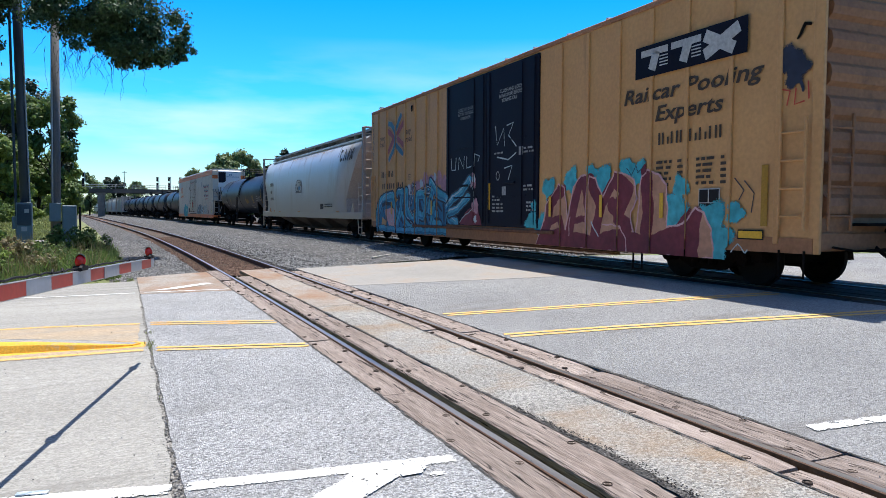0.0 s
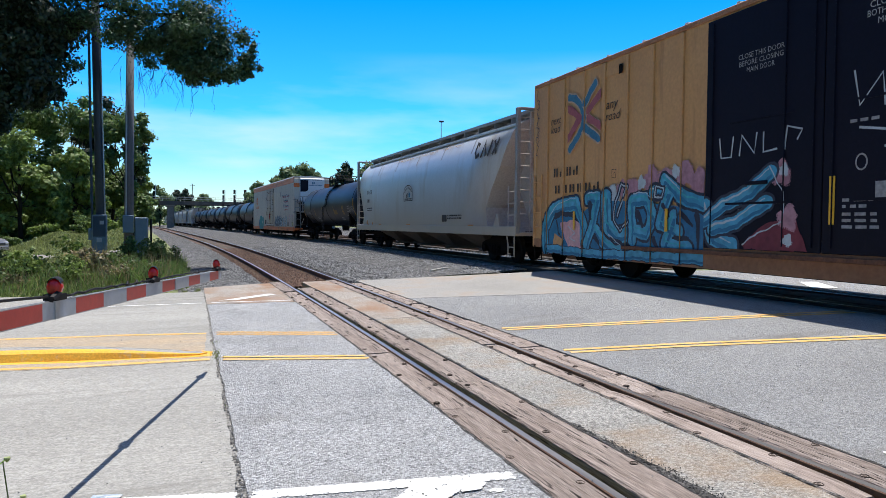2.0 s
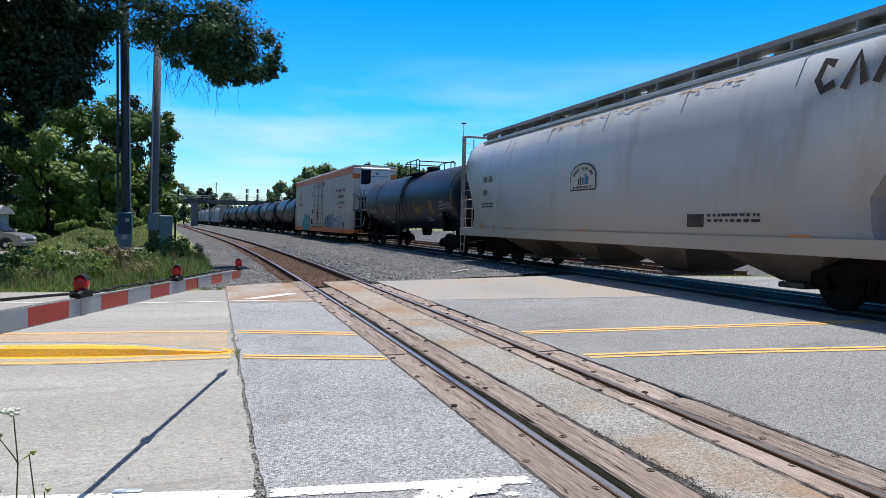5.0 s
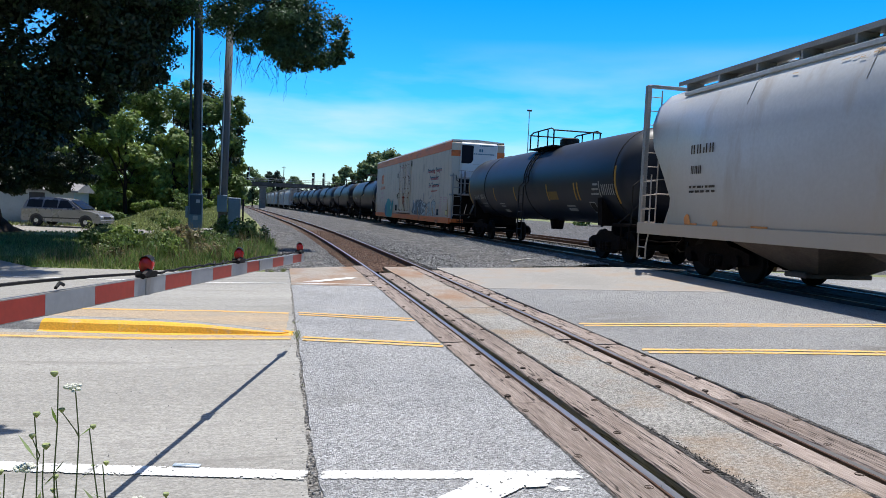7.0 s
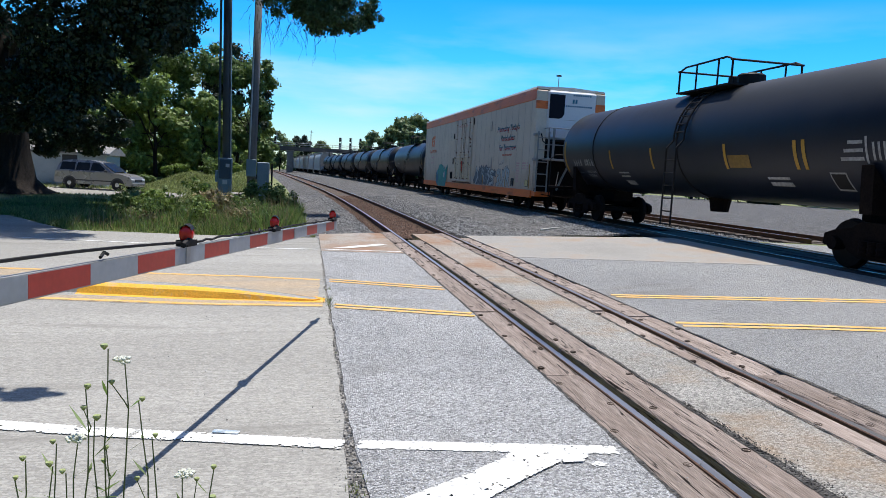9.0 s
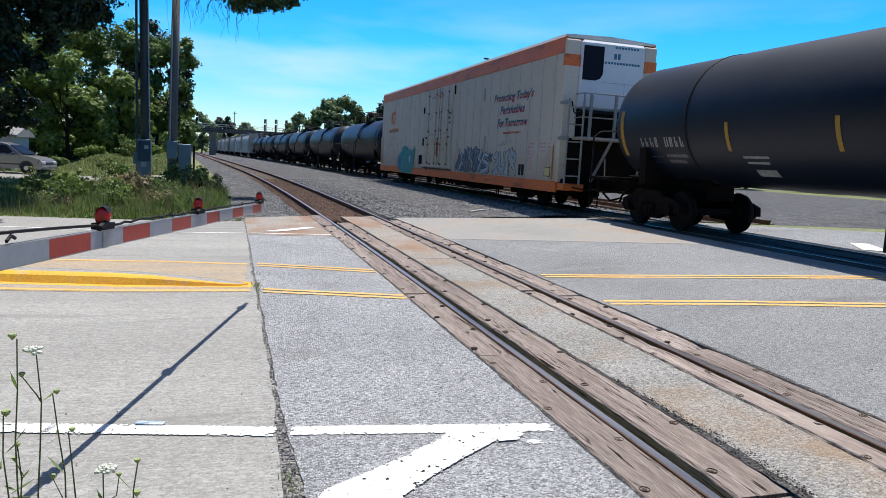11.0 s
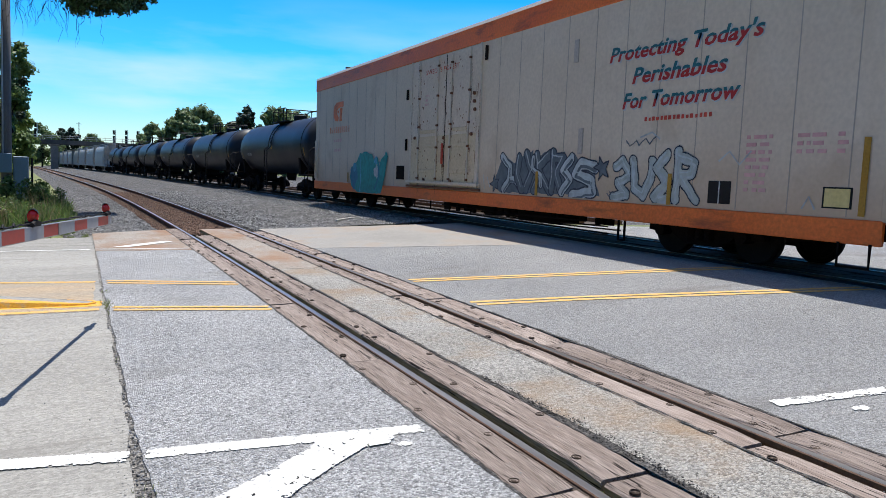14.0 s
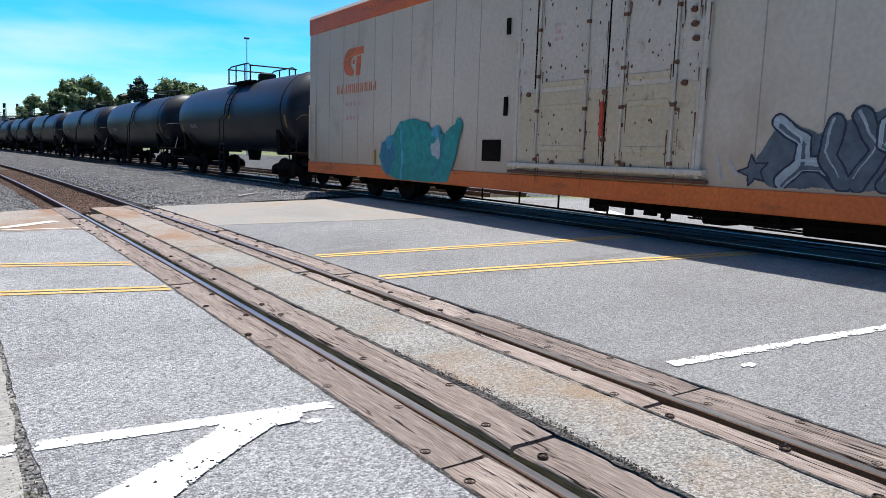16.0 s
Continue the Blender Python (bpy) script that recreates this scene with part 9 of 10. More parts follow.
def crossing_gate():
    g = thing("crossing_gate", "lowered red and white striped crossing gate with red lamps", "crossing gate")
    def block(s0, s1, h0, h1, t, material, name, label=""):
        a, b = gate_at(s0), gate_at(s1)
        d = (b - a).normalized()
        n = Vector((-d.y, d.x, 0)).normalized() * t / 2
        bm = bmesh.new()
        vs = [bm.verts.new(p + n * k + Vector((0, 0, h))) for p in (a, b) for k in (-1, 1) for h in (h0, h1)]
        for f in ((0, 1, 3, 2), (4, 6, 7, 5), (0, 2, 6, 4), (1, 5, 7, 3), (0, 4, 5, 1), (2, 3, 7, 6)):
            bm.faces.new([vs[i] for i in f])
        return part(name, tidy(bm), material, g, label)
    s, i = 0.0, 1
    while s < 7.6:
        e = 0.138 if s == 0 else s + 0.434
        block(s + 0.001, min(e - 0.001, 7.6), -0.045, 0.045, 0.03 + 0.004 * (s > 2.2) + 0.004 * (s > 4.4), ARM_RED if i % 2 == 0 else ARM_WHITE, "stripe")
        s, i = e, i + 1
    for a, b in ((0.0, 4.2), (4.2, 7.6)):
        block(a, b, 0.045, 0.05, 0.036, GALV, "arm_edge", "metal edge of the arm")
        block(a, b, -0.05, -0.045, 0.036, GALV, "arm_edge")
    for sj in (1.9, 4.3):
        block(sj - 0.03, sj + 0.03, -0.052, 0.048, 0.044, GALV, "splice", "bolted splice plate")
    for k, sl in enumerate((0.18, 2.5, 4.28)):
        p = gate_at(sl)
        base = block(sl - 0.07, sl + 0.07, 0.05, 0.085, 0.07, BLACK, "lamp_base")
        bm = bmesh.new()
        r = 0.037
        revolve(bm, [(-0.045, r * 0.8), (-0.04, r), (0.04, r), (0.045, r * 0.8)], "y", 14, (0, 0, 0))
        bmesh.ops.transform(bm, matrix=Matrix.Translation(p + Vector((0, 0, 0.12))) @ Matrix.Diagonal((1, 1, 1.35, 1)), verts=bm.verts)
        lamp = part("lamp", bm, SIGNAL_RED, g, "red gate lamp", smooth=True)
        bm = bmesh.new()
        revolve(bm, [(-0.06, r * 1.06), (0.06, r * 1.06), (0.06, r * 0.98), (-0.06, r * 0.98)], "y", 14)
        bmesh.ops.transform(bm, matrix=Matrix.Translation(p + Vector((0, 0, 0.123))) @ Matrix.Diagonal((1, 1, 1.38, 1)), verts=bm.verts)
        for v in [v for v in bm.verts if v.co.z < p.z + 0.145]:
            bm.verts.remove(v)
        part("hood", bm, BLACK, lamp)
        bm = bmesh.new()
        tube(bm, [p + Vector((0, -0.12, 0.065)), p + Vector((0.02, -0.03, 0.09)), p + Vector((0, 0.06, 0.075))], 0.018, 6)
        part("cable", bm, BLACK, lamp)
    bm = bmesh.new()
    rng = random.Random(2)
    pts = [gate_at(q) + Vector((rng.uniform(-0.008, 0.008), 0, 0.062 + rng.uniform(0, 0.013))) for q in np.arange(0.05, 4.2, 0.07)] + [gate_at(q) + Vector((0.0, 0, 0.068 + (0.04 * math.sin((q - 4.2) / 3.3 * math.pi)))) for q in np.arange(4.25, 7.6, 0.3)]
    tube(bm, pts, 0.0075, 6)
    part("cable", bm, BLACK, g)
    for q in (1.0, 2.9, 3.1, 5.2):
        p = gate_at(q)
        bm = bmesh.new()
        tube(bm, [p + Vector((0, -0.06, 0.068)), p + Vector((0.0, 0, 0.085)), p + Vector((0, 0.06, 0.068))], 0.008, 6)
        part("cable_loop", bm, BLACK, g)
    base = gate_at(8.0)
    part("mast", tube(bmesh.new(), [(base.x, base.y, -0.1), (base.x, base.y, 3.2)], 0.06, 12), GALV, g)
    part("mechanism", box(bmesh.new(), base.x - 0.2, base.x + 0.2, base.y - 0.25, base.y + 0.25, 0.85, 1.35, 0.03), GALV, g)
    block(7.6, 8.0, -0.05, 0.05, 0.05, GALV, "arm_root")
    return g


def flasher():
    f = thing("flasher_boom", "galvanised boom with flashing-light unit over the road", "signal")
    part("post", tube(bmesh.new(), [(-11.5, 7.4, -0.1), (-11.5, 7.4, 5.9)], 0.14, 12), GALV, f)
    part("boom", tube(bmesh.new(), [(-11.5, 7.4, 5.6), (-4.95, 7.1, 5.6)], 0.06, 10), GALV, f)
    for x in (-4.62, -4.32):
        u = part("lamp_unit", tidy(revolve(bmesh.new(), [(6.92, 0.12), (7.2, 0.12)], "y", 12, (x, 0, 5.25))), BLACK, f)
        part("target", tidy(revolve(bmesh.new(), [(7.04, 0.27), (7.06, 0.27)], "y", 20, (x, 0, 5.25))), BLACK, u)
    part("bracket", tube(bmesh.new(), [(-4.95, 7.1, 5.6), (-4.47, 7.1, 5.55), (-4.47, 7.1, 5.3)], 0.03, 8), GALV, f)
    return f


crossing_gate()
flasher()


# ---- parked van, garage and driveway ----
VAN_PAINT = surf("silver_van_paint", (0.27, 0.265, 0.26), (0.32, 0.315, 0.31), 0.28, metal=0.5, big=1, fine=20, bump=0, grain=0.03)
VAN_DARK = surf("dark_trim", (0.03, 0.03, 0.033), (0.045, 0.045, 0.05), 0.5, big=2, fine=20, bump=0, grain=0.1)
GLASS = surf("car_glass", (0.015, 0.018, 0.02), (0.025, 0.028, 0.03), 0.12, big=2, fine=20, bump=0, grain=0.02, spec=0.35)
TYRE = surf("tyre", (0.02, 0.02, 0.02), (0.032, 0.032, 0.032), 0.85, big=3, fine=30, bump=0.2, grain=0.1)
CHROME = surf("alloy", (0.55, 0.55, 0.56), (0.62, 0.62, 0.63), 0.3, metal=0.9, big=3, fine=30, bump=0, grain=0.05)
HEAD = surf("headlamp_lens", (0.62, 0.64, 0.66), (0.7, 0.72, 0.74), 0.12, big=3, fine=30, bump=0, grain=0.03)
SIDING = surf("white_siding", (0.36, 0.42, 0.45), (0.44, 0.49, 0.51), 0.7, big=0.8, fine=12, bump=0.1, grain=0.05, stain=(0.3, 0.3, 0.28), stain_scale=1, stain_at=0.62)
SHINGLE = surf("grey_shingle", (0.22, 0.215, 0.21), (0.30, 0.29, 0.28), 0.9, big=1, fine=14, bump=0.5, grain=0.25)
patch("driveway", [(-30, 37.6), (-20, 38.2), (-15.0, 39.2), (-10.8, 40.6), (-7.4, 42.2), (-6.2, 45.2), (-9.5, 47), (-13.6, 48.8), (-18, 50.0), (-30, 49)], GRAVEL_DRIVE, "pale gravel driveway", 0.0, "driveway")


def minivan():
    v = thing("minivan", "silver minivan parked on the gravel drive", "van", pose(-15.65, 47.7, -0.40, 0, 0, -12))
    # profile along x (front to +x), then widened with tumblehome
    low = [(-2.30, 0.32), (-2.34, 0.55), (-2.32, 0.98), (-2.25, 1.05), (1.20, 1.05), (1.75, 0.98), (2.2, 0.84), (2.34, 0.68), (2.36, 0.42), (2.25, 0.28)]
    top = [(-2.25, 1.05), (-2.12, 1.45), (-1.95, 1.66), (-1.2, 1.74), (-0.2, 1.73), (0.38, 1.62), (1.25, 1.05)]
    bm = bmesh.new()
    prism(bm, low, -0.94, 0.94, "y")
    part("body", bm, VAN_PAINT, v, "silver lower body")
    bm = bmesh.new()
    a = [bm.verts.new((x, -0.92 + 0.30 * max(0, z - 1.05), z)) for x, z in top]
    b = [bm.verts.new((x, 0.92 - 0.30 * max(0, z - 1.05), z)) for x, z in top]
    n = len(top)
    bm.faces.new(a[::-1])
    bm.faces.new(b)
    for i in range(n):
        bm.faces.new((a[i], a[(i + 1) % n], b[(i + 1) % n], b[i]))
    part("cabin", tidy(bm), VAN_PAINT, v, "silver roof and pillars")
    for x0, x1 in ((-2.06, -1.13), (-1.10, -0.24), (-0.21, 0.62)):
        for sy in (-1, 1):
            bm = bmesh.new()
            pts = [(x0 + 0.02, 1.12), (x1 + (0.22 if x1 > 0.5 else 0), 1.12), (x1 - (0.32 if x1 > 0.5 else 0.0), 1.58), (x0 + 0.12, 1.58)]
            f = quad(bm, [(x, sy * (0.925 - 0.30 * (z - 1.05)), z) for x, z in pts])
            part("side_window", tidy(bm), GLASS, v)
    bm = bmesh.new()
    quad(bm, [(1.22, -0.80, 1.10), (1.22, 0.80, 1.10), (0.44, 0.68, 1.60), (0.44, -0.68, 1.60)])
    for q in bm.verts:
        q.co += Vector((0.03, 0, 0.02))
    part("windscreen", bm, GLASS, v)
    part("bumper", box(bmesh.new(), 2.2, 2.42, -0.85, 0.85, 0.28, 0.52, 0.05), VAN_PAINT, v)
    part("grille", box(bmesh.new(), 2.26, 2.375, -0.45, 0.45, 0.56, 0.70, 0.015), VAN_DARK, v)
    for sy in (-0.68, 0.68):
        part("headlight", box(bmesh.new(), 2.08, 2.36, sy - 0.18, sy + 0.18, 0.60, 0.76, 0.04), HEAD, v)
    part("bumper", box(bmesh.new(), -2.42, -2.25, -0.85, 0.85, 0.34, 0.58, 0.05), VAN_DARK, v)
    part("side_trim", box(bmesh.new(), -1.15, 1.2, -0.955, -0.935, 0.50, 0.57), VAN_DARK, v)
    part("mirror", box(bmesh.new(), 0.72, 0.86, -1.1, -0.92, 1.06, 1.2, 0.03), VAN_DARK, v)
    for x in (-1.42, 1.48):
        for sy in (-0.86, 0.86):
            bm = bmesh.new()
            revolve(bm, [(sy - 0.11, 0.2), (sy - 0.11, 0.30), (sy - 0.07, 0.34), (sy + 0.07, 0.34), (sy + 0.11, 0.30), (sy + 0.11, 0.2)], "y", 22, (x, 0, 0.34))
            w = part("wheel", tidy(bm), TYRE, v, "black tyre")
            bm = bmesh.new()
            revolve(bm, [(sy - 0.115, 0.06), (sy - 0.105, 0.19), (sy + 0.105, 0.19), (sy + 0.115, 0.06)], "y", 18, (x, 0, 0.34))
            part("rim", tidy(bm), CHROME, w)
            part("arch", prism(bmesh.new(), [(x + 0.42 * math.cos(q), 0.34 + 0.42 * math.sin(q)) for q in np.linspace(0, math.pi, 11)], sy * 1.0 - 0.09, sy * 1.0 + 0.084, "y"), VAN_DARK, v)
    return v


def garage():
    g = thing("garage", "low white garage with grey shingle roof", "building", pose(-20.6, 53.4, -0.40, 0, 0, 4))
    part("wall", box(bmesh.new(), -4.2, 4.2, -2.6, 2.6, 0, 2.15), SIDING, g, "white siding wall")
    for i in range(9):
        part("siding_board", box(bmesh.new(), -4.21, 4.21, -2.615, -2.6, 0.1 + i * 0.225, 0.31 + i * 0.225), SIDING, g)
    part("roof", prism(bmesh.new(), [(-3.0, 2.08), (3.0, 2.08), (3.0, 2.2), (0, 2.75), (-3.0, 2.2)], -4.5, 4.5), SHINGLE, g)
    part("door", box(bmesh.new(), 1.6, 2.5, -2.64, -2.6, 0.0, 2.0, 0.01), VAN_DARK, g)
    return g


minivan()
garage()

# ---- bridge with railway signals, far trees, masts ----
BRIDGE_STEEL = surf("bridge_steel", (0.07, 0.065, 0.062), (0.12, 0.105, 0.095), 0.8, big=0.6, fine=8, bump=0.1, grain=0.2, stain=(0.16, 0.10, 0.07), stain_scale=0.7, stain_at=0.6)
PIER = surf("pier_concrete", (0.20, 0.185, 0.17), (0.28, 0.26, 0.24), 0.9, big=0.6, fine=8, bump=0.2, grain=0.2, stain=(0.12, 0.10, 0.09), stain_scale=0.8, stain_at=0.58)


def bridge():
    b = thing("rail_bridge", "dark steel girder bridge over the tracks with fence", "bridge")
    y = 200
    d = part("girder", box(bmesh.new(), -34, 60, y - 0.4, y, 6.0, 7.0), BRIDGE_STEEL, b)
    part("girder", box(bmesh.new(), -34, 60, y + 6, y + 6.4, 6.0, 7.0), BRIDGE_STEEL, b)
    part("deck", box(bmesh.new(), -34, 60, y, y + 6, 6.5, 6.7), BRIDGE_STEEL, b)
    for i in range(40):
        part("stiffener", box(bmesh.new(), -33 + i * 2.3, -32.85 + i * 2.3, y - 0.52, y - 0.4, 6.05, 6.95), BRIDGE_STEEL, d)
    for x in (-8.1, 14.0, 34.0):
        part("pier", box(bmesh.new(), x - 0.8, x + 0.8, y + 0.3, y + 5.7, -0.4, 6.0, 0.05), PIER, b)
        part("pier_cap", box(bmesh.new(), x - 1.1, x + 1.1, y - 0.1, y + 6.1, 5.6, 6.0, 0.05), PIER, b)
    bm = bmesh.new()
    for z in (7.5, 8.0):
        tube(bm, [(-34, y - 0.2, z), (60, y - 0.2, z)], 0.05, 5)
    part("railing", bm, GALV, b)
    for i in range(48):
        part("rail_post", box(bmesh.new(), -34 + i * 1.95, -33.93 + i * 1.95, y - 0.23, y - 0.17, 7.0, 8.05), GALV, b)
    return b


def signal_mast(x, z0=7.0, z1=11.0, y=200.6):
    s = thing("railway_signal", "black three-lamp railway signal standing on the bridge", "signal", group="signals on the bridge")
    part("mast", tube(bmesh.new(), [(x + 0.25, y, z0), (x + 0.25, y, z1)], 0.09, 8), GALV, s)
    for h in (z1 - 0.6, z1 - 2.0, z1 - 3.0):
        hd = part("signal_head", box(bmesh.new(), x - 0.38, x + 0.1, y - 0.3, y, h - 0.55, h + 0.55, 0.05), BLACK, s)
        for q in (-0.32, 0, 0.32):
            part("visor", revolve(bmesh.new(), [(y - 0.5, 0.12), (y - 0.28, 0.13)], "y", 8, (x - 0.14, 0, h + q)), BLACK, hd)
    return s


bridge()
for x, top in ((-11.9, 11.0), (5.2, 10.2), (8.0, 10.3), (10.7, 10.3)):
    signal_mast(x, 7.0, top)
bridge_mast = thing("catenary_mast", "thin steel mast standing on the bridge", "mast")
part("shaft", tube(bmesh.new(), [(-2.7, 200.8, 6.9), (-2.7, 200.8, 11.6)], 0.09, 8), BRIDGE_STEEL, bridge_mast)
part("cross_arm", tube(bmesh.new(), [(-3.3, 200.8, 11.2), (-2.1, 200.8, 11.2)], 0.05, 6), BRIDGE_STEEL, bridge_mast)


def far_mast(x, y, h, name="lamp_mast", label="tall thin lamp mast far behind the train"):
    m = thing(name, label, "mast")
    part("shaft", tube(bmesh.new(), [(x, y, 0), (x, y, h)], 0.16, 8, 0.08), GALV, m)
    part("head", box(bmesh.new(), x - 0.5, x + 0.5, y - 0.3, y + 0.3, h - 0.2, h + 0.15, 0.05), VAN_DARK, m)
    return m


far_mast(48.5, 150, 24.0)
FAR_TREES = [((9.8, 150, 0), 10.2, 2.7, LEAF_FAR_HAZE), ((12.9, 154, 0), 9.6, 2.7, LEAF_FAR_HAZE), ((15.6, 150, 0), 13.0, 3.4, LEAF_FAR_HAZE), ((19.0, 152, 0), 14.6, 3.7, LEAF_FAR_HAZE), ((22.6, 154, 0), 11.0, 3.2, LEAF_FAR_HAZE), ((27.6, 152, 0), 14.0, 4.0, LEAF_DARK), ((32.4, 150, 0), 15.2, 4.6, LEAF_FAR_HAZE), ((37.2, 153, 0), 14.2, 4.4, LEAF_FAR_HAZE), ((42.0, 152, 0), 12.6, 4.2, LEAF_FAR_HAZE),
             ((-13, 262, 0), 13.5, 5.0, LEAF_FAR_HAZE), ((-5, 268, 0), 12.5, 4.5, LEAF_DARK), ((1.5, 262, 0), 11.5, 4.0, LEAF_FAR_HAZE), ((-20, 240, 0), 15, 6, LEAF_FAR_HAZE), ((-17, 160, 0), 9.5, 4.2, LEAF_FAR_HAZE), ((-20, 130, 0), 11, 4.5, LEAF_FAR_HAZE), ((-16, 112, 0), 8.5, 3.4, LEAF_FAR_HAZE), ((-19, 190, 0), 10, 4, LEAF_DARK)]
for i, (b, h, s, mt) in enumerate(FAR_TREES):
    tree("tree", "full green tree in the distance", b, h, s * 1.1, 130 + i, mt, 9000, 0.36, 0.25, 0.0, "distant trees")
for i in range(16):
    a = i / 15
    tree("tree", "green tree beyond the road behind the train", (44 + 30 * math.sin(a * 3), -20 + 130 * a, 0), 6.5 + 2.5 * math.sin(i * 2.3), 4.2, 170 + i, (LEAF_MID, LEAF_DARK, LEAF_LIGHT)[i % 3], 2600, 0.36, 0.25, 0.0, "trees behind the train")

# first tree: its shaded near side is put into near-black leaves
tree("tree", "dense shaded tree beyond the road behind the train", (34.6, 31.0, 0), 8.8, 3.2, 191, LEAF_DARK, 12000, 0.24, 0.25, 0.0, "trees behind the train")
tree("tree", "dense shaded tree beyond the road behind the train", (40.5, 33.0, 0), 9.4, 3.6, 192, LEAF_MID, 9000, 0.26, 0.25, 0.0, "trees behind the train")
street_pole = thing("utility_pole", "dark wooden utility pole beside the road", "pole")
part("shaft", tube(bmesh.new(), [(14.75, 15.0, 0.0), (14.75, 15.0, 9.5)], 0.16, 12, 0.12), POLE_WOOD, street_pole)


def tree_line(name, pts, h, seed, n, label):
    """Far woods that nobody could count, as one mass of leaves."""
    rng = random.Random(seed)
    blobs = []
    for (x0, y0), (x1, y1) in zip(pts, pts[1:]):
        k = int(math.hypot(x1 - x0, y1 - y0) / (h * 0.5)) + 1
        for i in range(k):
            s = i / k
            r = h * rng.uniform(0.35, 0.6)
            blobs.append(((x0 + (x1 - x0) * s, y0 + (y1 - y0) * s, rng.uniform(0.25, 0.6) * h), (r, r, r * 0.9), r * r))
    rs = np.random.RandomState(seed)
    V, F = leaves(n, blobs, h * 0.07, rs, 0.5)
    me = bpy.data.meshes.new(name)
    me.from_pydata(V.tolist(), [], F.tolist())
    me.materials.append(LEAF_MID)
    return tagged(new(name, me), label, "woods", kind="stuff")


tree_line("far_woods", [(-90, 60), (-60, 130), (-32, 240), (-30, 330)], 9, 3, 16000, "far green woods behind the meadow")
tree_line("far_woods", [(-60, 70), (-46, 30), (-40, -10), (-34, -45), (0, -70), (60, -75), (110, -60)], 13, 6, 16000, "green woods along the road behind")
tree_line("far_woods", [(-30, 340), (60, 340), (120, 220), (140, 60), (110, -60)], 9, 4, 20000, "far green woods on the horizon")


def siding():
    base = thing("siding_track", "unused rusty siding beyond the train", "railway track", kind="structure")
    c = lambda y: train_x(y) + 4.6
    z = lambda o: TRAIN_RAIL_Z + 0.02
    rail(base, c, -0.755, z, 18.5, 200, RAIL_DULL)
    rail(base, c, 0.755, z, 18.5, 200, RAIL_DULL)
    me = [o for o in bpy.data.objects if o.name == "tie"][0].data
    for i in range(90):
        y = 19 + i * 0.6
        ob = new("tie", me)
        ob.parent = base
        ob.matrix_basis = pose(c(y), y, TRAIN_RAIL_Z - 0.12)
    return base


siding()

# ---- small things near the camera ----
STEM = surf("flower_stem", (0.09, 0.13, 0.04), (0.15, 0.18, 0.06), 0.7, big=3, fine=30, bump=0, grain=0.15)
UMBEL = surf("flower_white", (0.62, 0.64, 0.52), (0.74, 0.75, 0.66), 0.8, big=3, fine=60, bump=0.2, grain=0.12)
SEED = surf("seed_head", (0.26, 0.32, 0.12), (0.36, 0.40, 0.18), 0.8, big=5, fine=60, bump=0.2, grain=0.2)


def wildflower(x, y, h, kind, seed, lean=(0, 0)):
    """A stalk with side shoots and a white umbel or a closed seed head."""
    rng = random.Random(seed)
    z0 = land(x, y) - 0.06
    f = thing("wildflower", "white-flowered wild carrot in bloom" if kind == "open" else "wild carrot stalk with closed green heads", "flower", Matrix.Translation((x, y, z0)), "wild carrots by the kerb")
    tip = Vector((lean[0] + rng.uniform(-0.03, 0.03), lean[1], h - z0))
    bm = bmesh.new()
    pts = [Vector((tip.x * s * s + 0.012 * math.sin(s * 9 + seed), tip.y * s * s, tip.z * s)) for s in np.linspace(0, 1, 8)]
    tube(bm, pts, 0.0042, 6, 0.0022)
    part("stem", bm, STEM, f)
    heads = [(tip, kind)]
    for i in range(rng.randrange(0, 3)):
        p = pts[rng.randrange(3, 7)]
        e = p + Vector((rng.uniform(-0.05, 0.05), rng.uniform(-0.04, 0.04), rng.uniform(0.03, 0.11)))
        bm = bmesh.new()
        tube(bm, [p, p.lerp(e, 0.5) + Vector((0.015, 0, -0.02)), e], 0.0028, 5, 0.0015)
        part("shoot", bm, STEM, f)
        heads.append((e, "closed"))
    for p, k in heads:
        bm = bmesh.new()
        if k == "open":
            for j in range(34):
                a, q = rng.uniform(0, 6.28), rng.uniform(0, 1) ** 0.5 * 0.031
                c = p + Vector((math.cos(a) * q, math.sin(a) * q, 0.022 - q * 0.25 + rng.uniform(-0.004, 0.004)))
                tube(bm, [p, c], 0.0012, 4)
                bmesh.ops.create_icosphere(bm, subdivisions=1, radius=rng.uniform(0.005, 0.008), matrix=Matrix.Translation(c))
            part("umbel", bm, UMBEL, f, "flat white flower head")
        else:
            r = rng.uniform(0.007, 0.011)
            revolve(bm, [(p.z - 0.003, 0.002), (p.z + r * 0.5, r * 0.9), (p.z + r * 1.1, r * 1.3), (p.z + r * 1.6, r * 1.1), (p.z + r * 1.5, r * 0.4), (p.z + r * 1.3, 0.0005)], "z", 9, (p.x, p.y, 0))
            part("seed_head", bm, SEED, f)
    bm = bmesh.new()
    for i in range(7):
        p = pts[1 + i % 6]
        e = p + Vector((rng.uniform(-0.09, 0.09), rng.uniform(-0.09, 0.09), rng.uniform(0.0, 0.08)))
        d = (e - p).cross(Vector((0, 0, 1))).normalized() * 0.006
        quad(bm, [p, p.lerp(e, 0.5) + d, e, p.lerp(e, 0.5) - d])
    tagged(part("leaf", bm, WEED, f), kind="stuff")
    return f


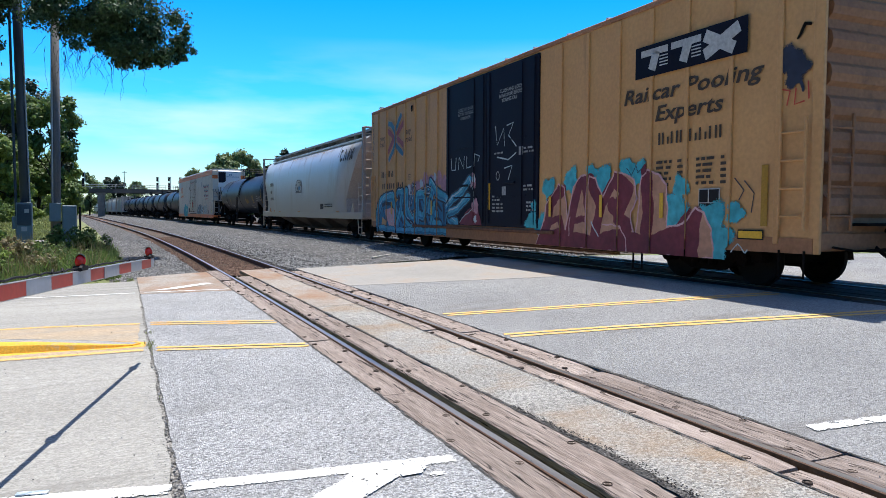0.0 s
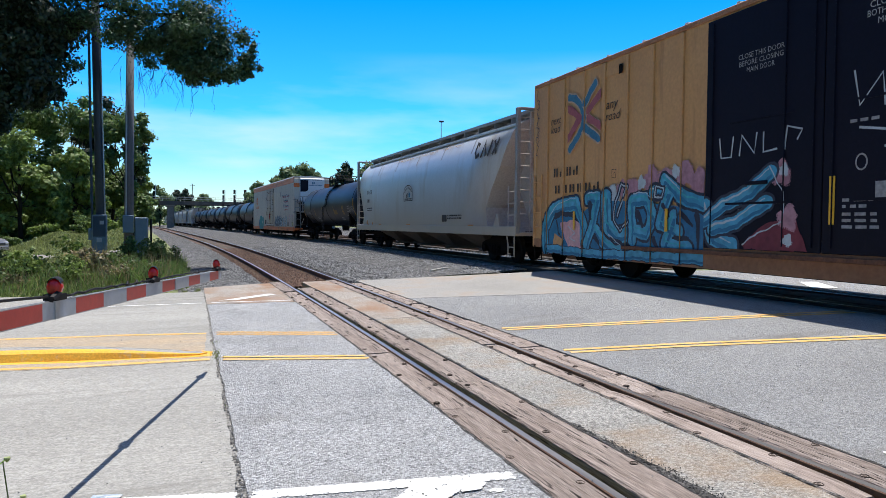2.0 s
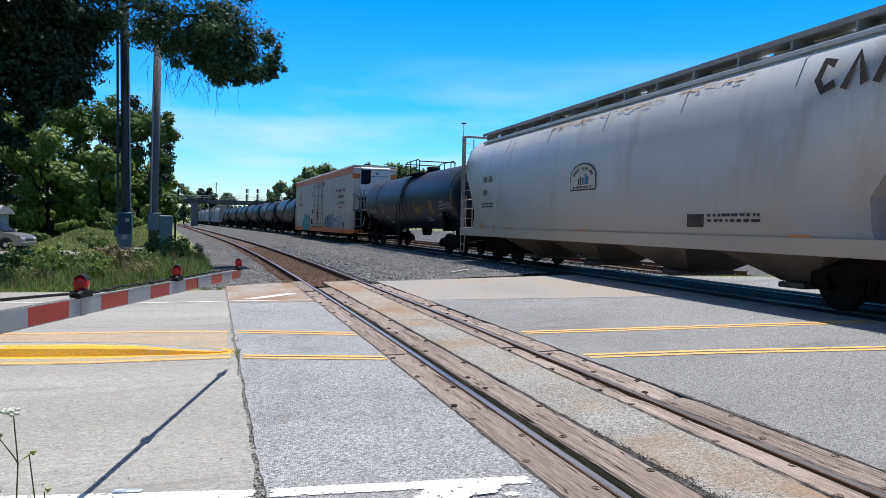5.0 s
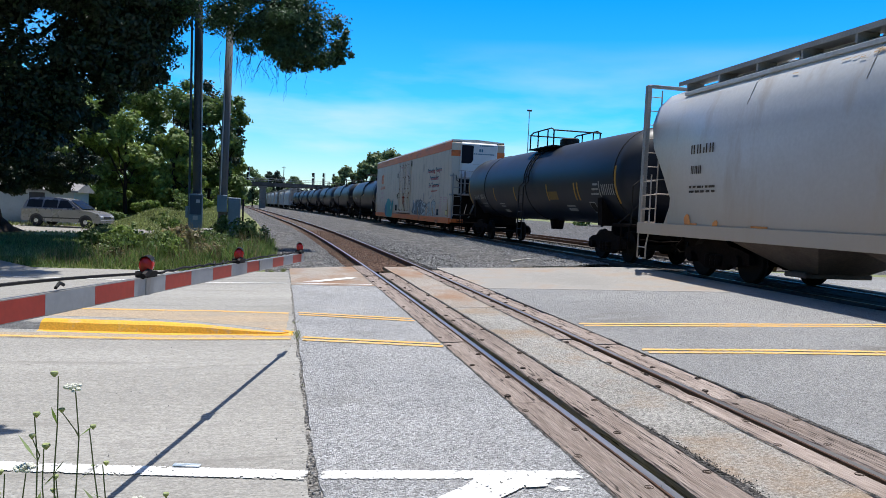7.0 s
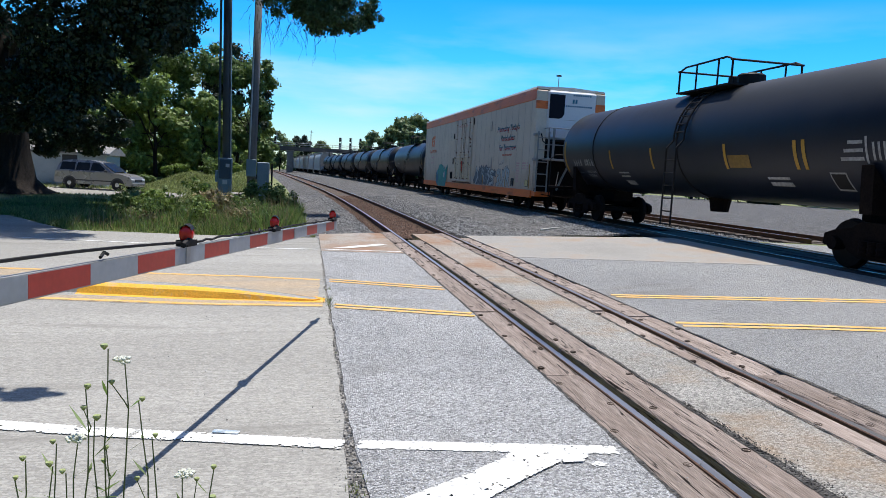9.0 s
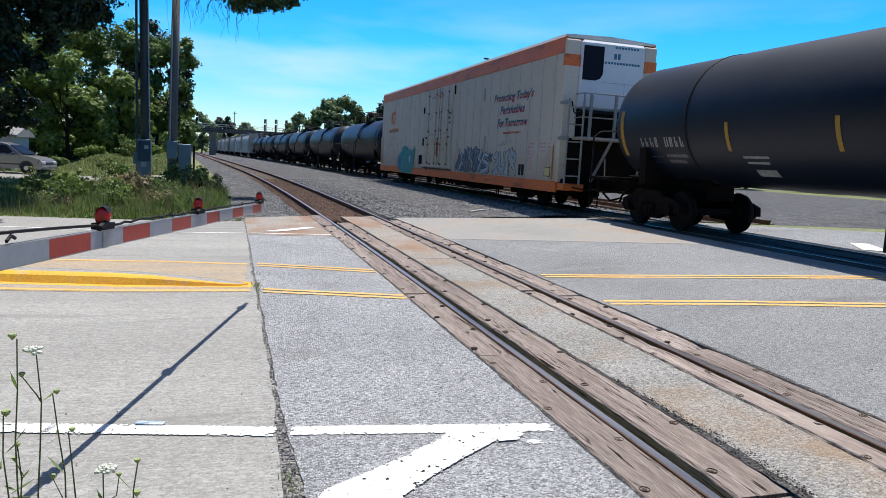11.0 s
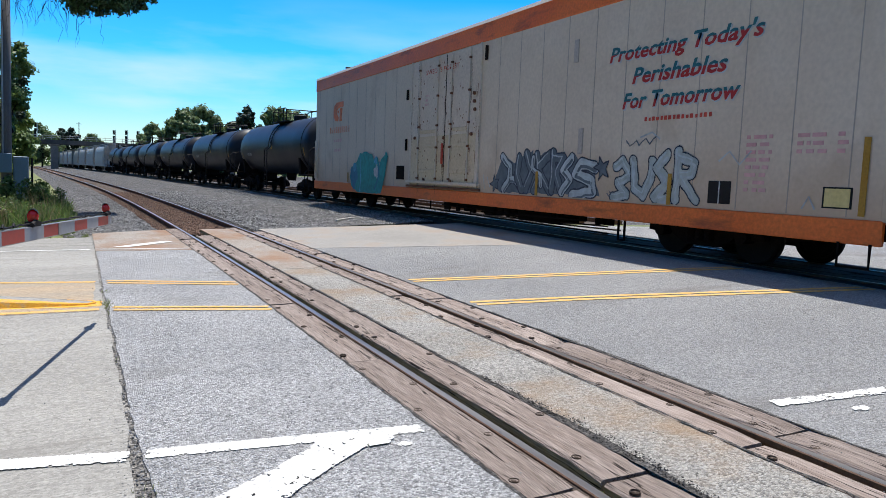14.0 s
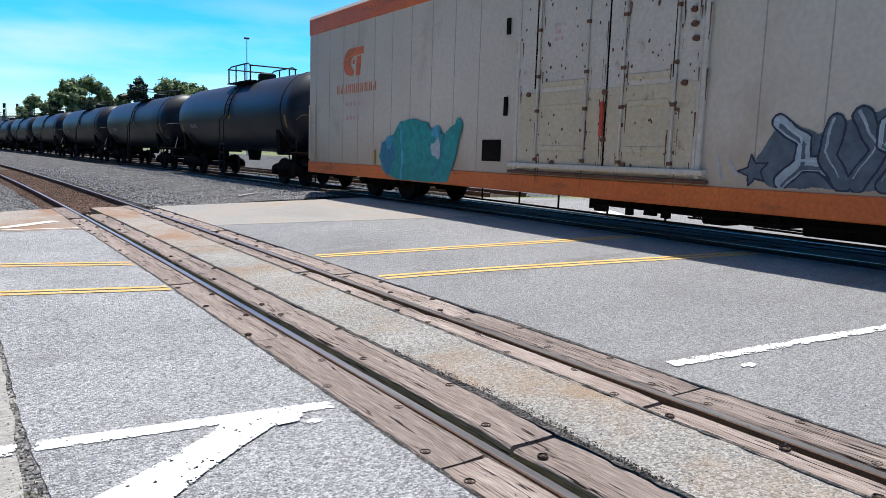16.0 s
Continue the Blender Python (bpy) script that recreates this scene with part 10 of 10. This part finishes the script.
for i, (x, h, k) in enumerate(((-3.80, 1.0, 'closed'), (-3.75, 0.94, 'open'), (-3.88, 0.88, 'closed'), (-3.69, 0.81, 'closed'), (-3.84, 0.76, 'closed'), (-3.90, 0.69, 'open'), (-3.97, 0.66, 'closed'), (-4.06, 0.64, 'closed'), (-4.09, 0.55, 'closed'), (-3.67, 0.69, 'closed'), (-3.55, 0.57, 'open'), (-3.48, 0.56, 'closed'), (-3.98, 0.61, 'closed'), (-3.93, 0.58, 'closed'), (-3.83, 0.64, 'closed'))):
    wildflower(x, 2.5 + 0.05 * math.sin(i * 2.4), h, k, 200 + i)


def tufts(name, spots, seed, label):
    """Little tufts of grass growing in the joint."""
    rs = np.random.RandomState(seed)
    V, F = [], []
    for x, y, h, n in spots:
        for i in range(n):
            a, px, py = rs.rand() * 6.28, x + rs.normal() * 0.035, y + rs.normal() * 0.07
            hh, l = h * (0.4 + 0.8 * rs.rand()), h * 0.8 * rs.rand()
            z = land(px, py) - 0.02
            k = len(V)
            V += [(px - 0.004, py, z), (px + 0.004, py, z), (px + math.cos(a) * l, py + math.sin(a) * l, z + hh)]
            F.append((k, k + 1, k + 2))
    me = bpy.data.meshes.new(name)
    me.from_pydata(V, [], F)
    me.materials.append(GRASS)
    return tagged(new(name, me), label, "grass", kind="stuff")


tufts("joint_grass", [(-2.87, 9.3, 0.08, 40), (-2.88, 9.05, 0.06, 30), (-2.86, 8.8, 0.04, 20), (-2.86, 10.2, 0.05, 20), (-2.87, 3.75, 0.05, 30), (-2.88, 3.55, 0.05, 24), (-2.86, 6.6, 0.03, 10), (-3.3, 18.0, 0.08, 60), (-3.0, 18.2, 0.1, 60), (-3.7, 17.95, 0.07, 40)], 4, "small tufts of grass in the road joint")
PAPER = surf("litter_card", (0.16, 0.26, 0.36), (0.66, 0.68, 0.68), 0.5, big=20, fine=60, bump=0.1, grain=0.3)
bm = bmesh.new()
box(bm, -0.085, 0.085, -0.026, 0.026, 0.0, 0.006, 0.002)
ob = part("litter", bm, PAPER)
ob.matrix_basis = pose(-3.64, 4.62, land(-3.64, 4.62) + 0.012, 0, 0, -12)
tagged(ob, "flattened pale scrap of packaging on the white line", "litter")
bm = bmesh.new()
tube(bm, [(-0.3, -0.1, 0.05), (0.0, 0.03, 0.09), (0.34, 0.12, 0.13)], 0.035, 7, 0.02)
ob = part("driftwood", bm, surf("bleached_wood", (0.5, 0.47, 0.42), (0.6, 0.57, 0.52), 0.8, big=4, fine=30))
ob.matrix_basis = pose(3.6, 19.6, land(3.6, 19.6) + 0.0)
tagged(ob, "bleached stick lying at the edge of the ballast", "stick")
stones("asphalt_crumbs", 700, lambda y: (near_x(y) - 0.30, near_x(y) - 0.26 + 0.09 * broken(y)), (2.2, 5.0), 0.006, lambda x, y: land(x, y) + 0.008, CRUMB, "loose black asphalt crumbs beside the timbers", 16, 1.0)
stones("asphalt_crumbs", 1200, lambda y: (-2.99, -2.80), (2.9, 9.0), 0.009, lambda x, y: land(x, y) - 0.004, STONE, "loose grit in the crumbled joint", 17, 1.6)
stones("road_grit", 900, lambda y: (-4.6, 5.0), (2.2, 12.0), 0.006, lambda x, y: land(x, y) + 0.008, STONE, "scattered grit on the road", 15, 1.6)


def motions():
    """The train rolls forward at a steady pace and its wheels turn with it."""
    for car, s0 in CARS:
        walk(car, [(t, car_pose(s0 - gone(t))) for t in range(17)])
    for ws, a in WHEELS:
        rows = []
        for i in range(129):
            t = i / 8
            rows.append((t, pose(0, a, WHEEL_R, math.degrees(gone(t) / WHEEL_R), 0, 0)))
        walk(ws, rows)


motions()
